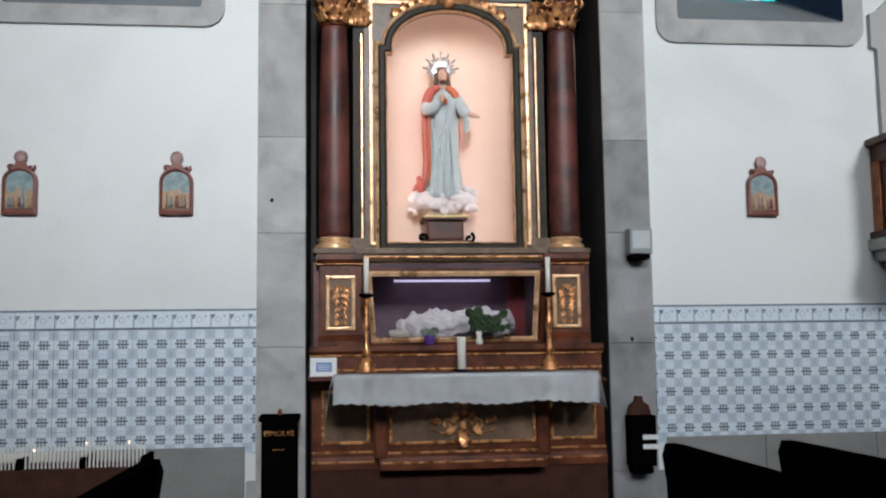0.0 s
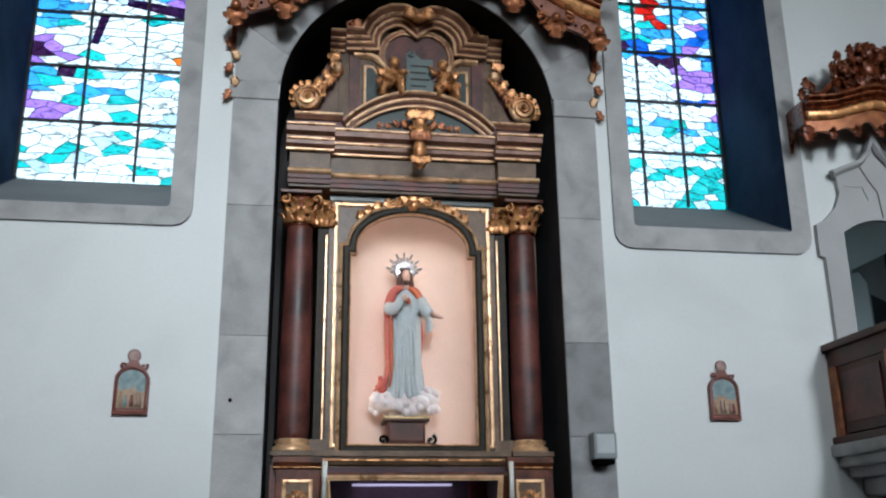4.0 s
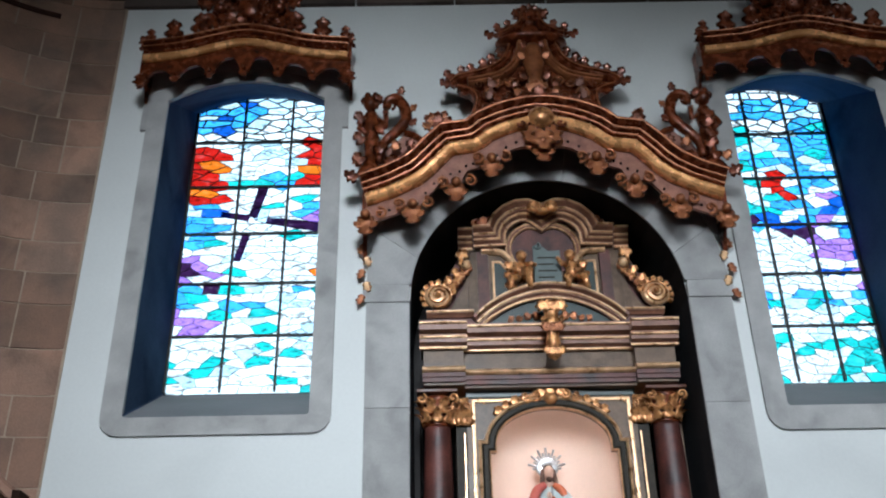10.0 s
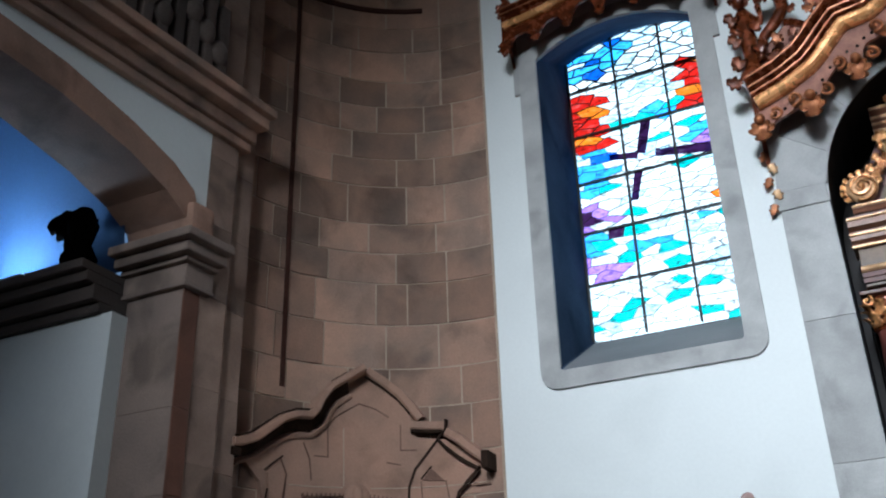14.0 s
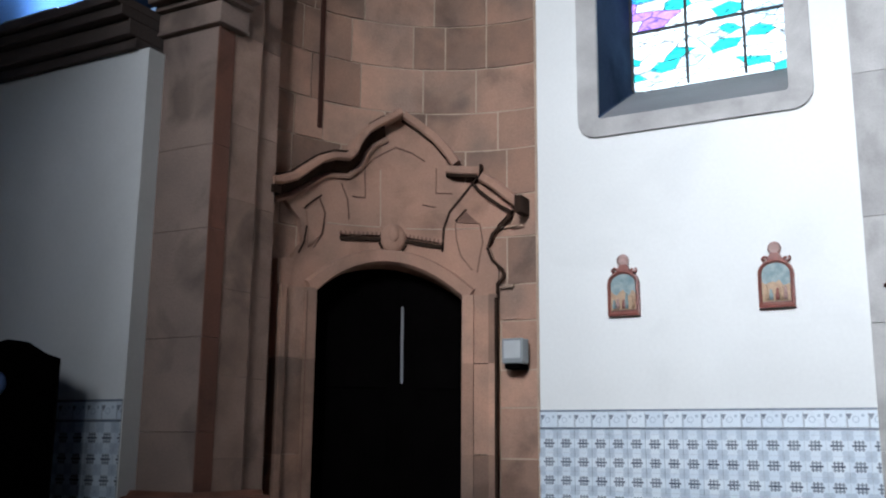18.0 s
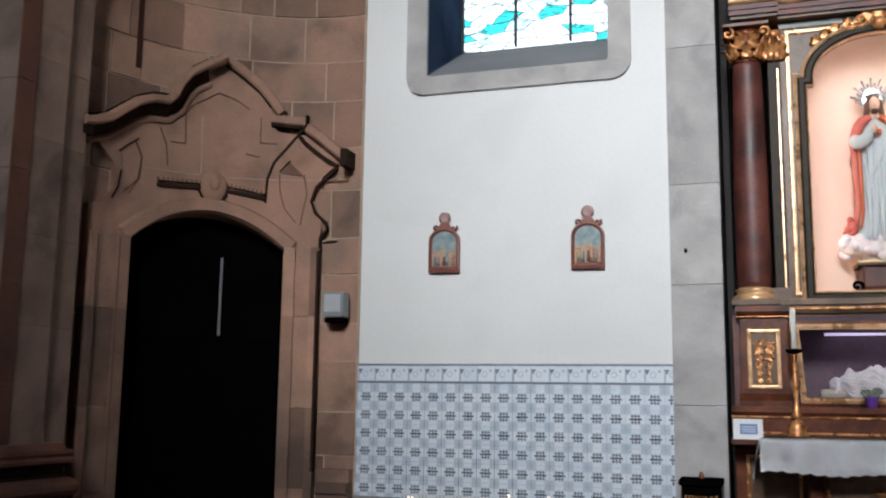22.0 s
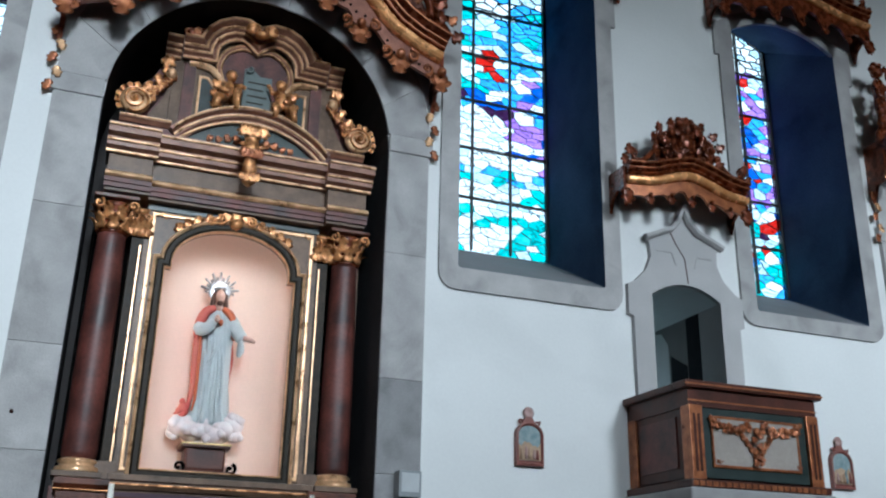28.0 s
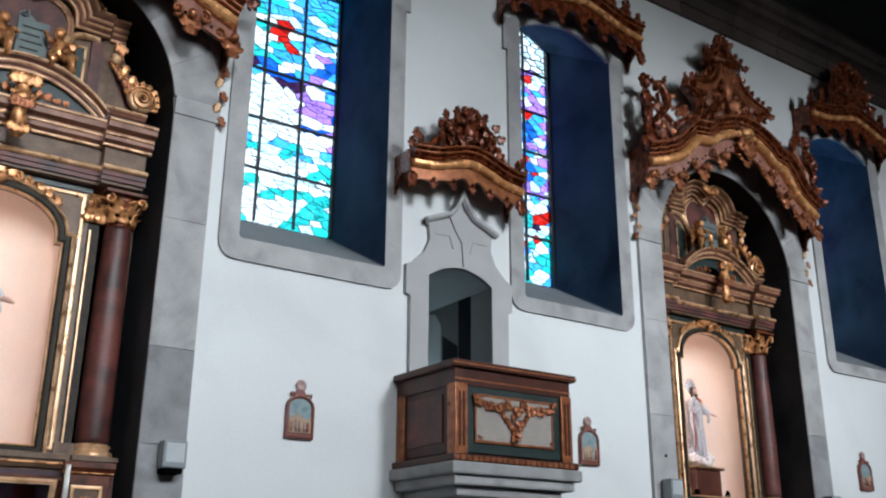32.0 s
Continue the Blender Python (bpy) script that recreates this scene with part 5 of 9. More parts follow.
        part("column_base", lathe(bmesh.new(), X(s * 0.95), 0.42, 2.20, [(0.16, 0), (0.16, 0.02), (0.155, 0.045), (0.13, 0.055), (0.128, 0.065), (0.145, 0.08), (0.14, 0.095), (0.12, 0.105)], 24), PALEGOLD, col, "gilded column base", True)
        part("column_plinth", B(s * 0.95 - 0.17, s * 0.95 + 0.17, 0.25, 0.60, 2.165, 2.205), MARBLE_TAUPE, col)
        cap = P("capital", lathe(bmesh.new(), X(s * 0.95), 0.42, 4.05, [(0.115, 0), (0.122, 0.012), (0.108, 0.025), (0.11, 0.12), (0.125, 0.22), (0.14, 0.25)], 16), CARVED, "gilded leaf capital", True)
        for row, (zz, ln, rr) in enumerate(((4.07, 0.14, 0.112), (4.15, 0.15, 0.118))):
            for k in range(8):
                a = 2 * math.pi * (k + 0.5 * row) / 8
                lb = leaf(bmesh.new(), 0, 0, 0, ln, math.pi / 2, 0.42, 0.6, 2)
                for v in lb.verts:
                    v.co = Vector((X(s * 0.95) + rr * math.sin(a), 0.42 - rr * math.cos(a), zz)) + Matrix.Rotation(a, 3, "Z") @ v.co
                part("acanthus_leaf", lb, GOLD, cap, "", True)
        for sx in (-1, 1):
            part("volute", scroll(bmesh.new(), X(s * 0.95 + sx * 0.13), 4.27, 0.29, 0.045, 1.2, 0, -sx, 0.3, 1.3), GOLD, cap, "", True)
        part("abacus", new_box(X(s * 0.95 - 0.17), X(s * 0.95 + 0.17), 0.25, 0.60, 4.315, 4.345, bevel=0.006), MARBLE_BROWN, cap)
        # half pilaster beside the column
        a, b = sorted((s * 0.70, s * 0.80))
        P("pilaster", B(a, b, 0.40, 0.9, 2.20, 4.06), MARBLE_GREEN, "dark green marbled pilaster")
        P("gilt_strip", B(*sorted((s * 0.72, s * 0.735)), 0.392, 0.40, 2.3, 4.0, 0.002), PALEGOLD)
        bm = bmesh.new()
        for k in range(3):
            leaf(bm, X(s * 0.75 + (k - 1) * 0.045), 4.06, 0.39, 0.17, math.pi / 2, 0.4, 0.45, 2)
        box(bm, X(a - 0.01), X(b + 0.01), 0.36, 0.6, 4.24, 4.30)
        for sx in (-1, 1):
            scroll(bm, X(s * 0.75 + sx * 0.05), 4.22, 0.36, 0.035, 1.2, 0, -sx, 0.3, 1.2)
        carved("pilaster_capital", bm, GOLD, al)
        # gaps beside the columns: their shade is put into black wings and left strip
        P("side_wing", B(*sorted((s * 0.80, s * 1.08)), 0.60, 0.9, 2.20, 4.35), DARKWOOD, "side wing coloured black for the shade beside the column")
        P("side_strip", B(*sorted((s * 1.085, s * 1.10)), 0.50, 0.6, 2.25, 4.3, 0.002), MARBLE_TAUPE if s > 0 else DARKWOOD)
        P("pilaster_foot", B(a - 0.04, b + 0.02, 0.36, 0.7, 2.20, 2.30), MARBLE_TAUPE)
    # niche panel with its arched opening
    nich = [(-0.525, 2.26), (0.525, 2.26), (0.525, 3.84), (0.475, 3.84), (0.475, 3.90)] + [(0.475 * math.cos(math.pi * i / 20), 3.90 + 0.31 * math.sin(math.pi * i / 20)) for i in range(1, 20)] + [(-0.475, 3.90), (-0.475, 3.84), (-0.525, 3.84)]
    loop = [(X(x), z) for x, z in nich]
    bm = pierced_wall(X(-0.71), X(0.71), 2.20, 4.42, 0.40, 0.46, [(loop, loop)])
    P("niche_panel", bm, MARBLE_TAUPE, "taupe marbled panel round the niche")
    P("niche_frame", sweep(bmesh.new(), [(x, z, 0.40) for x, z in loop], [(0.0, 0.0), (0.03, -0.004), (0.045, -0.02), (0.045, -0.05), (0.02, -0.066), (0.0, -0.07)], closed=True), MARBLE_GREEN, "dark moulded niche frame")
    P("gilt_fillet", sweep(bmesh.new(), [(x, z, 0.40) for x, z in loop], [(0.0, 0.008), (0.035, 0.004), (0.038, 0.0), (0.035, -0.004), (0.0, -0.004)], closed=True), PALEGOLD, "gilded inner edge")
    P("gilt_fillet", sweep(bmesh.new(), [(x, z, 0.40) for x, z in loop], [(0.0, -0.066), (0.034, -0.066), (0.042, -0.078), (0.034, -0.094), (0.0, -0.096)], closed=True), PALEGOLD, "pale gold outer edge")
    P("gilt_frame", rect_frame(bmesh.new(), -0.665, 0.665, 2.24, 4.295, 0.40, WIDE), PALEGOLD, "pale gold panel frame")
    for s in (-1, 1):
        bm = spray(bmesh.new(), X(s * 0.59), 4.27, 0.39, 0.07, False)
        carved("corner_ornament", bm, GOLD, al)
    crest = P("niche_crest", blob(bmesh.new(), X(0), 0.34, 4.27, 0.06, 0.05, 0.05), GOLD, "gilded crest of shells and leaves", True)
    for s in (-1, 1):
        for k in range(6):
            a = radians(38 + 9 * k)
            part("crest_leaf", leaf(bmesh.new(), X(s * 0.565 * math.cos(a)), 3.90 + 0.40 * math.sin(a), 0.385, 0.10, (a if s > 0 else math.pi - a) + s * 0.9, 0.45, 0.3, 2), GOLD, crest, "", True)
        part("crest_scroll", scroll(bmesh.new(), X(s * 0.12), 4.31, 0.36, 0.05, 1.3, 0, s, 0.25, 1.2, (X(s * 0.26), 4.27)), GOLD, crest, "", True)
        part("crest_leaf", leaf(bmesh.new(), X(s * 0.05), 4.30, 0.36, 0.13, math.pi / 2 - s * 0.5, 0.45), GOLD, crest, "", True)
        part("crest_scroll", scroll(bmesh.new(), X(s * 0.2), 4.28, 0.37, 0.035, 1.3, 0, s, 0.28, 1.2), GOLD, crest, "", True)
    part("crest_leaf", leaf(bmesh.new(), X(0), 4.3, 0.35, 0.12, math.pi / 2, 0.5), GOLD, crest, "", True)
    # the niche itself: a plastered half round
    bm = bmesh.new()
    n = 16
    rows = []
    for j in range(9):
        zz = 2.262 + (3.86 - 2.262) * j / 8
        rows.append([bm.verts.new((X(0.53 * math.cos(math.pi * i / n)), 0.45 + 0.45 * math.sin(math.pi * i / n), zz)) for i in range(n + 1)])
    for j in range(1, 7):
        e = math.pi / 2 * j / 7
        rows.append([bm.verts.new((X(0.53 * math.cos(e) * math.cos(math.pi * i / n)), 0.45 + 0.45 * math.cos(e) * math.sin(math.pi * i / n), 3.86 + 0.40 * math.sin(e))) for i in range(n + 1)])
    for a, b in zip(rows, rows[1:]):
        for i in range(n):
            bm.faces.new((a[i], a[i + 1], b[i + 1], b[i]))
    P("niche_back", bm, NICHE, "pink plastered niche", True)
    P("niche_floor", B(-0.53, 0.53, 0.40, 0.92, 2.225, 2.262, 0.0), NICHE)
    # entablature, broken forward over the columns: gilded architrave, plain frieze, deep stepped cornice
    arch_p = [(0, 0), (0.02, 0), (0.02, 0.035), (0.032, 0.04), (0.032, 0.078), (0.0, 0.08)]
    bead_p = [(0.0, 0.0), (0.045, 0.0), (0.066, 0.012), (0.07, 0.026), (0.058, 0.042), (0.03, 0.05), (0.0, 0.05)]
    corn_p = [(0, 0), (0.022, 0.0), (0.022, 0.03), (0.07, 0.045), (0.07, 0.10), (0.078, 0.105), (0.078, 0.115), (0.145, 0.13), (0.145, 0.185), (0.16, 0.19), (0.16, 0.205), (0, 0.21)]
    edge_p = [(0.0, 0.0), (0.010, 0.0), (0.017, 0.006), (0.017, 0.016), (0.008, 0.022), (0.0, 0.022)]
    P("frieze_base", B(-0.71, 0.71, 0.385, 0.46, 4.305, 4.40), MARBLE_TEAL, "blue-green band over the niche panel")
    for x0, x1, yf in ((-0.72, 0.72, 0.30), (-1.06, -0.72, 0.22), (0.72, 1.06, 0.22)):
        e = 0.03 if yf < 0.25 else -0.0
        P("architrave", mould(bmesh.new(), [(x0 - e * 0.3, 4.385, yf), (x1 + e * 0.3, 4.385, yf)], arch_p), MARBLE_RED, "red marbled architrave")
        P("gilt_bead", mould(bmesh.new(), [(x0 - e * 0.3, 4.463, yf), (x1 + e * 0.3, 4.463, yf)], bead_p), PALEGOLD, "broad pale gold bead")
        P("frieze", B(x0, x1, yf + 0.005, 0.95, 4.36, 4.70), MARBLE_TAUPE, "taupe marbled frieze")
        P("cornice", mould(bmesh.new(), [(x0 - e, 4.672, yf), (x1 + e, 4.672, yf)], corn_p), MARBLE_ROSE, "rose marbled stepped cornice")
        for z, out in ((4.850, 0.145), (4.752, 0.070), (4.672, 0.020)):
            P("gilt_fillet", mould(bmesh.new(), [(x0 - e, z, yf - out), (x1 + e, z, yf - out)], edge_p), PALEGOLD)
        P("cornice_top", B(x0 - e, x1 + e, yf - 0.13, 0.95, 4.883, 4.889, 0.0), MARBLE_TAUPE)
    # attic: a base course, a low curved pediment before it, and a shaped body
    A = lambda x: x + 0.03
    P("attic_base", B(-1.02, 1.02, 0.30, 0.9, 4.888, 5.03), MARBLE_RED, "red marbled attic base")
    for x0, x1, yf in ((-1.03, -0.62, 0.30), (0.62, 1.03, 0.30)):
        P("base_moulding", mould(bmesh.new(), [(x0, 5.0, yf), (x1, 5.0, yf)], [(0, 0), (0.02, 0), (0.035, 0.02), (0.05, 0.03), (0.05, 0.06), (0, 0.065)]), MARBLE_ROSE)
        P("gilt_fillet", mould(bmesh.new(), [(x0, 5.035, yf - 0.046), (x1, 5.035, yf - 0.046)], edge_p), PALEGOLD)
    seg = [(A(-0.62 + 1.24 * i / 20), 4.89 + 0.285 * (1 - (2 * i / 20 - 1) ** 2) ** 0.9, 0.20) for i in range(21)]
    P("pediment", mould(bmesh.new(), seg, [(0, -0.06), (0.03, -0.06), (0.04, -0.03), (0.06, -0.02), (0.06, 0.02), (0.10, 0.035), (0.10, 0.062), (0, 0.07)]), MARBLE_ROSE, "curved pediment moulding")
    for dz, dy in ((0.045, 0.098), (-0.012, 0.058), (-0.064, 0.026)):
        P("gilt_fillet", mould(bmesh.new(), [(x, z + dz, y - dy) for x, z, y in seg], edge_p), PALEGOLD)
    P("pediment_field", prism(bmesh.new(), [(X(A(-0.60)), 4.888), (X(A(0.60)), 4.888)] + [(X(x), z) for x, z, y in seg[::-1]], 0.205, 0.4), MARBLE_TEAL, "dark blue-green pediment field")
    for s in (-1, 1):
        bm = bmesh.new()
        for k in range(4):
            leaf(bm, X(A(s * (0.10 + 0.07 * k))), 4.925 + 0.012 * (k % 2), 0.195, 0.10 - 0.012 * k, math.pi / 2 - s * (0.5 + 0.25 * k), 0.4, 0.15, 2)
            scroll(bm, X(A(s * (0.13 + 0.07 * k))), 4.945 - 0.008 * k, 0.19, 0.024, 1.2, k, s, 0.26)
        P("pediment_spray", bm, ROSEGOLD, "reddish gilded leaf spray", True)
    # console that hangs over the cornice
    con = P("gilt_console", lathe(bmesh.new(), X(A(-0.01)), 0.06, 4.50, [(0.012, 0), (0.05, 0.03), (0.072, 0.07), (0.05, 0.10), (0.062, 0.15), (0.05, 0.22), (0.06, 0.30), (0.085, 0.34), (0.062, 0.37), (0.058, 0.42), (0.085, 0.48), (0.10, 0.52), (0.04, 0.53)], 14, 0.7), GOLD, "gilded console", True)
    for s in (-1, -0.33, 0.33, 1):
        part("console_leaf", leaf(bmesh.new(), X(A(-0.01 + s * 0.065)), 4.93, 0.02, 0.12, math.pi / 2 - s * 0.3, 0.5, 0.25), GOLD, con, "", True)
        part("console_leaf", leaf(bmesh.new(), X(A(-0.01 + s * 0.04)), 4.82, 0.015, 0.11, -math.pi / 2 + s * 0.35, 0.5, 0.1), ROSEGOLD, con, "", True)
        part("console_leaf", leaf(bmesh.new(), X(A(-0.01 + s * 0.04)), 4.60, 0.02, 0.09, -math.pi / 2 + s * 0.5, 0.5, 0.1), GOLD, con, "", True)
    for s in (-1, 1):
        part("console_scroll", scroll(bmesh.new(), X(A(-0.01 + s * 0.06)), 4.58, 0.05, 0.034, 1.2, 0, s, 0.3), GOLD, con, "", True)
        part("console_scroll", scroll(bmesh.new(), X(A(-0.01 + s * 0.075)), 4.86, 0.04, 0.028, 1.2, 0, s, 0.3), GOLD, con, "", True)
    body = [(-0.92, 5.03), (0.92, 5.03), (0.84, 5.14), (0.74, 5.32), (0.69, 5.52), (0.69, 5.80)] + [(0.44 * math.cos(math.pi * i / 14), 5.80 + 0.28 * math.sin(math.pi * i / 14)) for i in range(15)] + [(-0.69, 5.80), (-0.69, 5.52), (-0.74, 5.32), (-0.84, 5.14)]
    P("attic", prism(bmesh.new(), [(X(A(x)), z) for x, z in body], 0.38, 0.9), MARBLE_TAUPE, "taupe marbled attic with curved sides")
    # kidney-shaped field with its gilded swan-neck moulding
    kid = smooth_path([(-0.20, 5.48), (-0.27, 5.60), (-0.29, 5.72), (-0.24, 5.84), (-0.13, 5.91), (-0.04, 5.895), (0.0, 5.87), (0.04, 5.895), (0.13, 5.91), (0.24, 5.84), (0.29, 5.72), (0.27, 5.60), (0.20, 5.48)], 4)
    P("attic_panel", prism(bmesh.new(), [(X(A(x)), z) for x, z in kid], 0.365, 0.385), MARBLE_RED, "red marbled kidney-shaped field")
    P("panel_moulding", sweep(bmesh.new(), [(X(A(x)), z, 0.38) for x, z in kid], [(0.0, -0.005), (0.025, -0.005), (0.04, 0.012), (0.04, 0.03), (0.025, 0.05), (0.0, 0.055)]), MARBLE_ROSE)
    for u in (-0.004, 0.034):
        P("gilt_fillet", sweep(bmesh.new(), [(X(A(x)), z, 0.352) for x, z in kid], [(0.0, u), (0.012, u), (0.018, u + 0.008), (0.012, u + 0.018), (0.0, u + 0.018)]), PALEGOLD)
    for s in (-1, 1):
        swan = smooth_path([(-0.56, 5.675), (-0.44, 5.675), (-0.37, 5.655), (-0.31, 5.59), (-0.25, 5.525), (-0.20, 5.49)], 4)
        swan = [(X(A(-s * x)), z, 0.38) for x, z in swan]
        P("swan_neck", sweep(bmesh.new(), swan if s < 0 else swan[::-1], [(0.0, -0.02), (0.03, -0.02), (0.05, 0.0), (0.05, 0.022), (0.03, 0.04), (0.0, 0.04)]), PALEGOLD, "gilded swan-neck moulding")
        P("panel_field", prism(bmesh.new(), [(X(A(s * x)), z) for x, z in ((0.29, 5.08), (0.47, 5.08), (0.47, 5.59), (0.39, 5.59), (0.29, 5.46))], 0.368, 0.381), MARBLE_TEAL, "dark blue-green inset panel")
        inset = [(X(A(s * x)), z, 0.372) for x, z in ((0.29, 5.08), (0.47, 5.08), (0.47, 5.59), (0.39, 5.59), (0.29, 5.46))]
        P("gilt_frame", sweep(bmesh.new(), inset if s > 0 else inset[::-1], FILLET, closed=True), PALEGOLD)
        P("attic_pilaster", B(*sorted((A(s * 0.50), A(s * 0.60))), 0.35, 0.6, 5.03, 5.68), MARBLE_RED, "red marbled strip")
        P("attic_pilaster", B(*sorted((A(s * 0.60), A(s * 0.69))), 0.36, 0.6, 5.03, 5.70), MARBLE_TAUPE)
        # spiral volute with leaves on its back, and the leaf drop that climbs to the cornice
        vx, vz = A(s * 0.955), 5.22
        vol = P("volute", lathe(bmesh.new(), 0, 0, 0, [(0.118, 0.0), (0.122, 0.03), (0.10, 0.045), (0.02, 0.05)], 24), PALEGOLD, "gilded spiral volute", True)
        for v in vol.data.vertices:
            v.co = Vector((X(vx) + v.co.x, 0.34 - v.co.z, vz + v.co.y))
        part("spiral", scroll(bmesh.new(), X(vx), vz, 0.29, 0.115, 2.4, 0.5, s, 0.085, 1.4), GOLD, vol, "", True)
        for k in range(9):
            a = radians(-30 + 24 * k)
            part("volute_leaf", leaf(bmesh.new(), X(vx + s * 0.10 * math.cos(a)), vz + 0.10 * math.sin(a), 0.33, 0.085, a if s > 0 else math.pi - a, 0.45, 0.3, 2), GOLD, vol, "", True)
        drop = P("leaf_drop", blob(bmesh.new(), X(A(s * 0.70)), 0.31, 5.53, 0.045, 0.035, 0.05, 12), PALEGOLD, "gilded leaf drop with a round bud", True)
        for k in range(6):
            t = k / 5
            lx, lz = A(s * (0.86 - 0.16 * t)), 5.30 + 0.20 * t
            part("drop_leaf", leaf(bmesh.new(), X(lx), lz, 0.345, 0.12, math.pi / 2 + s * (0.9 - 1.5 * (k % 2)), 0.42, 0.3, 2), GOLD if k % 2 else ROSEGOLD, drop, "", True)
            part("drop_scroll", scroll(bmesh.new(), X(lx - s * 0.02), lz + 0.02, 0.335, 0.034, 1.2, k, s, 0.28), GOLD, drop, "", True)
        for k in range(3):
            part("drop_leaf", leaf(bmesh.new(), X(A(s * 0.72)), 5.60, 0.33, 0.11, math.pi / 2 + s * (0.1 - 0.5 * k), 0.42, 0.3, 2), GOLD, drop, "", True)
        P("wing_panel", prism(bmesh.new(), [(X(A(s * x)), z) for x, z in ((0.70, 5.03), (1.02, 5.03), (0.96, 5.26), (0.86, 5.46), (0.78, 5.64), (0.70, 5.70))], 0.42, 0.5), MARBLE_RED)
    # pair of gilded children beside the tablet, as plain forms
    for s, lean in ((-1, 0.05), (1, -0.02)):
        bm = bmesh.new()
        hx, hz = A(s * 0.215), 5.54
        blob(bm, X(hx), 0.19, hz, 0.046, 0.046, 0.052, 12)
        blob(bm, X(hx), 0.205, hz + 0.02, 0.052, 0.045, 0.045, 10)
        tube(bm, [(X(hx), 0.21, hz - 0.04), (X(hx + s * 0.012), 0.215, hz - 0.11), (X(hx + s * 0.02), 0.22, hz - 0.19), (X(hx + s * 0.02), 0.22, hz - 0.24)], [0.03, 0.062, 0.066, 0.04], 10)
        tube(bm, [(X(hx - s * 0.04), 0.20, hz - 0.075), (X(hx - s * 0.085), 0.15, hz - 0.10), (X(hx - s * 0.12), 0.16, hz - 0.05 - lean)], [0.028, 0.024, 0.018], 8)
        tube(bm, [(X(hx + s * 0.05), 0.20, hz - 0.075), (X(hx + s * 0.08), 0.16, hz - 0.15), (X(hx + s * 0.02), 0.12, hz - 0.18)], [0.028, 0.024, 0.018], 8)
        tube(bm, [(X(hx - s * 0.02), 0.20, hz - 0.22), (X(hx - s * 0.05), 0.10, hz - 0.23 + lean), (X(hx - s * 0.05), 0.09, hz - 0.35)], [0.045, 0.04, 0.022], 8)
        tube(bm, [(X(hx + s * 0.04), 0.20, hz - 0.22), (X(hx + s * 0.10), 0.11, hz - 0.25), (X(hx + s * 0.12), 0.10, hz - 0.37)], [0.045, 0.04, 0.022], 8)
        for k in range(3):
            leaf(bm, X(hx + s * 0.06), hz - 0.10 - 0.07 * k, 0.24, 0.13, math.pi / 2 - s * (1.0 + 0.5 * k), 0.4)
        P("gilded_figure", bm, GOLD, "gilded carved child-like figure", True)
    P("tablet", prism(bmesh.new(), [(X(A(x)), z) for x, z in ((-0.105, 5.20), (0.135, 5.20), (0.135, 5.62), (0.03, 5.615), (-0.02, 5.66), (-0.105, 5.67))], 0.235, 0.262), TABLET, "grey-green tablet with worn lettering")
    P("tablet_curl", scroll(bmesh.new(), X(A(-0.07)), 5.655, 0.225, 0.035, 1.2, 0, 1, 0.3), TABLET, "", True)
    for k in range(5):
        P("tablet_line", new_box(X(A(-0.07)), X(A(0.10 - 0.03 * (k % 2))), 0.230, 0.236, 5.28 + 0.065 * k, 5.292 + 0.065 * k), MARBLE_GREEN)
    # crowning cornice: level ends, then two lobes that meet in a dip
    top = [(-0.63, 5.79), (-0.42, 5.80), (-0.415, 5.86), (-0.38, 5.94), (-0.31, 6.01), (-0.22, 6.055), (-0.13, 6.06), (-0.06, 6.03), (0.0, 5.975), (0.06, 6.03), (0.13, 6.06), (0.22, 6.055), (0.31, 6.01), (0.38, 5.94), (0.415, 5.86), (0.42, 5.80), (0.63, 5.79)]
    top_p = [(0, -0.09), (0.03, -0.09), (0.03, -0.055), (0.06, -0.04), (0.06, -0.01), (0.085, 0.0), (0.085, 0.035), (0.12, 0.05), (0.135, 0.06), (0.135, 0.085), (0, 0.095)]
    for pts, y in ((top, 0.34), ([(-0.77, 5.775), (-0.64, 5.775)], 0.36), ([(0.64, 5.775), (0.77, 5.775)], 0.36)):
        P("top_moulding", mould(bmesh.new(), [(A(x), z, y) for x, z in pts], top_p), MARBLE_ROSE, "swept crowning cornice")
        for dz, dy in ((0.066, 0.132), (0.008, 0.082), (-0.036, 0.056), (-0.088, 0.028)):
            path = [(A(x), z, y - dy) for x, z in pts]
            P("gilt_fillet", mould(bmesh.new(), path, [(o, u + dz) for o, u in edge_p]), PALEGOLD)
    bm = bmesh.new()
    for s in (-1, 1):
        scroll(bm, X(A(s * 0.085)), 6.02, 0.16, 0.062, 1.3, math.pi / 2, s, 0.34, 1.3)
        blob(bm, X(A(s * 0.085)), 0.15, 6.02, 0.05, 0.035, 0.05, 12)
    blob(bm, X(A(0)), 0.17, 5.99, 0.07, 0.05, 0.035, 10)
    P("crown_scroll", bm, GOLD, "pair of gilded scrolls", True)
    for s in (-1, 1):
        tuft = P("leaf_tuft", blob(bmesh.new(), X(A(s * 0.50)), 0.32, 5.93, 0.05, 0.04, 0.05), CARVED, "carved leaf tuft", True)
        for k in range(6):
            part("tuft_leaf", leaf(bmesh.new(), X(A(s * (0.44 + 0.025 * k))), 5.90 + 0.012 * (k % 3), 0.3, 0.13 - 0.012 * (k % 3), math.pi / 2 + (k - 2.5) * 0.45, 0.42, 0.3, 2), ROSEGOLD if k % 2 else CARVED, tuft, "", True)
    return al


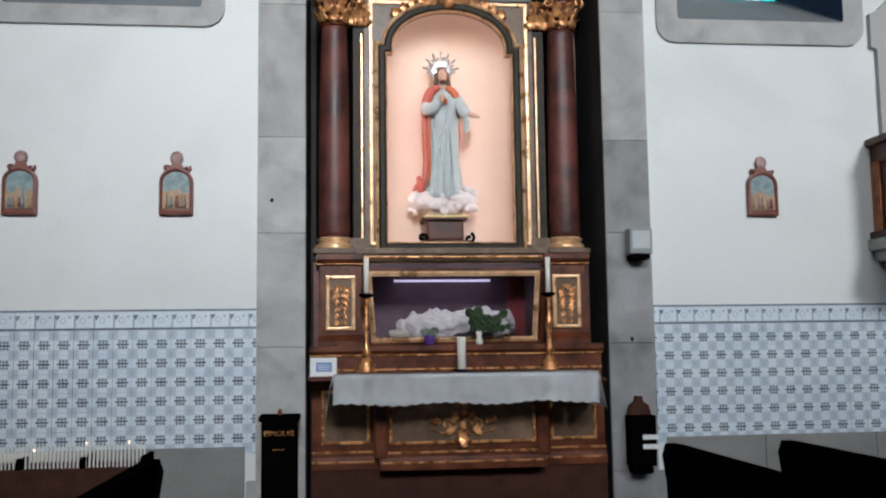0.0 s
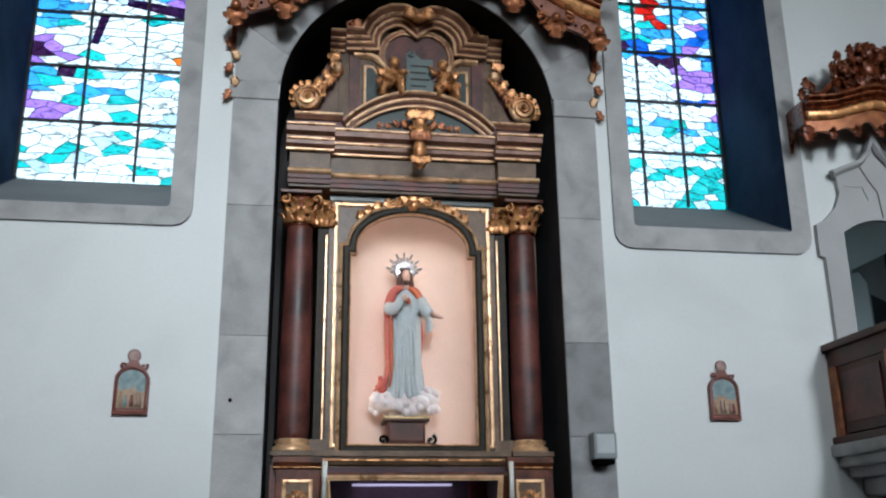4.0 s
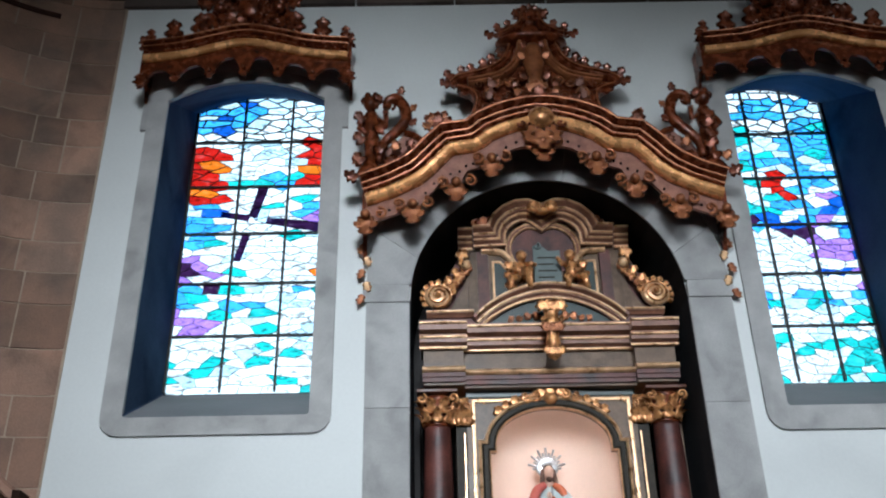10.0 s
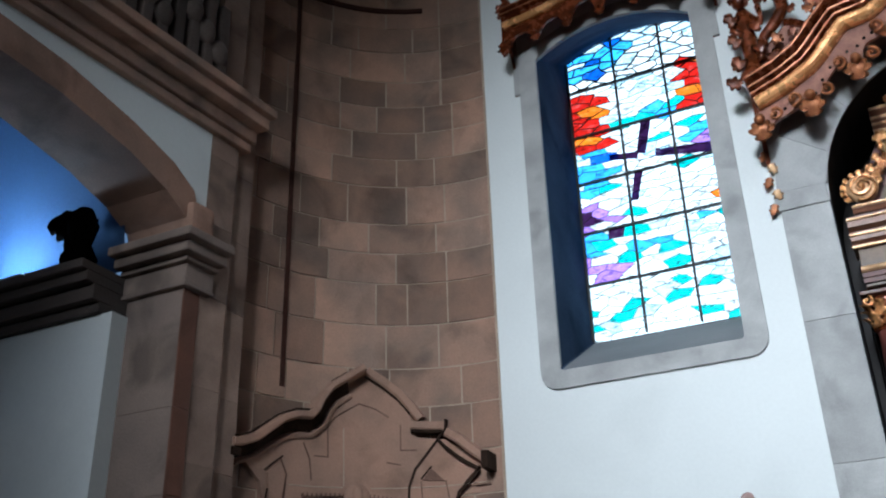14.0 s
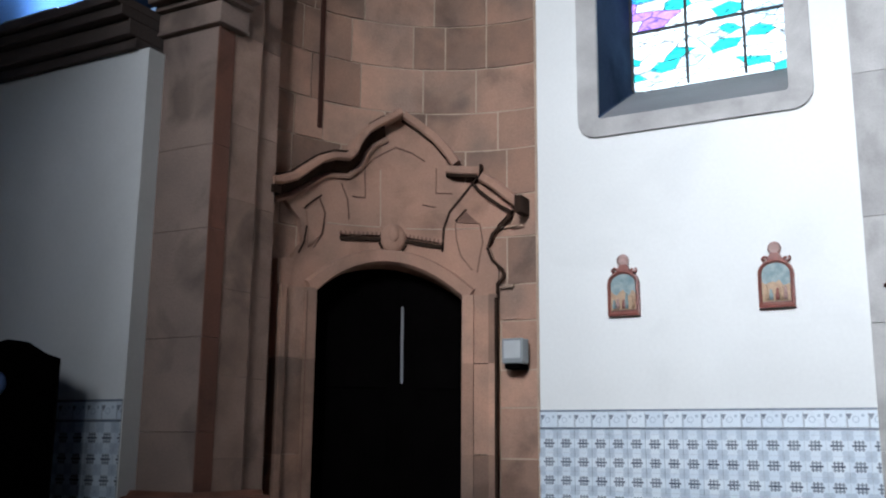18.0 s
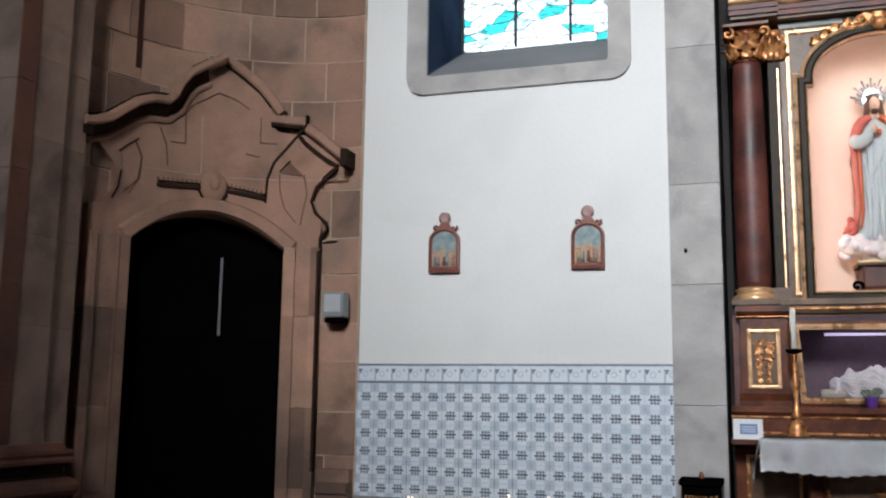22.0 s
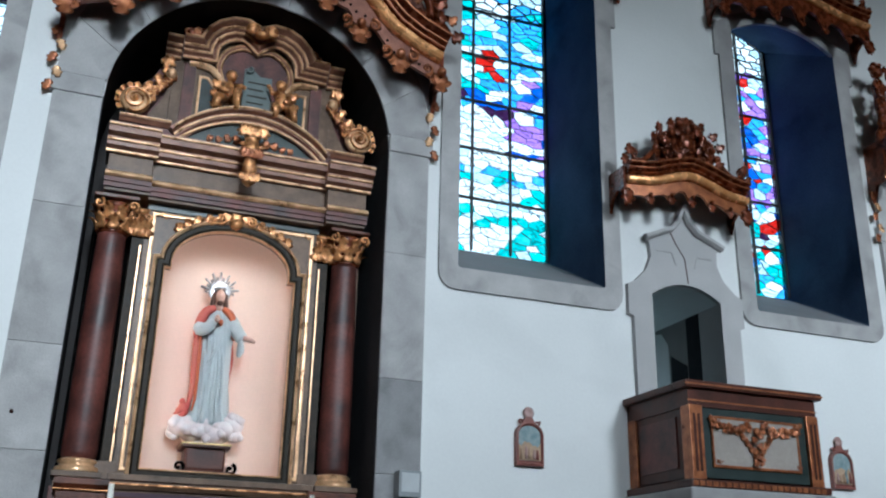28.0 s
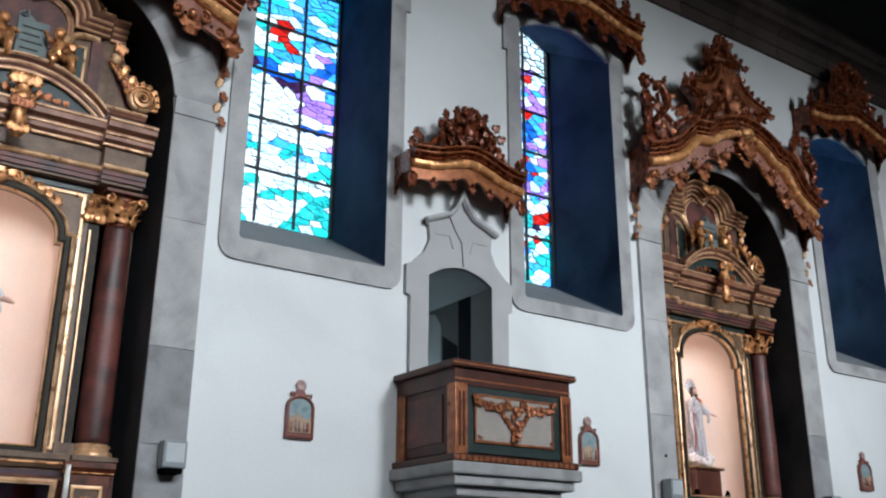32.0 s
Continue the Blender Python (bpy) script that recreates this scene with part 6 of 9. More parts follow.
altar = altarpiece()
altar_far = copy_thing(altar, pose(ALTARS[1], 0, 0))
for ax in ALTARS:
    for s in (-1, 1):
        area_lamp("niche_lamp", (ax + s * 0.49, 0.485, 3.1), (ax - s * 0.1, 0.80, 3.1), 0.02, 1.5, 2.2, (1.0, 0.86, 0.76))
    area_lamp("niche_lamp", (ax, 0.48, 4.12), (ax, 0.70, 3.2), 0.4, 0.03, 1.3, (1.0, 0.86, 0.76))
area_lamp("case_lamp", (X(-0.05), 0.66, 2.015), (X(-0.05), 0.72, 1.5), 0.8, 0.04, 1.1, (0.80, 0.72, 1.0))


def fold_cloth():
    bm = bmesh.new()
    n = 90
    top, edge, low = [], [], []
    rows = [[] for _ in range(6)]
    for i in range(n + 1):
        x = -0.96 + 1.92 * i / n
        wave = 0.012 * math.sin(x * 23) + 0.008 * math.sin(x * 41 + 1)
        drop = 0.205 + 0.010 * math.sin(x * 9) + 0.012 * abs(math.sin(x * 38))
        for k, (y, z) in enumerate(((0.02, 1.2275), (-0.30, 1.2275), (-0.465, 1.226), (-0.478, 1.20), (-0.482 - wave, 1.226 - drop * 0.6), (-0.486 - wave * 1.5, 1.226 - drop))):
            rows[k].append(bm.verts.new((X(x), y, z)))
    for a, b in zip(rows, rows[1:]):
        for i in range(n):
            bm.faces.new((a[i], a[i + 1], b[i + 1], b[i]))
    for s, end in ((-1, 0), (1, n)):
        prev = [r[end] for r in rows[:4]]
        for k in range(1, 4):
            cur = [bm.verts.new((X(s * (0.966 + 0.012 * k + 0.006 * (j % 2))), v.co.y - 0.01 * k * (j > 1), 1.226 - 0.085 * k - 0.03 * (j == 3))) for j, v in enumerate(rows[:4] and [r[end] for r in rows[:4]])]
            for j in range(3):
                bm.faces.new((prev[j], prev[j + 1], cur[j + 1], cur[j]))
            prev = cur
    bmesh.ops.solidify(bm, geom=bm.faces[:], thickness=0.003)
    cloth = tagged(finish("altar_cloth", bm, LINEN, None, "", True), "white linen altar cloth with a scalloped lace edge", "tablecloth")
    return cloth


fold_cloth()

# ---- carved and gilded pelmets ----
def leaf_part(parent, material, x, z, y, length, angle, width=0.35, curl=0.3, lobes=3, name="carved_leaf"):
    return part(name, leaf(bmesh.new(), x, z, y, length, angle, width, curl, lobes), material, parent, "", True)


def scroll_part(parent, material, *a, name="carved_scroll", **k):
    return part(name, scroll(bmesh.new(), *a, **k), material, parent, "", True)


def valance(path, pendants, y_of, lift, thick=0.03):
    """The pierced apron below the moulding: from the path down to arches between pendants (x, z)."""
    def top(x):
        for a, b in zip(path, path[1:]):
            if a[0] <= x <= b[0]:
                return a[1] + (b[1] - a[1]) * (x - a[0]) / max(1e-6, b[0] - a[0])
        return path[0][1] if x < path[0][0] else path[-1][1]
    low = []
    for (x0, z0), (x1, z1) in zip(pendants, pendants[1:]):
        w = x1 - x0
        for k in range(9):
            u = k / 8
            x = x0 + w * (0.10 + 0.80 * u)
            rim = min(top(x) - lift, max(z0, z1) + 0.30)
            base = z0 + (z1 - z0) * u
            low.append((x, base + 0.05 + (rim - base - 0.05) * (1 - abs(2 * u - 1) ** 3)))
    bm = bmesh.new()
    pts = [(path[0][0], pendants[0][1])] + low + [(path[-1][0], pendants[-1][1])]
    cols = []
    for x, z in pts:
        zt, y = top(x), y_of(x)
        cols.append([bm.verts.new((x, y, zt)), bm.verts.new((x, y, z)), bm.verts.new((x, y + thick, z)), bm.verts.new((x, y + thick, zt))])
    for a, b in zip(cols, cols[1:]):
        for k in range(4):
            bm.faces.new((a[k], a[(k + 1) % 4], b[(k + 1) % 4], b[k]))
    bm.faces.new(cols[0]), bm.faces.new(cols[-1])
    return bm


def pendant(parent, x, z, y, size, material, gilt):
    bm = bmesh.new()
    for a in (-0.75, 0, 0.75):
        leaf(bm, x, z + size * 0.55, y, size * (0.62 if a else 0.85), -math.pi / 2 + a, 0.38, 0.15, 2)
    blob(bm, x, y - size * 0.18, z + size * 0.62, size * 0.17)
    part("pendant_leaf", bm, material, parent, "", True)


def pelmet(name, cx, half, z, depth, rise, pend_z, n_pend, crest_top, label, group, mats, fins=True, seed=1):
    wood, gilt, apron = mats
    rnd = random.Random(seed)
    th = thing(name, (cx, 0, z), label, "pelmet", group)
    Y = lambda x: -depth * (0.86 + 0.14 * math.cos(math.pi / 2 * min(1, abs(x - cx) / half)))
    path = smooth_path([(cx - half, z), (cx - 0.6 * half, z + 0.15 * rise), (cx - 0.3 * half, z + 0.62 * rise), (cx, z + rise), (cx + 0.3 * half, z + 0.62 * rise), (cx + 0.6 * half, z + 0.15 * rise), (cx + half, z)], 4)
    p3 = [(x, zz, Y(x)) for x, zz in path]
    part("moulding", sweep(bmesh.new(), p3, [(-0.03, -0.03), (0.0, -0.03), (0.0, 0.0), (0.012, 0.01), (0.012, 0.066), (0.04, 0.074), (0.05, 0.086), (0.04, 0.098), (0.022, 0.102), (0.065, 0.116), (0.078, 0.130), (0.065, 0.142), (0.05, 0.146), (0.095, 0.158), (0.105, 0.172), (0.095, 0.186), (-0.03, 0.195)]), wood, th, "dark red-brown ridged moulding")
    for out, up in ((0.072, 0.124), (0.100, 0.166)):
        part("gilt_edge", sweep(bmesh.new(), [(x, zz, y - out) for x, zz, y in p3], [(0.0, up), (0.006, up), (0.008, up + 0.007), (0.0, up + 0.010)]), ROSEGOLD, th)
    part("gilt_bead", sweep(bmesh.new(), p3, [(0.0, -0.02), (0.030, -0.02), (0.052, -0.008), (0.062, 0.010), (0.064, 0.030), (0.054, 0.048), (0.034, 0.060), (0.0, 0.062)]), gilt, th, "broad burnished gold bead")
    part("board", sweep(bmesh.new(), [(x, zz, -0.02) for x, zz in path], [(0.0, 0.12), (depth * 0.85, 0.12), (depth * 0.85, 0.16), (0.0, 0.16)]), wood, th)
    pend = []
    for i in range(n_pend + 1):
        x = cx - half + 2 * half * i / n_pend
        u = (x - cx) / half
        pend.append((x, pend_z + 0.6 * rise * (1 - u * u)))
    part("apron", valance(path, pend, Y, 0.12), apron, th, "pierced and scalloped apron")
    for x, zz in pend[1:-1]:
        pendant(th, x, zz - 0.01, Y(x) - 0.005, 0.13, wood, gilt)
    for s in (-1, 1):
        xe = cx + s * half
        bm = prism_x([(Y(xe), z - 0.02), (Y(xe), z + 0.16), (0.0, z + 0.16), (0.0, pend_z + 0.16), (-0.03, pend_z), (-0.08, pend_z + 0.12), (-0.5 * depth, pend_z + 0.18), (-0.75 * depth, pend_z + 0.14), (Y(xe), pend_z - 0.02)], *sorted((xe, xe + s * 0.03)))
        part("side_return", bm, wood, th)
        leaf_part(th, wood, xe, pend_z + 0.15, Y(xe), 0.2, -math.pi / 2, 0.4, 0.1)
        leaf_part(th, wood, xe, z + 0.17, Y(xe) - 0.02, 0.13, math.pi / 2 - s * 0.4, 0.4)
        if fins:
            for f, hh in ((0.97, 0.26), (0.74, 0.36), (0.47, 0.38)):
                xf = cx + s * half * f
                zf = z + rise * (0.05 if f > 0.6 else 0.35) + 0.15
                bm = prism(bmesh.new(), [(xf + hh * a, zf + hh * b) for a, b in ((-0.36, 0), (0.36, 0), (0.20, 0.12), (0.13, 0.34), (0.17, 0.46), (0.05, 0.52), (0.0, 0.70), (-0.05, 0.52), (-0.17, 0.46), (-0.13, 0.34), (-0.20, 0.12))], Y(xf) - 0.02, Y(xf) + 0.03)
                part("finial", bm, wood, th)
                leaf_part(th, wood, xf, zf + 0.10, Y(xf) - 0.01, hh - 0.12, math.pi / 2, 0.4, 0.2, 2)
                scroll_part(th, wood, xf - s * 0.10, zf + 0.05, Y(xf), 0.05, 1.2, 0, s, 0.25)
    # crest
    zb, ct, sc = z + rise + 0.14, crest_top, (crest_top - z - rise - 0.14)
    yc = Y(cx) + 0.04
    w = sc * (0.42 if fins else 0.60)
    part("crest_board", prism(bmesh.new(), [(cx - w * 0.9, zb), (cx + w * 0.9, zb), (cx + w * 1.05, zb + 0.3 * sc), (cx + w, zb + 0.52 * sc), (cx + 0.55 * w, zb + 0.66 * sc), (cx + 0.25 * w, zb + 0.86 * sc), (cx - 0.25 * w, zb + 0.86 * sc), (cx - 0.55 * w, zb + 0.66 * sc), (cx - w, zb + 0.52 * sc), (cx - w * 1.05, zb + 0.3 * sc)], yc, yc + 0.05), wood, th)
    bm = blob(bmesh.new(), cx, yc, zb + 0.45 * sc, 0.17 * sc, 0.08, 0.22 * sc, 12)
    part("cartouche", bm, wood, th, "carved oval boss", True)
    for s in (-1, 1):
        scroll_part(th, wood, cx + s * 0.55 * w, zb + 0.18 * sc, yc - 0.02, 0.15 * sc, 1.6, 0.4, s, 0.2, tail=(cx + s * w * 1.35, zb + 0.02))
        scroll_part(th, wood, cx + s * 0.72 * w, zb + 0.48 * sc, yc - 0.02, 0.12 * sc, 1.4, 2.0, -s, 0.2, tail=(cx + s * 0.3 * w, zb + 0.8 * sc))
        for k, (fx, fz, an, ln) in enumerate(((1.0, 0.42, 0.35, 0.26), (0.85, 0.60, 0.9, 0.24), (0.45, 0.70, 1.2, 0.26), (0.35, 0.25, 1.0, 0.22), (0.95, 0.15, -0.1, 0.24), (0.3, 0.55, 1.9, 0.2))):
            a = an if s > 0 else math.pi - an
            leaf_part(th, wood, cx + s * fx * w, zb + fz * sc, yc - 0.03, 0.8 * ln * sc, a + rnd.uniform(-0.15, 0.15), 0.5, 0.45)
    if not fins:
        # low scrolled wings that run out along the moulding
        for s in (-1, 1):
            pts = smooth_path([(cx + s * 0.52 * half, zb + 0.24 * sc), (cx + s * 0.66 * half, zb + 0.04 * sc), (cx + s * 0.80 * half, zb - 0.06 * sc), (cx + s * 0.92 * half, zb + 0.0 * sc)], 4)
            part("wing_scroll", tube(bmesh.new(), [(x, yc - 0.02, zz) for x, zz in pts], 0.026, 7), wood, th, "", True)
            scroll_part(th, wood, cx + s * 0.90 * half, zb + 0.05 * sc, yc - 0.02, 0.05, 1.3, 0.5, -s, 0.26)
            leaf_part(th, wood, cx + s * 0.94 * half, zb + 0.02 * sc, yc - 0.02, 0.13, math.pi / 2 - s * 0.3, 0.4, 0.3)
    leaf_part(th, wood, cx, zb + 0.72 * sc, yc - 0.02, 0.26 * sc, math.pi / 2, 0.55, 0.3)
    for s in (-1, 1):
        leaf_part(th, wood, cx, zb + 0.66 * sc, yc - 0.03, 0.22 * sc, math.pi / 2 - s * 0.55, 0.4, 0.3)
        for k in range(7):
            t = k / 6
            kx, kz = w * (1.0 - 0.85 * t) + 0.03 * (-1) ** k * sc, zb + sc * (0.25 + 0.62 * t)
            part("carved_knot", blob(bmesh.new(), cx + s * kx, yc - 0.03 - 0.03 * (k % 2), kz, 0.075 * sc, 0.06 * sc, 0.065 * sc, 9), wood, th, "", True)
        for k in range(12):
            fx, fz = rnd.uniform(0.1, 1.05), rnd.uniform(0.08, 0.66)
            if k % 3:
                leaf_part(th, wood, cx + s * fx * w, zb + fz * sc, yc - 0.05, rnd.uniform(0.12, 0.2) * sc, rnd.uniform(0, 3.1), 0.45, 0.5)
            else:
                scroll_part(th, wood, cx + s * fx * w, zb + fz * sc, yc - 0.04, 0.075 * sc, 1.4, rnd.uniform(0, 6), s, 0.26)
    return th


for k, (cx, half, g0, g1) in enumerate(WINDOWS):
    pelmet("window_pelmet", cx + 0.02, 0.95, 7.42, 0.32, 0.14, 7.12, 6, 8.56, "carved dark wooden pelmet with gold bead over a window", "window pelmets", (CARVED, BEAD, CARVED), seed=20 + k)
pelmet("pulpit_canopy", 5.0, 0.65, 5.00, 0.34, 0.12, 4.78, 6, 5.80, "carved and gilded wooden canopy above the pulpit door", "pulpit canopy", (CARVED, BEAD, ROSEGOLD), fins=False, seed=33)


def altar_hood(cx):
    th = thing("altar_hood", (cx, 0, 5.6), "large carved and gilded rococo hood over the altar arch", "altar hood", "altar hoods")
    Y = lambda x: -(0.26 + 0.16 * math.cos(math.pi / 2 * min(1, abs(x - cx) / 1.55)))
    half = [(0.0, 6.53), (0.10, 6.525), (0.22, 6.50), (0.34, 6.46), (0.45, 6.41), (0.53, 6.34), (0.59, 6.305), (0.79, 6.29), (0.88, 6.20), (0.98, 6.09), (1.08, 6.01), (1.28, 5.92), (1.53, 5.85)]
    path = [(cx - a, b) for a, b in half[::-1]] + [(cx + a, b) for a, b in half[1:]]
    p3 = [(x, z, Y(x)) for x, z in path]
    part("moulding", sweep(bmesh.new(), p3, [(-0.05, -0.04), (0.0, -0.04), (0.02, 0.02), (0.015, 0.075), (0.05, 0.085), (0.062, 0.10), (0.05, 0.118), (0.03, 0.122), (0.07, 0.135), (0.085, 0.15), (0.07, 0.166), (0.05, 0.17), (0.10, 0.185), (0.13, 0.20), (0.13, 0.225), (0.10, 0.235), (-0.05, 0.25)]), CARVED, th, "sweeping red-brown moulding")
    part("gilt_bead", sweep(bmesh.new(), p3, [(0.0, -0.045), (0.04, -0.045), (0.068, -0.03), (0.082, -0.005), (0.084, 0.025), (0.07, 0.05), (0.045, 0.066), (0.0, 0.07)]), BEAD, th, "broad burnished gold bead")
    for out, up in ((0.126, 0.203), (0.082, 0.143), (0.058, 0.094)):
        part("gilt_edge", sweep(bmesh.new(), [(x, z, y - out) for x, z, y in p3], [(0.0, up), (0.007, up), (0.009, up + 0.009), (0.0, up + 0.012)]), ROSEGOLD, th)
    part("board", sweep(bmesh.new(), [(x, z, -0.02) for x, z in path], [(0.0, 0.16), (0.26, 0.16), (0.26, 0.20), (0.0, 0.20)]), CARVED, th)
    hp = [(0.0, 6.20), (0.45, 6.06), (0.76, 5.84), (1.13, 5.66), (1.53, 5.60)]
    pend = [(cx - a, b) for a, b in hp[::-1]] + [(cx + a, b) for a, b in hp[1:]]
    part("apron", valance(path, pend, lambda x: Y(x) + 0.01, 0.21, 0.035), ROSEWOOD, th, "rose painted pierced apron")
    for x, z in pend:
        pendant(th, x, z - 0.06, Y(x) - 0.01, 0.26, ROSEGOLD, GOLD)
        for s in (-1, 1):
            if abs(x + s * 0.12 - cx) < 1.5:
                scroll_part(th, ROSEGOLD, x + s * 0.12, z + 0.13, Y(x) - 0.01, 0.06, 1.3, 0, s, 0.24)
    # small dark studs round each arch of the apron
    for (x0, z0), (x1, z1) in zip(pend, pend[1:]):
        for u in (0.12, 0.3, 0.5, 0.7, 0.88):
            x = x0 + (x1 - x0) * u
            for (xa, za, _), (xb, zb, _) in zip(p3, p3[1:]):
                if xa <= x <= xb:
                    z = za + (zb - za) * (x - xa) / max(1e-6, xb - xa)
            part("stud", blob(bmesh.new(), x, Y(x) + 0.004, z - 0.155 - 0.11 * (2 * abs(u - 0.5)) ** 2, 0.013, 0.012, 0.013, 6), DARKWOOD, th)
    for s in (-1, 1):
        xe = cx + s * 1.53
        part("side_return", prism_x([(Y(xe), 5.80), (Y(xe), 6.08), (0.0, 6.08), (0.0, 5.55), (-0.04, 5.42), (-0.12, 5.6), (Y(xe), 5.62)], *sorted((xe, xe + s * 0.035))), CARVED, th)
        # terminal figure as a plain carved form
        bm = bmesh.new()
        lathe(bm, cx + s * 1.50, -0.27, 6.08, [(0.10, 0), (0.12, 0.06), (0.065, 0.15), (0.055, 0.28), (0.08, 0.40), (0.065, 0.50), (0.09, 0.62), (0.055, 0.70), (0.03, 0.74)], 12, 0.8)
        blob(bm, cx + s * 1.51, -0.28, 6.89, 0.065, 0.065, 0.08, 12)
        tube(bm, [(cx + s * 1.44, -0.30, 6.70), (cx + s * 1.36, -0.34, 6.62), (cx + s * 1.37, -0.33, 6.76)], 0.028)
        tube(bm, [(cx + s * 1.56, -0.29, 6.70), (cx + s * 1.60, -0.34, 6.57), (cx + s * 1.53, -0.36, 6.50)], 0.028)
        for k in range(5):
            leaf(bm, cx + s * (1.50 + 0.05 * (-1) ** k), 6.20 + 0.11 * k, -0.33, 0.15, math.pi / 2 + 0.8 * (-1) ** k, 0.45, 0.4, 2)
        for k in range(6):
            blob(bm, cx + s * 1.50 + 0.07 * math.cos(k * 1.05), -0.28, 6.92 + 0.06 * math.sin(k * 1.05), 0.035, 0.045, 0.035, 7)
        part("carved_terminal", bm, CARVED, th, "carved upright terminal figure", True)
        # tall S scroll beside it
        pts = smooth_path([(cx + s * 1.42, 6.24), (cx + s * 1.39, 6.42), (cx + s * 1.27, 6.56), (cx + s * 1.19, 6.68), (cx + s * 1.20, 6.82), (cx + s * 1.27, 6.92), (cx + s * 1.35, 6.90), (cx + s * 1.36, 6.82)], 4)
        part("s_scroll", tube(bmesh.new(), [(x, -0.30, z) for x, z in pts], [0.035 + 0.02 * math.sin(math.pi * i / (len(pts) - 1)) for i in range(len(pts))], 8), CARVED, th, "", True)
        scroll_part(th, CARVED, cx + s * 1.33, 6.85, -0.30, 0.05, 1.2, 0, s, 0.26)
        for k, (dx, z, an, ln) in enumerate(((1.36, 6.18, 2.2, 0.14), (1.16, 6.62, 2.6, 0.10), (1.16, 6.78, 2.7, 0.10), (1.24, 6.95, 1.8, 0.10), (1.40, 6.90, 0.5, 0.10), (1.26, 6.34, 1.2, 0.12), (1.16, 6.38, 1.9, 0.10), (1.60, 6.05, 0.4, 0.16), (1.58, 6.20, 0.8, 0.12))):
            leaf_part(th, (CARVED, CARVED, ROSEGOLD)[k % 3], cx + s * dx, z, -0.32, ln, an if s > 0 else math.pi - an, 0.42, 0.35)
        part("web", prism(bmesh.new(), [(cx + s * a, b) for a, b in ((0.58, 6.48), (0.79, 6.44), (1.11, 6.15), (1.50, 6.06), (1.56, 6.12), (1.44, 6.26), (1.36, 6.42), (1.20, 6.56), (1.12, 6.54), (1.03, 6.48), (0.93, 6.56), (0.80, 6.63), (0.62, 6.70))], -0.24, -0.18), ROSEWOOD, th, "rose painted web between the scrolls")
        rim = smooth_path([(1.20, 6.58), (1.12, 6.55), (1.03, 6.49), (0.94, 6.56), (0.82, 6.63), (0.64, 6.69)], 3)
        pts = [(cx + s * x, z, -0.22) for x, z in rim]
        part("web_roll", sweep(bmesh.new(), pts if s < 0 else pts[::-1], [(0.0, -0.03), (0.05, -0.03), (0.07, -0.01), (0.06, 0.015), (0.0, 0.02)]), CARVED, th)
        for k in range(7):
            a = math.pi / 2 + (k - 3) * 0.42
            leaf_part(th, CARVED if k % 2 else ROSEGOLD, cx + s * (0.90 + 0.02 * (k - 3)), 6.62 + 0.02 * (k % 3), -0.26, 0.17 - 0.02 * abs(k - 3), a, 0.42, 0.4)
        scroll_part(th, ROSEGOLD, cx + s * 1.02, 6.27, -0.28, 0.08, 1.4, 0.5, s, 0.22)
        scroll_part(th, ROSEGOLD, cx + s * 1.25, 6.17, -0.28, 0.06, 1.4, 0.5, -s, 0.24)
        # leaf drop on the wall beside the arch
        for k in range(5):
            z = 5.55 - 0.12 * k
            leaf_part(th, PALEGOLD if k % 2 else ROSEGOLD, cx + s * (1.56 - 0.02 * (k % 2)), z, -0.05, 0.13, -math.pi / 2 + s * (0.35 - 0.7 * (k % 2)), 0.3, 0.15, name="drop_leaf")
    # centre crest: a shaped board, rolled edges, a small roof and a finial
    out = [(0.60, 6.66), (0.54, 6.80), (0.53, 6.95), (0.60, 7.03), (0.70, 7.08), (0.72, 7.15), (0.60, 7.22), (0.46, 7.26), (0.32, 7.34), (0.23, 7.45), (0.20, 7.58), (0.26, 7.68), (0.12, 7.78), (0.07, 7.86), (0.06, 7.96)]
    part("crest_board", prism(bmesh.new(), [(cx + a, b) for a, b in out] + [(cx - a, b) for a, b in out[::-1]], -0.22, -0.12), CARVED, th, "carved board behind the crest")
    roll = [(0.0, -0.035), (0.05, -0.035), (0.075, -0.015), (0.075, 0.0), (0.095, 0.01), (0.095, 0.03), (0.06, 0.045), (0.0, 0.045)]
    for s in (-1, 1):
        side = smooth_path([(0.70, 6.62), (0.60, 6.68), (0.545, 6.80), (0.53, 6.94), (0.59, 7.03), (0.71, 7.075)], 3)
        roof = smooth_path([(0.77, 7.10), (0.71, 7.16), (0.58, 7.20), (0.46, 7.235), (0.34, 7.30), (0.245, 7.41), (0.20, 7.54)], 3)
        upper = smooth_path([(0.31, 7.68), (0.22, 7.72), (0.12, 7.79), (0.075, 7.88), (0.06, 7.96)], 3)
        inner = smooth_path([(0.62, 7.12), (0.46, 7.15), (0.31, 7.20), (0.19, 7.31), (0.12, 7.46), (0.10, 7.58)], 3)
        for name, line, y, m in (("side_roll", side, -0.22, CARVED), ("roof_roll", roof, -0.22, CARVED), ("roof_roll", upper, -0.20, CARVED), ("inner_rib", inner, -0.22, ROSEGOLD)):
            pts = [(cx + s * x, z, y) for x, z in line]
            part(name, sweep(bmesh.new(), pts if s < 0 else pts[::-1], roll), m, th)
            if name != "inner_rib":
                part("gilt_edge", sweep(bmesh.new(), [(x, z, y2 - 0.088) for x, z, y2 in (pts if s < 0 else pts[::-1])], [(0.0, 0.010), (0.009, 0.010), (0.010, 0.019), (0.0, 0.022)]), ROSEGOLD, th)
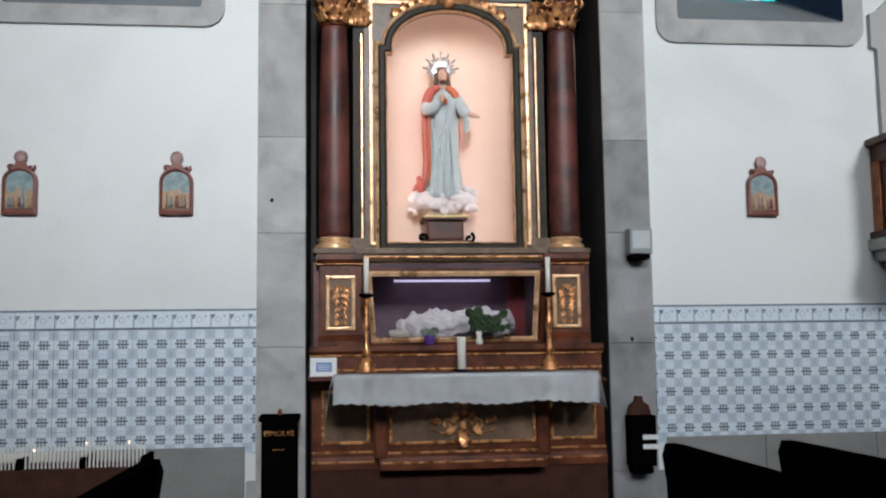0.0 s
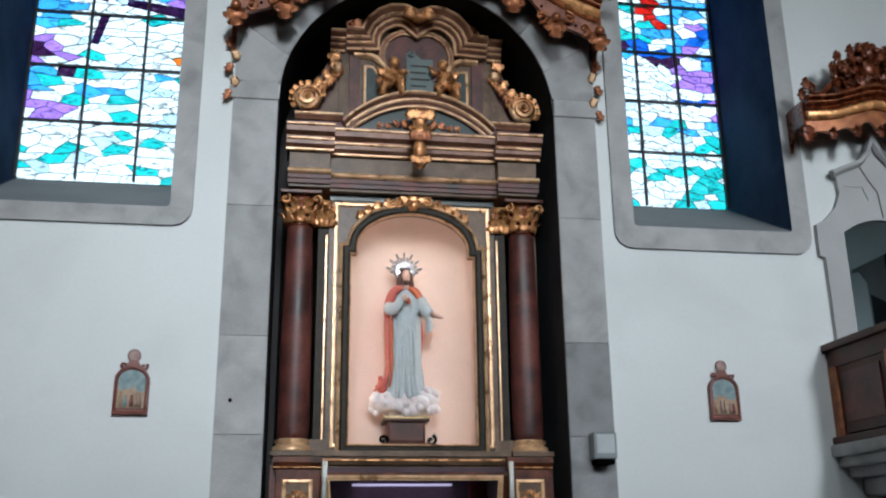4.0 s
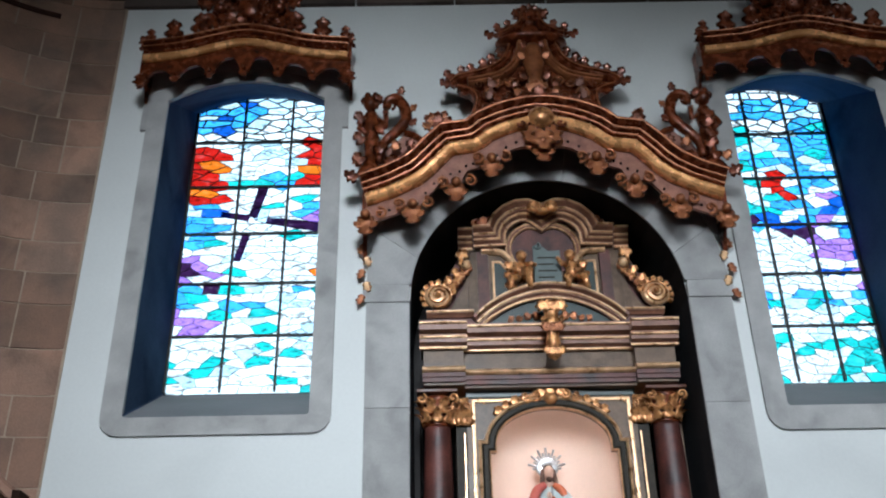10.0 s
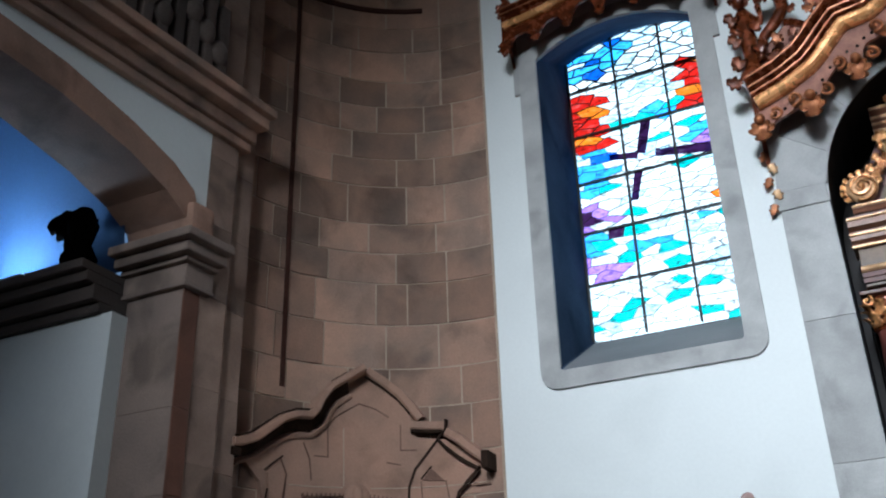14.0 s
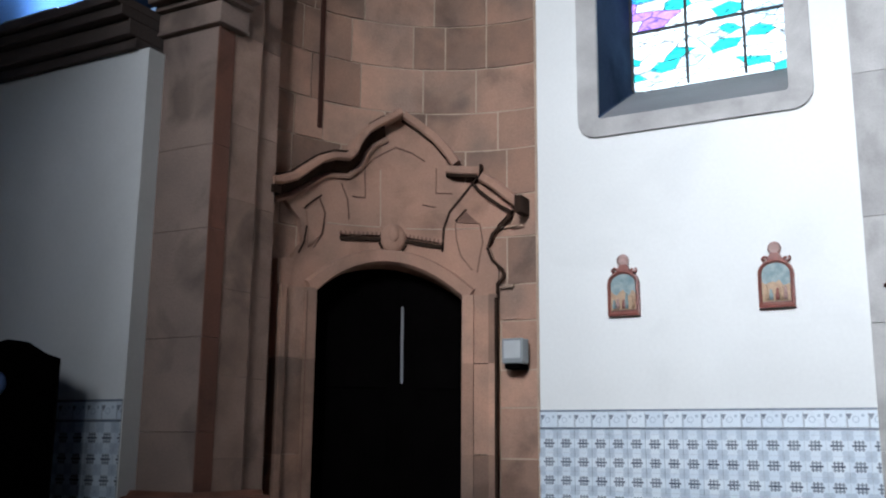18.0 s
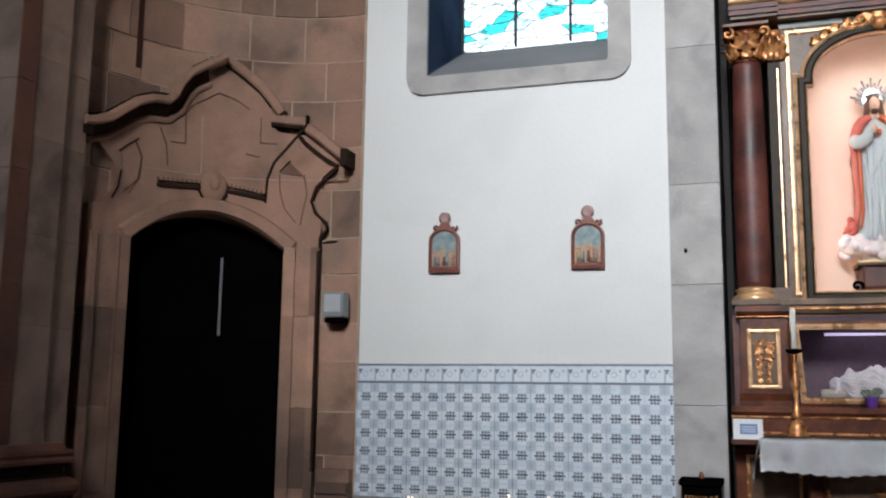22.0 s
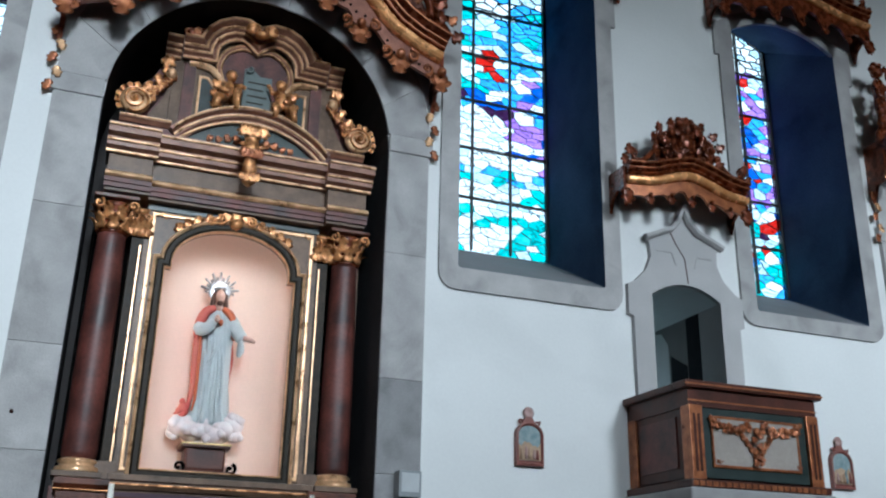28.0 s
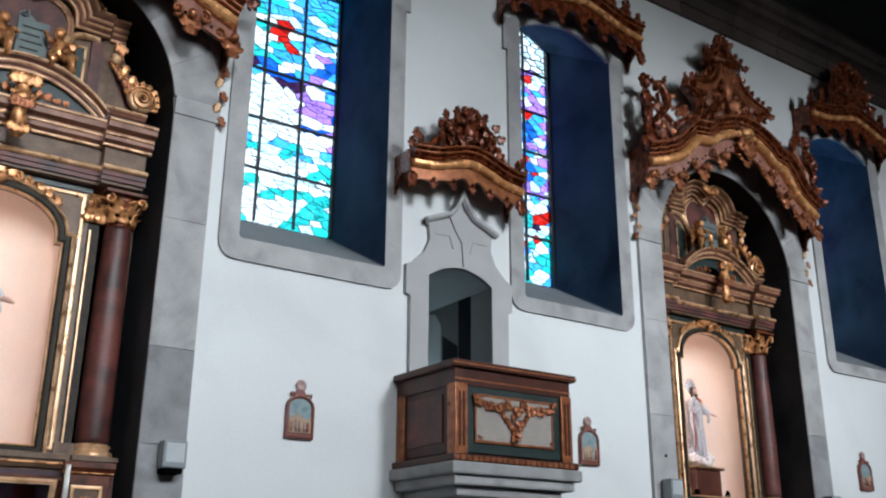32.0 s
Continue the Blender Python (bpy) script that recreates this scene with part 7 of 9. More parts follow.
        # crockets along the roof and the cap
        for k, (x, z, an, ln) in enumerate(((0.78, 7.10, 0.2, 0.13), (0.76, 7.16, 0.9, 0.13), (0.66, 7.20, 1.3, 0.12), (0.56, 7.23, 1.1, 0.12), (0.46, 7.27, 1.4, 0.13), (0.37, 7.33, 1.2, 0.13), (0.28, 7.42, 1.0, 0.12), (0.36, 7.66, 0.5, 0.12), (0.30, 7.72, 1.2, 0.11), (0.20, 7.76, 1.2, 0.11), (0.10, 7.88, 1.0, 0.13), (0.62, 7.04, -0.9, 0.13))):
            leaf_part(th, CARVED, cx + s * x, z, -0.27, ln, an if s > 0 else math.pi - an, 0.45, 0.35, 2)
            scroll_part(th, CARVED, cx + s * (x - 0.03), z - 0.005, -0.28, 0.036, 1.2, k, s, 0.3)
        # carved field inside: scrolls and leaves about the centre
        for k, (x, z, r, st) in enumerate(((0.36, 6.78, 0.085, 0.3), (0.42, 6.98, 0.075, 2.0), (0.26, 6.95, 0.07, 1.0), (0.15, 6.80, 0.07, 2.5), (0.22, 7.12, 0.06, 0.0), (0.46, 6.86, 0.045, 4.0), (0.12, 7.26, 0.045, 1.4), (0.33, 7.10, 0.045, 0.7), (0.52, 7.10, 0.045, 3.0))):
            scroll_part(th, (CARVED, ROSEGOLD, CARVED)[k % 3], cx + s * x, z, -0.27, r, 1.6, st, s * (-1) ** k, 0.2)
        for k, (x, z, an, ln) in enumerate(((0.44, 6.70, 1.2, 0.14), (0.30, 6.70, 0.8, 0.14), (0.20, 6.68, 1.4, 0.14), (0.44, 6.90, 1.9, 0.12), (0.32, 6.88, 0.6, 0.12), (0.14, 6.92, 1.0, 0.13), (0.20, 7.02, 1.9, 0.11), (0.38, 7.04, 1.0, 0.11), (0.08, 7.12, 0.9, 0.12), (0.10, 7.36, 1.2, 0.11), (0.06, 7.50, 1.1, 0.10), (0.26, 6.80, 2.4, 0.11))):
            leaf_part(th, (CARVED, ROSEGOLD, CARVED, ROSEWOOD)[k % 4], cx + s * x, z, -0.29, ln, an if s > 0 else math.pi - an, 0.42, 0.5, 3)
        for k in range(8):
            leaf_part(th, ROSEGOLD if k % 2 else CARVED, cx + s * (0.64 + 0.10 * k), 6.55 - 0.055 * k + 0.03 * (k % 2), -0.29, 0.11, math.pi / 2 - s * (0.7 * (-1) ** k), 0.45, 0.4, 2)
    part("crest_cap", lathe(bmesh.new(), cx, -0.20, 7.57, [(0.20, 0), (0.27, 0.025), (0.34, 0.04), (0.34, 0.075), (0.30, 0.09), (0.22, 0.10)], 18, 0.5), CARVED, th, "small projecting roof of the crest", True)
    part("crest_column", lathe(bmesh.new(), cx, -0.27, 6.90, [(0.05, 0), (0.09, 0.06), (0.055, 0.16), (0.07, 0.30), (0.10, 0.44), (0.075, 0.52), (0.085, 0.60), (0.05, 0.66)], 12, 0.7), ROSEGOLD, th, "", True)
    part("finial", lathe(bmesh.new(), cx, -0.18, 7.84, [(0.06, 0), (0.10, 0.05), (0.05, 0.10), (0.07, 0.16), (0.03, 0.24), (0.01, 0.28)], 10, 0.7), CARVED, th, "carved finial", True)
    for a in (-0.9, -0.45, 0, 0.45, 0.9):
        leaf_part(th, CARVED, cx, 7.92, -0.22, 0.19, math.pi / 2 + a, 0.4, 0.25)
        leaf_part(th, ROSEGOLD, cx, 6.95, -0.32, 0.15, math.pi / 2 + a, 0.4, 0.35)
    bm = blob(bmesh.new(), cx, Y(cx) - 0.06, 6.55, 0.12, 0.09, 0.11, 12)
    part("medallion", bm, GOLD, th, "gilded round boss", True)
    for s in (-1, 1):
        scroll_part(th, CARVED, cx + s * 0.17, 6.50, Y(cx) - 0.05, 0.07, 1.3, 1.5, s, 0.26)
        leaf_part(th, ROSEGOLD, cx + s * 0.05, 6.46, Y(cx) - 0.05, 0.24, -math.pi / 2 + s * 0.45, 0.4, 0.1)
        leaf_part(th, CARVED, cx + s * 0.08, 6.64, Y(cx) - 0.03, 0.24, math.pi / 2 - s * 0.5, 0.4, 0.2)
    leaf_part(th, ROSEGOLD, cx, 6.42, Y(cx) - 0.06, 0.28, -math.pi / 2, 0.4, 0.1)
    leaf_part(th, CARVED, cx, 6.64, Y(cx) - 0.04, 0.30, math.pi / 2, 0.4, 0.2)
    return th


hood = altar_hood(ALTARS[0])
copy_thing(hood, pose(ALTARS[1], 0, 5.6))

# ---- pulpit and its door ----
pdoor = thing("pulpit_door", (5.085, 0, 3.0), "arched pulpit doorway with a pale stone surround and ogee pediment", "doorway", kind="structure")
PX = 5.085
out_l = [(-0.565, 2.6), (-0.57, 3.82), (-0.62, 3.84), (-0.62, 4.12), (-0.54, 4.16), (-0.42, 4.28), (-0.36, 4.42), (-0.37, 4.55), (-0.40, 4.58), (-0.40, 4.64), (-0.24, 4.68), (-0.10, 4.76), (-0.03, 4.86), (0.0, 4.96)]
in_l = [(-0.37, 2.6), (-0.37, 4.055)] + [(0.37 * u, 4.055 + 0.13 * (1 - u * u)) for u in (-0.8, -0.6, -0.4, -0.2, 0.0)]
bm = bmesh.new()
for s in (-1, 1):
    prism(bm, [(PX - s * x, z) for x, z in out_l + in_l[::-1]], -0.05, 0.3)
part("stone_frame", bm, PALE_STONE, pdoor, "pale grey stone frame")
part("pediment_moulding", sweep(bmesh.new(), [(PX + x, z, -0.05) for x, z in ((0.42, 4.58), (0.28, 4.645), (0.14, 4.70), (0.05, 4.80), (0.0, 4.92), (-0.05, 4.80), (-0.14, 4.70), (-0.28, 4.645), (-0.42, 4.58))][::-1], [(0, -0.02), (0.03, -0.02), (0.06, 0.0), (0.06, 0.03), (0, 0.04)]), PALE_STONE, pdoor)
part("crack", sweep(bmesh.new(), [(PX + x, z, -0.05) for x, z in ((-0.14, 4.68), (-0.08, 4.56), (0.0, 4.44), (0.02, 4.2))], [(0.0, 0.0), (0.004, 0.002), (0.004, 0.010), (0.0, 0.012)]), RUST, pdoor, "dark crack in the stone")
for s in (-1, 1):
    part("inner_line", sweep(bmesh.new(), [(PX + s * x, z, -0.05) for x, z in ((0.30, 4.48), (0.14, 4.48), (0.10, 4.36))], [(0.0, 0.0), (0.008, 0.0), (0.008, 0.012), (0.0, 0.012)]), GRANITE_BLOCK, pdoor)
# passage behind: side wall, sloping stair soffit, back; grey and dark panels on the side stand in for its shade
part("passage_back", new_box(PX - 0.9, PX + 0.9, 2.35, 2.45, 2.2, 4.6), PLASTER, pdoor)
part("passage_side", new_box(PX + 0.385, PX + 0.45, 1.06, 2.4, 2.2, 4.6), PLASTER, pdoor)
part("passage_lining", new_box(PX + 0.369, PX + 0.3745, 0.31, 0.52, 2.3, 4.06), JAMB_GREY, pdoor, "dark strip for the shade just inside the doorway")
part("passage_wall", prism_x([(0.82, 2.3), (1.055, 2.3), (1.055, 4.02), (0.95, 4.0), (0.84, 3.86)], PX + 0.369, PX + 0.3745), PLASTER, pdoor, "plastered side of the stair passage")
part("side_shade_panel", prism_x([(0.521, 2.3), (0.818, 2.3), (0.838, 3.862), (0.948, 4.002), (1.055, 4.022), (1.055, 4.06), (0.521, 4.06)], PX + 0.369, PX + 0.3745), GRANITE, pdoor, "grey panel for the shaded part of the passage side")
part("side_shade_wedge", prism_x([(0.53, 2.4), (0.80, 2.4), (0.80, 3.74), (0.53, 3.58)], PX + 0.364, PX + 0.3685), JAMB_GREY, pdoor, "dark panel for the deeper shade on the passage side")
part("passage_side", new_box(PX - 0.45, PX - 0.385, 1.06, 2.4, 2.2, 4.6), PLASTER, pdoor)
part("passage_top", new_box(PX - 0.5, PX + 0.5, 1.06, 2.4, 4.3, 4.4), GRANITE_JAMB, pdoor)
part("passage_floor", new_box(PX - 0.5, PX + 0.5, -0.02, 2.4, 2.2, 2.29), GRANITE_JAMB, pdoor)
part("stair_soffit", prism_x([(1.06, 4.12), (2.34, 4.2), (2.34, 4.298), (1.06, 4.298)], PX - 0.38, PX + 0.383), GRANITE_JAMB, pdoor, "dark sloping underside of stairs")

# unseen lamp added inside the doorway to brighten the passage side
area_lamp("passage_fill_lamp", (PX - 0.30, 1.02, 2.75), (PX + 0.37, 1.02, 3.85), 0.2, 0.3, 1.8, (0.55, 0.85, 1.0))

pulpit = thing("pulpit", (5.04, 0, 2.1), "square painted wooden pulpit with gilded flower panels on the wall", "pulpit")
a, b, f = 4.44, 5.64, -0.88
Pp = lambda name, bm, m, label="", smooth=False, par=None: part(name, bm, m, par or pulpit, label, smooth)
Pp("top_rail", new_box(a - 0.06, b + 0.06, f - 0.06, f + 0.12, 3.00, 3.06, bevel=0.012), REDWOOD, "red-brown top rail")
Pp("top_rail", new_box(a - 0.06, a + 0.12, f + 0.12, 0, 3.00, 3.06, bevel=0.012), REDWOOD)
Pp("top_rail", new_box(b - 0.12, b + 0.06, f + 0.12, 0, 3.00, 3.06, bevel=0.012), REDWOOD)
Pp("frieze_board", new_box(a - 0.015, b + 0.015, f - 0.015, f + 0.05, 2.86, 2.998), REDWOOD, "dark red frieze")
Pp("gilt_fillet", new_box(a - 0.02, b + 0.02, f - 0.022, f - 0.014, 2.90, 2.912), ROSEGOLD)
Pp("gilt_fillet", new_box(a - 0.065, b + 0.065, f - 0.066, f - 0.058, 3.022, 3.034), ROSEGOLD)
Pp("frieze_board", new_box(a - 0.015, a + 0.05, f + 0.05, 0, 2.86, 2.998), REDWOOD)
Pp("side_panel", new_box(a, a + 0.05, f + 0.04, 0, 2.30, 2.86), REDWOOD, "dark painted side panel")
Pp("side_panel", new_box(b - 0.05, b, f + 0.04, 0, 2.30, 2.998), REDWOOD)
Pp("front_panel", new_box(a, b, f, f + 0.04, 2.30, 2.86), MARBLE_TEAL, "green-grey painted front panel")
Pp("floor_board", new_box(a, b, f, 0, 2.26, 2.32), REDWOOD)
Pp("panel_field", prism(bmesh.new(), [(x, z) for x, z in ((a + 0.22, 2.40), (b - 0.22, 2.40), (b - 0.18, 2.44), (b - 0.18, 2.76), (b - 0.22, 2.80), (a + 0.22, 2.80), (a + 0.18, 2.76), (a + 0.18, 2.44))], f - 0.012, f), PAINTED_FIELD, "pale taupe painted field")
Pp("gilt_frame", sweep(bmesh.new(), [(x, z, f - 0.004) for x, z in ((a + 0.18, 2.40), (b - 0.18, 2.40), (b - 0.18, 2.80), (a + 0.18, 2.80))], FILLET, closed=True), ROSEGOLD)
cx = (a + b) / 2
bm = bmesh.new()
for s in (-1, 1):
    for k in range(7):
        u = k / 6
        x, z = cx + s * (0.06 + 0.34 * u), 2.735 - 0.035 * math.sin(math.pi * u) + 0.02 * u
        leaf(bm, x, z, f - 0.02, 0.075, math.pi / 2 - s * (0.9 + 0.5 * (k % 3)), 0.45, 0.3, 2)
        leaf(bm, x, z, f - 0.02, 0.07, -math.pi / 2 + s * (0.3 + 0.4 * (k % 2)), 0.45, 0.3, 2)
        blob(bm, x, f - 0.03, z, 0.020, 0.014, 0.020, 7)
    for k in range(6):
        u = k / 5
        x, z = cx + s * 0.17 * (1 - u), 2.70 - 0.22 * u
        leaf(bm, x, z, f - 0.02, 0.07, -math.pi / 2 - s * 0.8, 0.45, 0.3, 2)
        blob(bm, x, f - 0.03, z, 0.022 - 0.008 * u, 0.016, 0.022 - 0.008 * u, 7)
for k in range(6):
    leaf(bm, cx + 0.012 * (-1) ** k, 2.70 - 0.045 * k, f - 0.024, 0.08, -math.pi / 2 + 0.5 * (-1) ** k, 0.45, 0.3, 2)
blob(bm, cx, f - 0.03, 2.70, 0.034, 0.02, 0.034)
carved("flower_festoon", bm, ROSEGOLD, pulpit, "gilded carved flower festoon")
for s in (-1, 1):
    for z in (2.44, 2.76):
        bm = spray(bmesh.new(), cx + s * 0.38, z, f - 0.014, 0.05, False)
        carved("corner_ornament", bm, ROSEGOLD, pulpit)
for x in (a - 0.02, b - 0.10):
    post = Pp("corner_post", new_box(x, x + 0.12, f - 0.03, f + 0.09, 2.30, 2.87, bevel=0.006), ROSEGOLD, "carved corner post")
    for k in range(2):
        part("flute", new_box(x + 0.03 + 0.04 * k, x + 0.05 + 0.04 * k, f - 0.036, f - 0.028, 2.36, 2.80), REDWOOD, post)
Pp("corner_post", new_box(a - 0.02, a + 0.06, -0.12, 0, 2.30, 2.87, bevel=0.006), ROSEGOLD)
Pp("side_field", new_box(a - 0.012, a, f + 0.18, -0.18, 2.40, 2.80), MARBLE_RED, "dark red painted side field")
Pp("base_rail", new_box(a - 0.06, b + 0.06, f - 0.06, 0, 2.24, 2.30, bevel=0.015), REDWOOD)
for x0 in [a - 0.05 + 0.06 * i for i in range(22)]:
    if x0 + 0.05 < b + 0.05:
        Pp("base_leaf", new_box(x0, x0 + 0.045, f - 0.068, f - 0.055, 2.245, 2.285, bevel=0.004), ROSEGOLD)
stone = thing("pulpit_corbel", (5.04, 0, 1.6), "moulded grey stone corbel carrying the pulpit", "corbel", kind="structure")
for z0, z1, e in ((2.14, 2.238, 0.08), (2.06, 2.138, 0.03), (1.98, 2.058, -0.05), (1.84, 1.978, -0.16), (1.66, 1.838, -0.30)):
    part("stone_course", new_box(a - e, b + e, f - e, 0.01, z0, z1, bevel=0.02), GRANITE_BLOCK, stone)

# ---- statues ----
def piece(bm, slot, make):
    """Adds a form to a mesh and gives its faces a material slot."""
    before = set(bm.faces)
    make(bm)
    for fc in bm.faces:
        if fc not in before:
            fc.material_index = slot


def robed(bm, cx, cy, z0, z1, prof, folds, depth, sq=0.72, a0=0, a1=2 * math.pi, n=48, rows=22):
    """A draped body: radius from a profile of (height share, radius), with upright folds that fade upwards."""
    grid = []
    for j in range(rows + 1):
        u = j / rows
        for (p, r0), (q, r1) in zip(prof, prof[1:]):
            if p <= u <= q:
                r = r0 + (r1 - r0) * (u - p) / (q - p)
                break
        row = []
        for i in range(n + (a1 - a0 < 6.28)):
            a = a0 + (a1 - a0) * i / n
            k = r * (1 + depth * (1 - 0.75 * u) * math.sin(folds * a + 1.5 * math.sin(3 * u + a)) + 0.4 * depth * math.sin(2.7 * folds * a + 4 * u))
            row.append(bm.verts.new((cx + k * math.sin(a), cy - sq * k * math.cos(a), z0 + (z1 - z0) * u)))
        grid.append(row)
    closed = a1 - a0 > 6.28
    for a, b in zip(grid, grid[1:]):
        for i in range(len(a) if closed else len(a) - 1):
            j = (i + 1) % len(a)
            bm.faces.new((a[i], a[j], b[j], b[i]))
    if closed:
        bm.faces.new(grid[0][::-1]), bm.faces.new(grid[-1])


def smooth_3d(pts, n=5):
    """A smooth line through points in space."""
    out = []
    ext = [pts[0]] + list(pts) + [pts[-1]]
    for p0, p1, p2, p3 in zip(ext, ext[1:], ext[2:], ext[3:]):
        for i in range(n):
            t = i / n
            out.append(tuple(0.5 * (2 * b + (c - a) * t + (2 * a - 5 * b + 4 * c - d) * t * t + (3 * b - a - 3 * c + d) * t ** 3) for a, b, c, d in zip(p0, p1, p2, p3)))
    return out + [tuple(pts[-1])]


def statue(cx, cy, z, k, robe, cloak, name, label):
    """A standing robed figure on a cloud: height about 1.35 k over z."""
    bm = bmesh.new()
    S = lambda v: v * k
    hang = lambda pts, radii, slot: piece(bm, slot, lambda b: tube(b, [(cx + S(x), cy + S(y), z + S(h)) for x, y, h in smooth_3d(pts)], [S(radii[0] + (radii[1] - radii[0]) * math.sin(math.pi * i / (len(smooth_3d(pts)) - 1))) for i in range(len(smooth_3d(pts)))], 8, 0.7))
    piece(bm, 0, lambda b: robed(b, cx + S(0.008), cy, z + S(0.15), z + S(1.03), [(0, S(0.130)), (0.12, S(0.118)), (0.45, S(0.108)), (0.7, S(0.112)), (0.85, S(0.124)), (0.94, S(0.092)), (1, S(0.038))], 11, 0.34, n=88, rows=30))
    piece(bm, 1, lambda b: robed(b, cx, cy + S(0.025), z + S(0.22), z + S(1.04), [(0, S(0.118)), (0.4, S(0.136)), (0.75, S(0.148)), (0.93, S(0.122)), (1, S(0.05))], 8, 0.16, 0.8, radians(95), radians(306), 56))
    # broad upright and slanting folds down the front
    for x0, x1, z0, z1, r in ((-0.075, -0.085, 0.17, 0.70, 0.020), (-0.035, -0.015, 0.16, 0.80, 0.017), (0.010, 0.0, 0.17, 0.72, 0.021), (0.050, 0.020, 0.16, 0.78, 0.018), (0.090, 0.060, 0.17, 0.70, 0.021), (-0.06, 0.05, 0.60, 0.80, 0.014), (-0.075, 0.03, 0.50, 0.68, 0.012)):
        hang([(x0, -0.092, z0), (0.5 * (x0 + x1) + 0.008, -0.088, 0.5 * (z0 + z1)), (x1, -0.076, z1)], (0.006, r), 0)
    # head: face, beard, long hair
    piece(bm, 2, lambda b: blob(b, cx + S(0.004), cy - S(0.018), z + S(1.135), S(0.043), S(0.05), S(0.058), 12))
    piece(bm, 2, lambda b: blob(b, cx + S(0.004), cy - S(0.068), z + S(1.132), S(0.009), S(0.012), S(0.018), 6))
    piece(bm, 2, lambda b: tube(b, [(cx, cy, z + S(1.01)), (cx, cy - S(0.01), z + S(1.09))], S(0.030), 8))
    piece(bm, 3, lambda b: blob(b, cx + S(0.004), cy - S(0.030), z + S(1.082), S(0.030), S(0.032), S(0.024), 10))
    piece(bm, 3, lambda b: blob(b, cx + S(0.004), cy + S(0.012), z + S(1.145), S(0.055), S(0.053), S(0.066), 12))
    for s in (-1, 1):
        piece(bm, 3, lambda b: tube(b, [(cx + s * S(0.042), cy - S(0.01), z + S(1.16)), (cx + s * S(0.055), cy - S(0.018), z + S(1.07)), (cx + s * S(0.068), cy - S(0.03), z + S(0.985))], [S(0.022), S(0.022), S(0.010)], 6))
    # cloak: over both shoulders, falling to the hem on one side and behind the arm on the other
    hang([(-0.03, -0.055, 1.035), (-0.105, -0.05, 0.995), (-0.155, -0.055, 0.88), (-0.165, -0.065, 0.78)], (0.020, 0.042), 1)
    hang([(-0.165, -0.055, 0.86), (-0.160, -0.07, 0.62), (-0.150, -0.06, 0.42), (-0.175, -0.05, 0.26)], (0.016, 0.026), 1)
    hang([(-0.135, -0.075, 0.84), (-0.128, -0.088, 0.60), (-0.122, -0.075, 0.36), (-0.14, -0.06, 0.24)], (0.006, 0.013), 5)
    hang([(0.03, -0.05, 1.035), (0.095, -0.05, 0.995), (0.140, -0.045, 0.90), (0.150, -0.03, 0.80)], (0.018, 0.036), 5)
    hang([(0.125, 0.0, 0.86), (0.140, 0.01, 0.66), (0.120, 0.02, 0.50), (0.105, 0.02, 0.40)], (0.010, 0.030), 1)
    for dx, h, r in ((-0.20, 0.26, 0.045), (-0.235, 0.235, 0.03), (-0.185, 0.215, 0.03), (-0.215, 0.305, 0.025)):
        piece(bm, 1, lambda b: blob(b, cx + S(dx), cy - S(0.04), z + S(h), S(r), S(0.03), S(r), 8))
    # sleeves and hands: one bent to the breast, one held out
    hang([(-0.12, -0.03, 0.96), (-0.155, -0.08, 0.85), (-0.10, -0.13, 0.85), (-0.045, -0.15, 0.90)], (0.030, 0.048), 0)
    piece(bm, 2, lambda b: blob(b, cx - S(0.02), cy - S(0.155), z + S(0.925), S(0.024), S(0.018), S(0.032)))
    hang([(0.115, -0.03, 0.96), (0.165, -0.07, 0.86), (0.205, -0.12, 0.79)], (0.050, 0.056), 0)
    hang([(0.19, -0.11, 0.80), (0.20, -0.11, 0.72), (0.185, -0.10, 0.66)], (0.012, 0.032), 0)
    piece(bm, 2, lambda b: tube(b, [(cx + S(0.215), cy - S(0.14), z + S(0.80)), (cx + S(0.26), cy - S(0.17), z + S(0.785)), (cx + S(0.305), cy - S(0.18), z + S(0.765))], [S(0.022), S(0.024), S(0.009)], 6))
    piece(bm, 5, lambda b: blob(b, cx + S(0.015), cy - S(0.125), z + S(0.905), S(0.022), S(0.018), S(0.026)))
    # cloud: two large lobes, a low middle one and small ones between
    rnd = random.Random(int(cx * 10))
    for x, y, h, r in ((-0.185, -0.03, 0.125, 0.088), (-0.125, -0.09, 0.105, 0.070), (-0.055, -0.12, 0.085, 0.066), (0.03, -0.12, 0.060, 0.078), (0.11, -0.09, 0.115, 0.072), (0.180, -0.02, 0.160, 0.092), (0.205, -0.02, 0.085, 0.062), (-0.225, 0.02, 0.085, 0.060), (0.0, 0.02, 0.07, 0.130), (0.10, 0.06, 0.10, 0.090), (-0.10, 0.06, 0.10, 0.090)):
        piece(bm, 4, lambda b: blob(b, cx + S(x), cy + S(y), z + S(h), S(r), S(0.9 * r), S(0.82 * r), 12))
        for _ in range(3):
            an = rnd.uniform(0, 6.28)
            piece(bm, 4, lambda b: blob(b, cx + S(x + 0.7 * r * math.cos(an)), cy + S(y - 0.5 * r), z + S(h + 0.55 * r * math.sin(an)), S(0.45 * r), None, None, 8))
    # rayed halo of silver
    for i in range(15):
        a = radians(-91 + 13 * i)
        ln = S(0.165 if i % 2 else 0.125)
        p = Vector((cx, cy + S(0.05), z + S(1.19)))
        d = Vector((math.sin(a), 0, math.cos(a)))
        piece(bm, 6, lambda b: tube(b, [tuple(p + d * S(0.05)), tuple(p + d * ln)], [S(0.013), S(0.009)], 5))
    piece(bm, 6, lambda b: blob(b, cx, cy + S(0.045), z + S(1.195), S(0.098), S(0.012), S(0.090), 16))
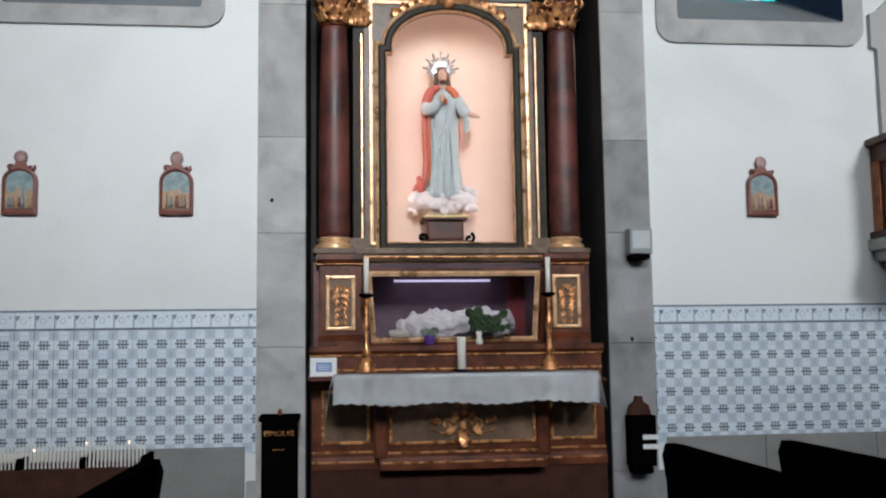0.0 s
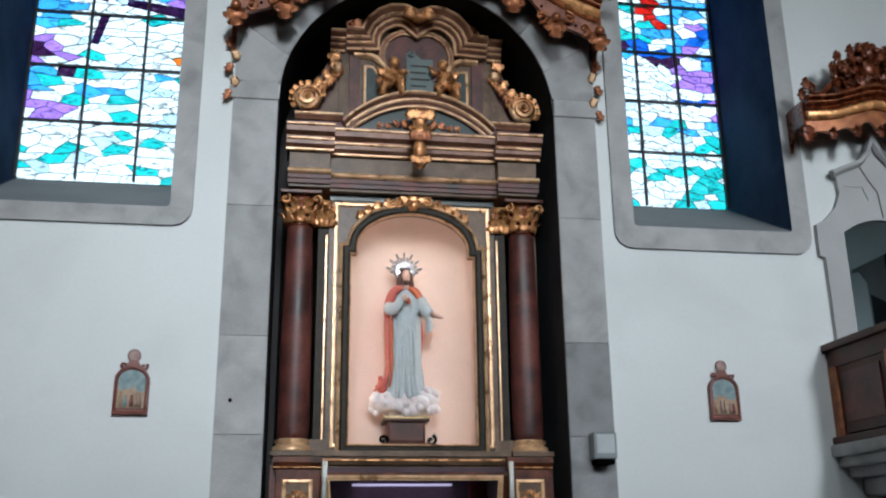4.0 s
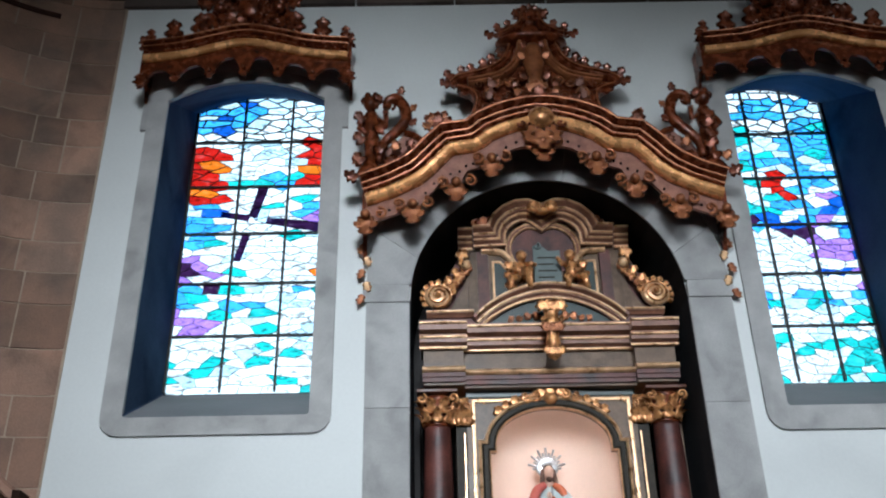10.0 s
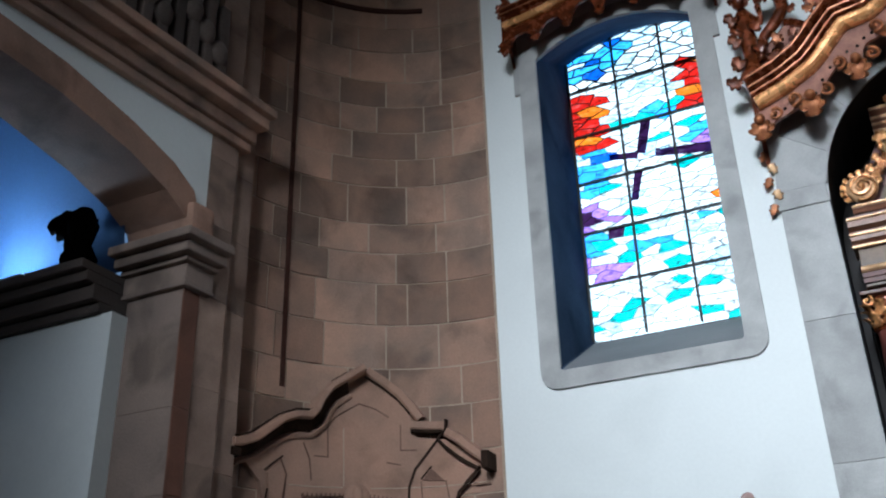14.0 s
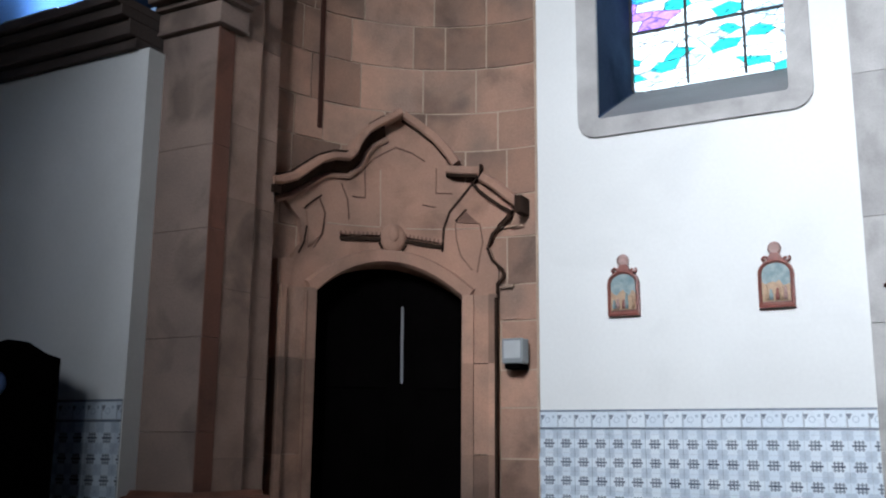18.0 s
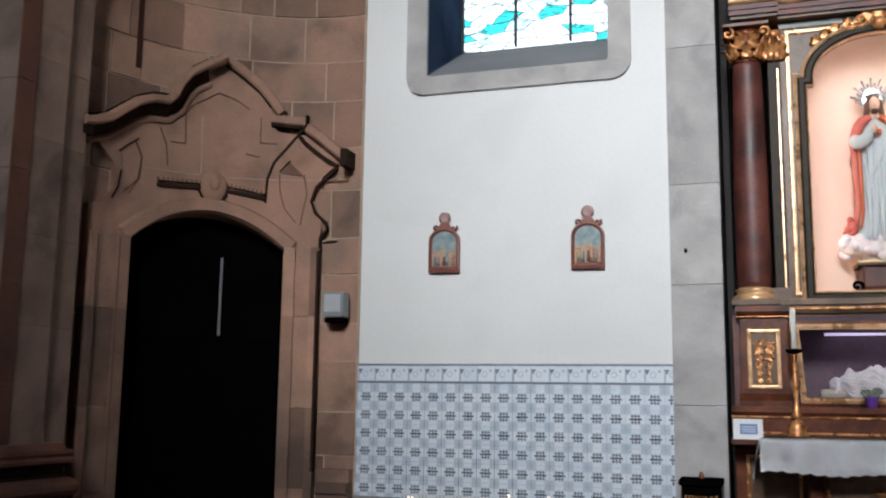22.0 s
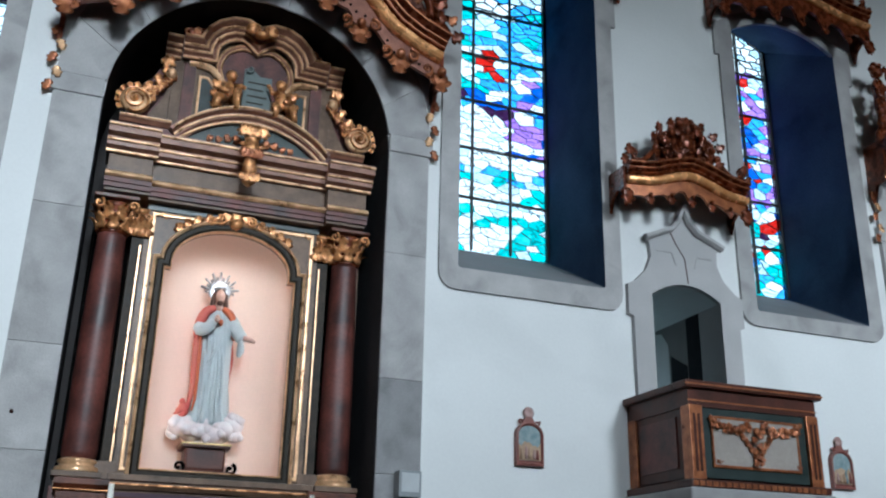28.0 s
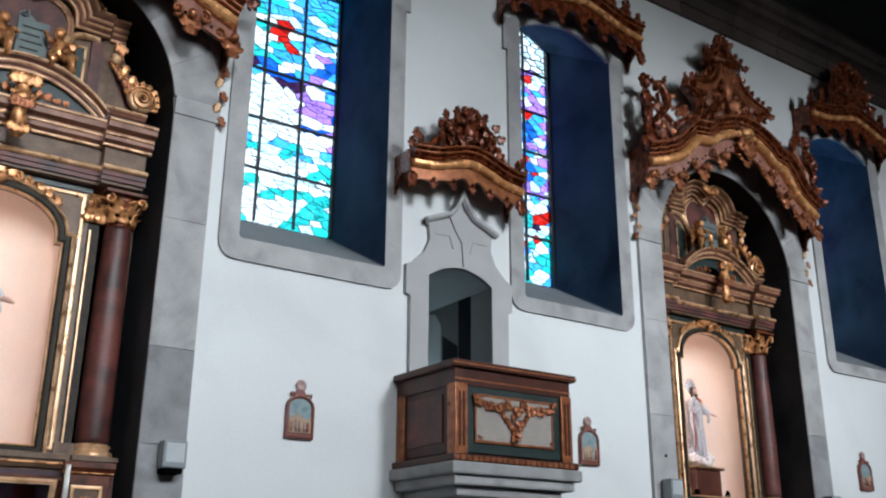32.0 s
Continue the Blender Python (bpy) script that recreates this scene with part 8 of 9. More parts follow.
    piece(bm, 6, lambda b: lathe(b, cx, cy + S(0.02), z + S(1.20), [(S(0.05), 0), (S(0.054), S(0.010)), (S(0.048), S(0.016))], 14))
    for v in bm.verts:
        if v.co.z > z + S(0.22):
            v.co.x = cx + (v.co.x - cx) * 0.9
    return tagged(finish(name, bm, [robe, cloak, FLESH, HAIR, CLOUD, HEART, SILVER], None, "", True), label, "statue", "niche statues")


statue(0.965, 0.66, 2.50, 1.08, ROBE_GREY, CLOAK_RED, "statue", "painted statue in pale robe and red cloak on a white cloud")
statue(9.06, 0.66, 2.62, 0.80, ROBE_WHITE, ROBE_WHITE, "statue", "small pale painted statue standing in the far niche")
for cx, w, z0, z1 in ((0.965, 0.155, 2.262, 2.50), (9.06, 0.22, 2.262, 2.62)):
    st = thing("statue_stand", (cx, 0.66, z0), "dark red carved wooden statue stand", "pedestal", "statue stands")
    part("body", new_box(cx - w, cx + w, 0.52, 0.80, z0 + 0.03, z1 - 0.035, bevel=0.02), REDWOOD, st)
    part("top_board", new_box(cx - w - 0.03, cx + w + 0.03, 0.49, 0.83, z1 - 0.035, z1 - 0.012, bevel=0.006), REDWOOD, st)
    part("gilt_edge", new_box(cx - w - 0.035, cx + w + 0.035, 0.485, 0.835, z1 - 0.012, z1, bevel=0.003), BRASS, st, "thin gilded edge")
    part("base_board", new_box(cx - w - 0.05, cx + w + 0.05, 0.47, 0.85, z0, z0 + 0.03, bevel=0.01), REDWOOD, st)
    for s in (-1, 1):
        part("foot_scroll", scroll(bmesh.new(), cx + s * (w + 0.04), z0 + 0.05, 0.50, 0.045, 1.2, 0, s, 0.28), DARKWOOD, st, "", True)

# reclining carved figure, as one plain draped form, in the glass case
bm = bmesh.new()
robed(bm, 0, 0, 0, 0.98, [(0, 0.06), (0.05, 0.10), (0.22, 0.10), (0.40, 0.135), (0.55, 0.12), (0.72, 0.145), (0.86, 0.115), (0.93, 0.055), (0.96, 0.075), (1, 0.03)], 8, 0.16, 1.2, n=72, rows=70)
for v in bm.verts:
    u, r, q = v.co.z / 0.98, v.co.x, v.co.y
    ripple = 0.022 * math.sin(24 * u + 16 * q + 2 * math.sin(7 * u)) + 0.012 * math.sin(61 * u - 23 * q) + 0.010 * math.sin(40 * q + 9 * u)
    v.co = Vector((X(0.53 - 0.98 * u), 0.58 + q * 1.1, max(1.499, 1.60 + 0.02 * math.sin(6 * u) + (r + ripple) * 0.85)))
tagged(finish("reclining_statue", bm, ROBE_WHITE, None, "", True), "white draped reclining statue lying in the glazed case", "statue")
bm = new_box(X(-0.52), X(-0.30), 0.50, 0.72, 1.496, 1.56, bevel=0.03)
tagged(finish("pillow", bm, PAINTED_FIELD), "pale cushion lying in the glazed case", "pillow")

# ---- altar furnishings ----
def candlestick(x, y, z):
    th = thing("candlestick", (x, y, z), "tall turned gilded candlestick with a white candle", "candlestick", "altar candlesticks")
    part("foot", lathe(bmesh.new(), x, y, z, [(0.075, 0), (0.078, 0.012), (0.05, 0.03), (0.06, 0.05), (0.045, 0.085), (0.02, 0.12)], 14), GOLD, th, "", True)
    part("stem", lathe(bmesh.new(), x, y, z + 0.12, [(0.02, 0), (0.034, 0.03), (0.018, 0.07), (0.016, 0.16), (0.030, 0.22), (0.034, 0.25), (0.016, 0.30), (0.014, 0.40), (0.024, 0.44)], 12), GOLD, th, "", True)
    part("drip_pan", lathe(bmesh.new(), x, y, z + 0.56, [(0.016, 0), (0.055, 0.02), (0.058, 0.035), (0.02, 0.04)], 14), DARKWOOD, th, "dark drip pan", True)
    c = part("candle", lathe(bmesh.new(), x, y, z + 0.60, [(0.020, 0), (0.020, 0.27), (0.014, 0.275)], 12), WAX, th, "white candle", True)
    part("wick", lathe(bmesh.new(), x, y, z + 0.875, [(0.002, 0), (0.002, 0.015)], 6), DARKWOOD, c)
    return th


stick = candlestick(0.29, -0.02, 1.229)
copy_thing(stick, pose(1.70, -0.02, 1.229))
th = thing("pillar_candle", (1.01, -0.05, 1.229), "thick white altar candle on a dark dish", "candle")
part("candle", lathe(bmesh.new(), 1.01, -0.05, 1.245, [(0.034, 0), (0.034, 0.235), (0.028, 0.245), (0.012, 0.24)], 16), WAX, th, "", True)
part("dish", lathe(bmesh.new(), 1.01, -0.05, 1.229, [(0.05, 0), (0.06, 0.012), (0.04, 0.016)], 16), DARKWOOD, th, "", True)

th = thing("flower_pot", (0.78, 0.10, 1.43), "small violet pot with a grey-green plant", "plant pot")
part("pot", lathe(bmesh.new(), 0.78, 0.10, 1.432, [(0.035, 0), (0.045, 0.07), (0.048, 0.075), (0.03, 0.075)], 14), VIOLET, th, "violet pot", True)
bm = bmesh.new()
for k in range(16):
    leaf(bm, 0.78 + 0.02 * math.cos(k), 1.50, 0.10 + 0.02 * math.sin(k), 0.07 + 0.02 * (k % 3), math.pi / 2 + 0.9 * math.sin(k * 2.1), 0.3, 0.4 * math.cos(k * 1.7), 2)
part("foliage", bm, GREEN_GREY, th, "grey-green leaves")
th = thing("glass_vase", (1.17, 0.10, 1.43), "small vase with tall dark green leaves", "vase")
part("vase", lathe(bmesh.new(), 1.17, 0.10, 1.432, [(0.025, 0), (0.03, 0.03), (0.018, 0.06), (0.028, 0.10), (0.02, 0.10)], 12), WAX, th, "pale vase", True)
bm = bmesh.new()
for k in range(18):
    leaf(bm, 1.17 + 0.05 * (k % 5 - 1), 1.53 + 0.02 * (k % 4), 0.10, 0.11 + 0.03 * (k % 4), math.pi / 2 - 0.25 + 1.1 * math.sin(k * 1.9), 0.22, 0.3 * math.cos(k * 2.3), 2)
part("foliage", bm, GREEN_DARK, th, "dark green leaves")

th = thing("altar_card", (-0.03, -0.32, 1.17), "white card with a blue panel standing at the table's end", "notice")
part("card", new_box(-0.125, 0.065, -0.33, -0.318, 1.215, 1.35), PAPER, th)
part("panel", new_box(-0.08, 0.03, -0.3335, -0.33, 1.25, 1.315), CARD_BLUE, th, "blue panel")
for k in range(3):
    part("text_bar", new_box(-0.07, 0.02, -0.335, -0.3332, 1.262 + 0.016 * k, 1.268 + 0.016 * k), PAPER, th)
part("shelf", new_box(-0.14, 0.09, -0.34, 0.05, 1.185, 1.215), REDWOOD, th, "dark red shelf")

# ---- stations on the wall ----
def station(x, seed):
    z = 2.43
    th = thing("station_plaque", (x, 0, z), "small arched devotional relief plaque in a dark red frame", "wall plaque", "stations on the wall")
    body = [(-0.125, 0), (0.125, 0), (0.125, 0.25)] + [(0.125 * math.cos(math.pi * i / 12), 0.25 + 0.105 * math.sin(math.pi * i / 12)) for i in range(1, 12)] + [(-0.125, 0.25)]
    part("back_board", prism(bmesh.new(), [(x + p, z + q) for p, q in body], -0.03, 0.0), FRAME_RED, th, "dark red back board")
    inner = [(-0.098, 0.045), (0.098, 0.045), (0.098, 0.245)] + [(0.098 * math.cos(math.pi * i / 12), 0.245 + 0.082 * math.sin(math.pi * i / 12)) for i in range(1, 12)] + [(-0.098, 0.245)]
    part("sky_field", prism(bmesh.new(), [(x + p, z + q) for p, q in inner], -0.034, -0.03), STATION_SKY, th, "painted blue-green sky")
    rnd = random.Random(seed)
    hill = [(-0.097, 0.046)] + [(0.097, 0.046)] + [(0.097 - 0.194 * i / 8, 0.17 + rnd.uniform(-0.02, 0.035)) for i in range(9)]
    part("ground_field", prism(bmesh.new(), [(x + p, z + q) for p, q in hill], -0.042, -0.034), STATION_SAND, th, "painted sand-coloured ground")
    for k in range(5):
        px, ph = -0.07 + 0.035 * k + rnd.uniform(-0.008, 0.008), rnd.uniform(0.07, 0.12)
        part("relief_form", lathe(bmesh.new(), x + px, -0.044, z + 0.055, [(0.014, 0), (0.016, ph * 0.4), (0.010, ph * 0.75), (0.011, ph * 0.9), (0.004, ph)], 7), rnd.choice((STATION_SAND, STATION_SKY, FRAME_RED, FRAME_ROSE)), th, "", True)
    part("frame", sweep(bmesh.new(), [(x + p, z + q, -0.03) for p, q in body], [(0.0, 0.0), (0.018, 0.002), (0.022, 0.014), (0.010, 0.026), (0.0, 0.027)], closed=True), FRAME_RED, th, "dark red moulded frame")
    for s in (-1, 1):
        part("shoulder_scroll", scroll(bmesh.new(), x + s * 0.075, z + 0.355, -0.02, 0.028, 1.1, 0, s, 0.3), FRAME_RED, th, "", True)
    part("crest_neck", prism(bmesh.new(), [(x + p, z + q) for p, q in ((-0.06, 0.34), (0.06, 0.34), (0.03, 0.40), (-0.03, 0.40))], -0.03, 0.0), FRAME_RED, th)
    bm = lathe(bmesh.new(), 0, 0, 0, [(0.015, 0), (0.045, 0.006), (0.05, 0.016), (0.03, 0.022), (0.02, 0.016)], 12)
    for v in bm.verts:
        v.co = Vector((x + v.co.x, -0.008 - v.co.z, z + 0.435 + v.co.y))
    part("crest_rosette", bm, FRAME_ROSE, th, "faded rose rosette", True)
    return th


for k, x in enumerate((-2.266, -1.134, 3.472, 6.67, 11.35)):
    station(x, 40 + k)

# ---- loudspeakers on the stone strips ----
def speaker(x, z):
    th = thing("wall_loudspeaker", (x, -0.05, z), "small grey wall loudspeaker on a bracket", "loudspeaker", "wall loudspeakers")
    part("cabinet", new_box(x - 0.09, x + 0.09, -0.20, -0.07, z - 0.10, z + 0.10, bevel=0.012), SPEAKER_GREY, th, "grey cabinet")
    part("grille", new_box(x - 0.07, x + 0.07, -0.206, -0.199, z - 0.06, z + 0.08, bevel=0.003), SPEAKER_MESH, th, "pale grille")
    part("bracket", new_box(x - 0.07, x + 0.07, -0.19, -0.04, z - 0.14, z - 0.10, bevel=0.006), DARKWOOD, th, "black bracket")
    return th


sp = speaker(2.40, 2.21)
copy_thing(sp, pose(ALTARS[1] + 1.36, -0.05, 2.21))
copy_thing(sp, pose(ALTARS[1] - 1.36, -0.05, 2.25))
copy_thing(sp, pose(-3.13, -0.06, 2.18))

# ---- offering boxes beside the altar ----
def text(body, x, y, z, size, material, parent, name="lettering"):
    cu = bpy.data.curves.new(name, "FONT")
    cu.body, cu.size, cu.extrude, cu.align_x = body, size, 0.001, "CENTER"
    ob = new(name, cu)
    ob.matrix_world = pose(x, y, z, 90, 0, 0)
    me = bpy.data.meshes.new_from_object(ob)
    bpy.data.objects.remove(ob)
    t = new(name, me)
    t.matrix_world = pose(x, y, z, 90, 0, 0)
    me.materials.append(material)
    bpy.context.view_layer.update()
    t.parent = parent
    t.matrix_parent_inverse = parent.matrix_world.inverted()
    return t


th = thing("offering_box", (-0.345, -0.2, 0), "black upright wooden offering box with gold lettering", "offering box")
part("body", new_box(-0.47, -0.22, -0.32, -0.06, 0.0, 0.90, bevel=0.01), DARKWOOD, th, "black body")
part("lid", new_box(-0.49, -0.20, -0.34, -0.05, 0.90, 0.94, bevel=0.01), DARKWOOD, th)
part("knob", lathe(bmesh.new(), -0.345, -0.2, 0.94, [(0.012, 0), (0.02, 0.02), (0.006, 0.045)], 10), ROSEGOLD, th, "", True)
text("ESMOLAS", -0.345, -0.323, 0.80, 0.052, GOLD, th)
part("slot", new_box(-0.385, -0.305, -0.323, -0.319, 0.70, 0.706), GOLD, th)

th = thing("offering_box", (2.36, -0.12, 0.5), "black carved wall box with two white labels", "offering box")
part("body", new_box(2.27, 2.47, -0.20, -0.045, 0.50, 0.88, bevel=0.012), DARKWOOD, th)
part("crest", prism(bmesh.new(), [(2.28, 0.88), (2.46, 0.88), (2.44, 0.95), (2.40, 0.98), (2.39, 1.02), (2.35, 1.02), (2.34, 0.98), (2.30, 0.95)], -0.12, -0.05), RUST, th, "dark carved crest")
part("foot", new_box(2.29, 2.45, -0.18, -0.045, 0.44, 0.50, bevel=0.02), DARKWOOD, th)
for z in (0.63, 0.70):
    part("label", new_box(2.36, 2.48, -0.206, -0.199, z, z + 0.035), PAPER, th, "white label")

# ---- rack of electric candles ----
def candle_rack():
    x0, x1, y, z = -2.40, -1.19, -0.62, 0.655
    th = thing("candle_rack", ((x0 + x1) / 2, y, 0), "dark red votive rack with rows of thin white candles", "candle rack")
    part("cabinet", new_box(x0, x1, y - 0.14, y + 0.20, 0.25, z, bevel=0.012), RUST, th, "dark red cabinet")
    for x in (x0 + 0.03, x1 - 0.09):
        for yy in (y - 0.12, y + 0.12):
            part("leg", new_box(x, x + 0.06, yy, yy + 0.06, 0.0, 0.25), REDWOOD, th)
    for x in (x0, x0 + (x1 - x0) * 0.33, x0 + (x1 - x0) * 0.66, x1 - 0.025):
        part("divider", new_box(x, x + 0.025, y - 0.14, y + 0.2, z, z + 0.07), DARKWOOD, th)
    candle = lathe(bmesh.new(), 0, 0, 0, [(0.006, 0), (0.006, 0.105), (0.002, 0.11)], 6)
    me = bpy.data.meshes.new("candle")
    candle.to_mesh(me)
    candle.free()
    me.materials.append(WAX)
    tip = lathe(bmesh.new(), 0, 0, 0.11, [(0.002, 0), (0.005, 0.008), (0.001, 0.02)], 6)
    tm = bpy.data.meshes.new("flame")
    tip.to_mesh(tm)
    tip.free()
    tm.materials.append(FLAME)
    lit = {(3, 0), (4, 0), (18, 0), (41, 1), (30, 1)}
    for row, yy in enumerate((y - 0.07, y + 0.05)):
        for k in range(46):
            ob = new("candle", me)
            ob.location = (x0 + 0.035 + (x1 - x0 - 0.07) * k / 45, yy, z + 0.03 * row)
            ob.parent = th
            ob.matrix_parent_inverse = th.matrix_basis.inverted()
            if (k, row) in lit:
                fl = new("flame", tm)
                fl.location = ob.location
                fl.parent = th
                fl.matrix_parent_inverse = th.matrix_basis.inverted()
    part("back_step", new_box(x0 + 0.02, x1 - 0.02, y, y + 0.18, z, z + 0.029), REDWOOD, th)


candle_rack()

# ---- pews ----
def pew(x, y):
    """A pew whose seat runs from y towards the camera's side; its end board faces the wall."""
    th = thing("pew", (x, y, 0), "dark wooden pew with a shaped end board", "pew", "pews in the nave")
    end = [(-0.02, 0.0), (0.42, 0.0), (0.42, 0.42), (0.36, 0.52), (0.28, 0.58), (0.16, 0.60), (0.10, 0.70), (0.07, 0.84), (0.03, 0.90), (-0.03, 0.90), (-0.05, 0.84), (-0.03, 0.70)]
    for yy in (y, y - 2.6):
        bm = prism(bmesh.new(), [(x + p, q) for p, q in end], yy - 0.045, yy)
        part("end_board", bm, DARKWOOD, th)
    part("back", new_box(x - 0.02, x + 0.03, y - 2.555, y - 0.046, 0.46, 0.86, bevel=0.008), DARKWOOD, th)
    part("back_rail", new_box(x - 0.035, x + 0.05, y - 2.555, y - 0.046, 0.86, 0.90, bevel=0.012), DARKWOOD, th)
    part("seat", new_box(x + 0.02, x + 0.42, y - 2.555, y - 0.046, 0.42, 0.455, bevel=0.008), DARKWOOD, th)
    part("kneeler", new_box(x - 0.22, x - 0.06, y - 2.555, y - 0.046, 0.20, 0.235, bevel=0.008), DARKWOOD, th)
    return th


first = pew(1.80, -2.42)
for x in (2.43, 3.06, 3.69):
    copy_thing(first, pose(x, -2.42, 0))
copy_thing(first, pose(-0.80, -2.60, 0) @ Matrix.Rotation(math.pi, 4, "Z") @ Matrix.Translation((0, 2.6, 0)))

# ---- chancel seen through the arch ----
CH_Y = -2.42
chancel = thing("wall_chancel", (-6.5, CH_Y, 0), "white plastered chancel wall above a tiled dado", "wall", kind="structure")
part("plaster", new_box(-9.2, -4.99, CH_Y, CH_Y + 0.3, 0, 4.25), PLASTER, chancel)
for z0, z1, out in ((4.25, 4.33, 0.05), (4.33, 4.45, 0.12), (4.45, 4.53, 0.2), (4.53, 4.60, 0.26)):
    part("cornice", new_box(-9.2, -5.08, CH_Y - out, CH_Y + 0.3, z0, z1, bevel=0.01), CORNICE_STONE, chancel, "dark stone cornice")
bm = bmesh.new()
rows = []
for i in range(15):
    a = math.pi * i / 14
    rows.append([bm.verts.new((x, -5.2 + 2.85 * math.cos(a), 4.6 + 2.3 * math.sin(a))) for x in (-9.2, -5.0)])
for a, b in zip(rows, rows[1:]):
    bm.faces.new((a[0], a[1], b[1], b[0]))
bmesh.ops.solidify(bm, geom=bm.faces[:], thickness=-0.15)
tagged(finish("ceiling_chancel", bm, VAULT_BLUE, None, "", True), "smooth chancel vault coloured deep blue for the light from the cornice", "ceiling", kind="structure")
tagged(finish("wall_chancel_end", new_box(-9.4, -9.2, -13.2, 1.2, -0.1, 12.8), PLASTER), "white end wall of the chancel", "wall", kind="structure")
tagged(finish("wall_chancel_far", new_box(-9.2, -5.0, -8.3, -8.05, 0, 5.0), PLASTER), "white plastered far chancel wall", "wall", kind="structure")
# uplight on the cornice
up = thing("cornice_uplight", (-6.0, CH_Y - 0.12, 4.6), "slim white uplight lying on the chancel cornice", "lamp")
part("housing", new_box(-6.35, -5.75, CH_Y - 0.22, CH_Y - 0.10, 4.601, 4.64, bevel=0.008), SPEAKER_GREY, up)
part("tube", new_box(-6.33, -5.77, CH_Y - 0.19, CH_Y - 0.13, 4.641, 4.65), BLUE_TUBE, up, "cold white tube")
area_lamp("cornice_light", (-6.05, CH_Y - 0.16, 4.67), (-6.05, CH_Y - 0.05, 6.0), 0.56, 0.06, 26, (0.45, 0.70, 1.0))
# carved dark ornament standing on the cornice
orn = thing("carved_ornament", (-5.35, CH_Y - 0.12, 4.6), "dark carved winged ornament standing on the cornice", "carving")
part("core", lathe(bmesh.new(), -5.28, CH_Y - 0.12, 4.6, [(0.12, 0), (0.14, 0.08), (0.08, 0.2), (0.12, 0.36), (0.06, 0.5)], 10), DARKWOOD, orn, "", True)
for k in range(6):
    part("wing_leaf", leaf(bmesh.new(), -5.3, 4.75 + 0.05 * k, CH_Y - 0.14, 0.36, math.pi * (0.55 + 0.09 * k), 0.35, 0.1), DARKWOOD, orn, "", True)
    part("wing_leaf", leaf(bmesh.new(), -5.25, 4.7 + 0.04 * k, CH_Y - 0.14, 0.22, math.pi * (0.45 - 0.08 * k), 0.35, 0.1), DARKWOOD, orn, "", True)
# relief above the entablature
rel = thing("gallery_relief", (-4.6, -2.6, 6.2), "dark carved stone relief above the chancel entablature", "relief")
for k in range(10):
    y = -2.15 - 0.16 * k
    part("baluster", skew(new_box(-4.60, -4.46, y - 0.05, y + 0.05, 6.17, 7.0 + 0.15 * (k % 3), bevel=0.012)), CORNICE_STONE, rel)
for k in range(12):
    part("relief_boss", skew(blob(bmesh.new(), -4.47, -2.2 - 0.15 * k, 6.5 + 0.12 * (k % 4), 0.06, 0.09, 0.12)), CORNICE_STONE, rel, "", True)
# high-backed dark chair by the chancel wall, with a bluish cover on its back
ch = thing("chancel_chair", (-5.55, CH_Y - 0.4, 0), "tall dark wooden chair with a blue cloth in the chancel", "chair")
part("backrest", prism(bmesh.new(), [(-6.05, 0.5), (-5.16, 0.5), (-5.16, 1.98), (-5.30, 2.02), (-5.48, 2.10), (-5.62, 2.12), (-5.76, 2.10), (-5.9, 2.02), (-6.05, 1.98)], CH_Y - 0.46, CH_Y - 0.40), DARKWOOD, ch)
part("seat", new_box(-6.05, -5.16, CH_Y - 0.95, CH_Y - 0.42, 0.46, 0.52, bevel=0.01), DARKWOOD, ch)
for x in (-6.03, -5.24):
    for y in (CH_Y - 0.93, CH_Y - 0.50):
        part("leg", new_box(x, x + 0.06, y, y + 0.06, 0, 0.46), DARKWOOD, ch)
    part("armrest", new_box(x, x + 0.06, CH_Y - 0.93, CH_Y - 0.45, 0.78, 0.83, bevel=0.01), DARKWOOD, ch)
part("cloth", blob(bmesh.new(), -5.66, CH_Y - 0.50, 1.82, 0.12, 0.04, 0.09, 12), BLUE_CLOTH, ch, "crumpled blue cloth", True)
tb = thing("side_table", (-5.3, -3.2, 0), "dark cloth-covered table below the chancel arch", "table")
part("cover", new_box(-5.75, -4.85, -3.25, -2.72, 0.0, 0.78, bevel=0.03), DARKWOOD, tb)
sgn = thing("paper_notice", (-4.62, -3.3, 0.75), "small white notice with dark squares on the table", "notice")
part("sheet", new_box(-4.80, -4.62, -3.268, -3.262, 0.60, 0.75), PAPER, sgn)
part("dark_square", new_box(-4.78, -4.74, -3.272, -3.268, 0.70, 0.74), DARKWOOD, sgn)
part("text_bar", new_box(-4.72, -4.64, -3.272, -3.268, 0.69, 0.70), DARKWOOD, sgn)

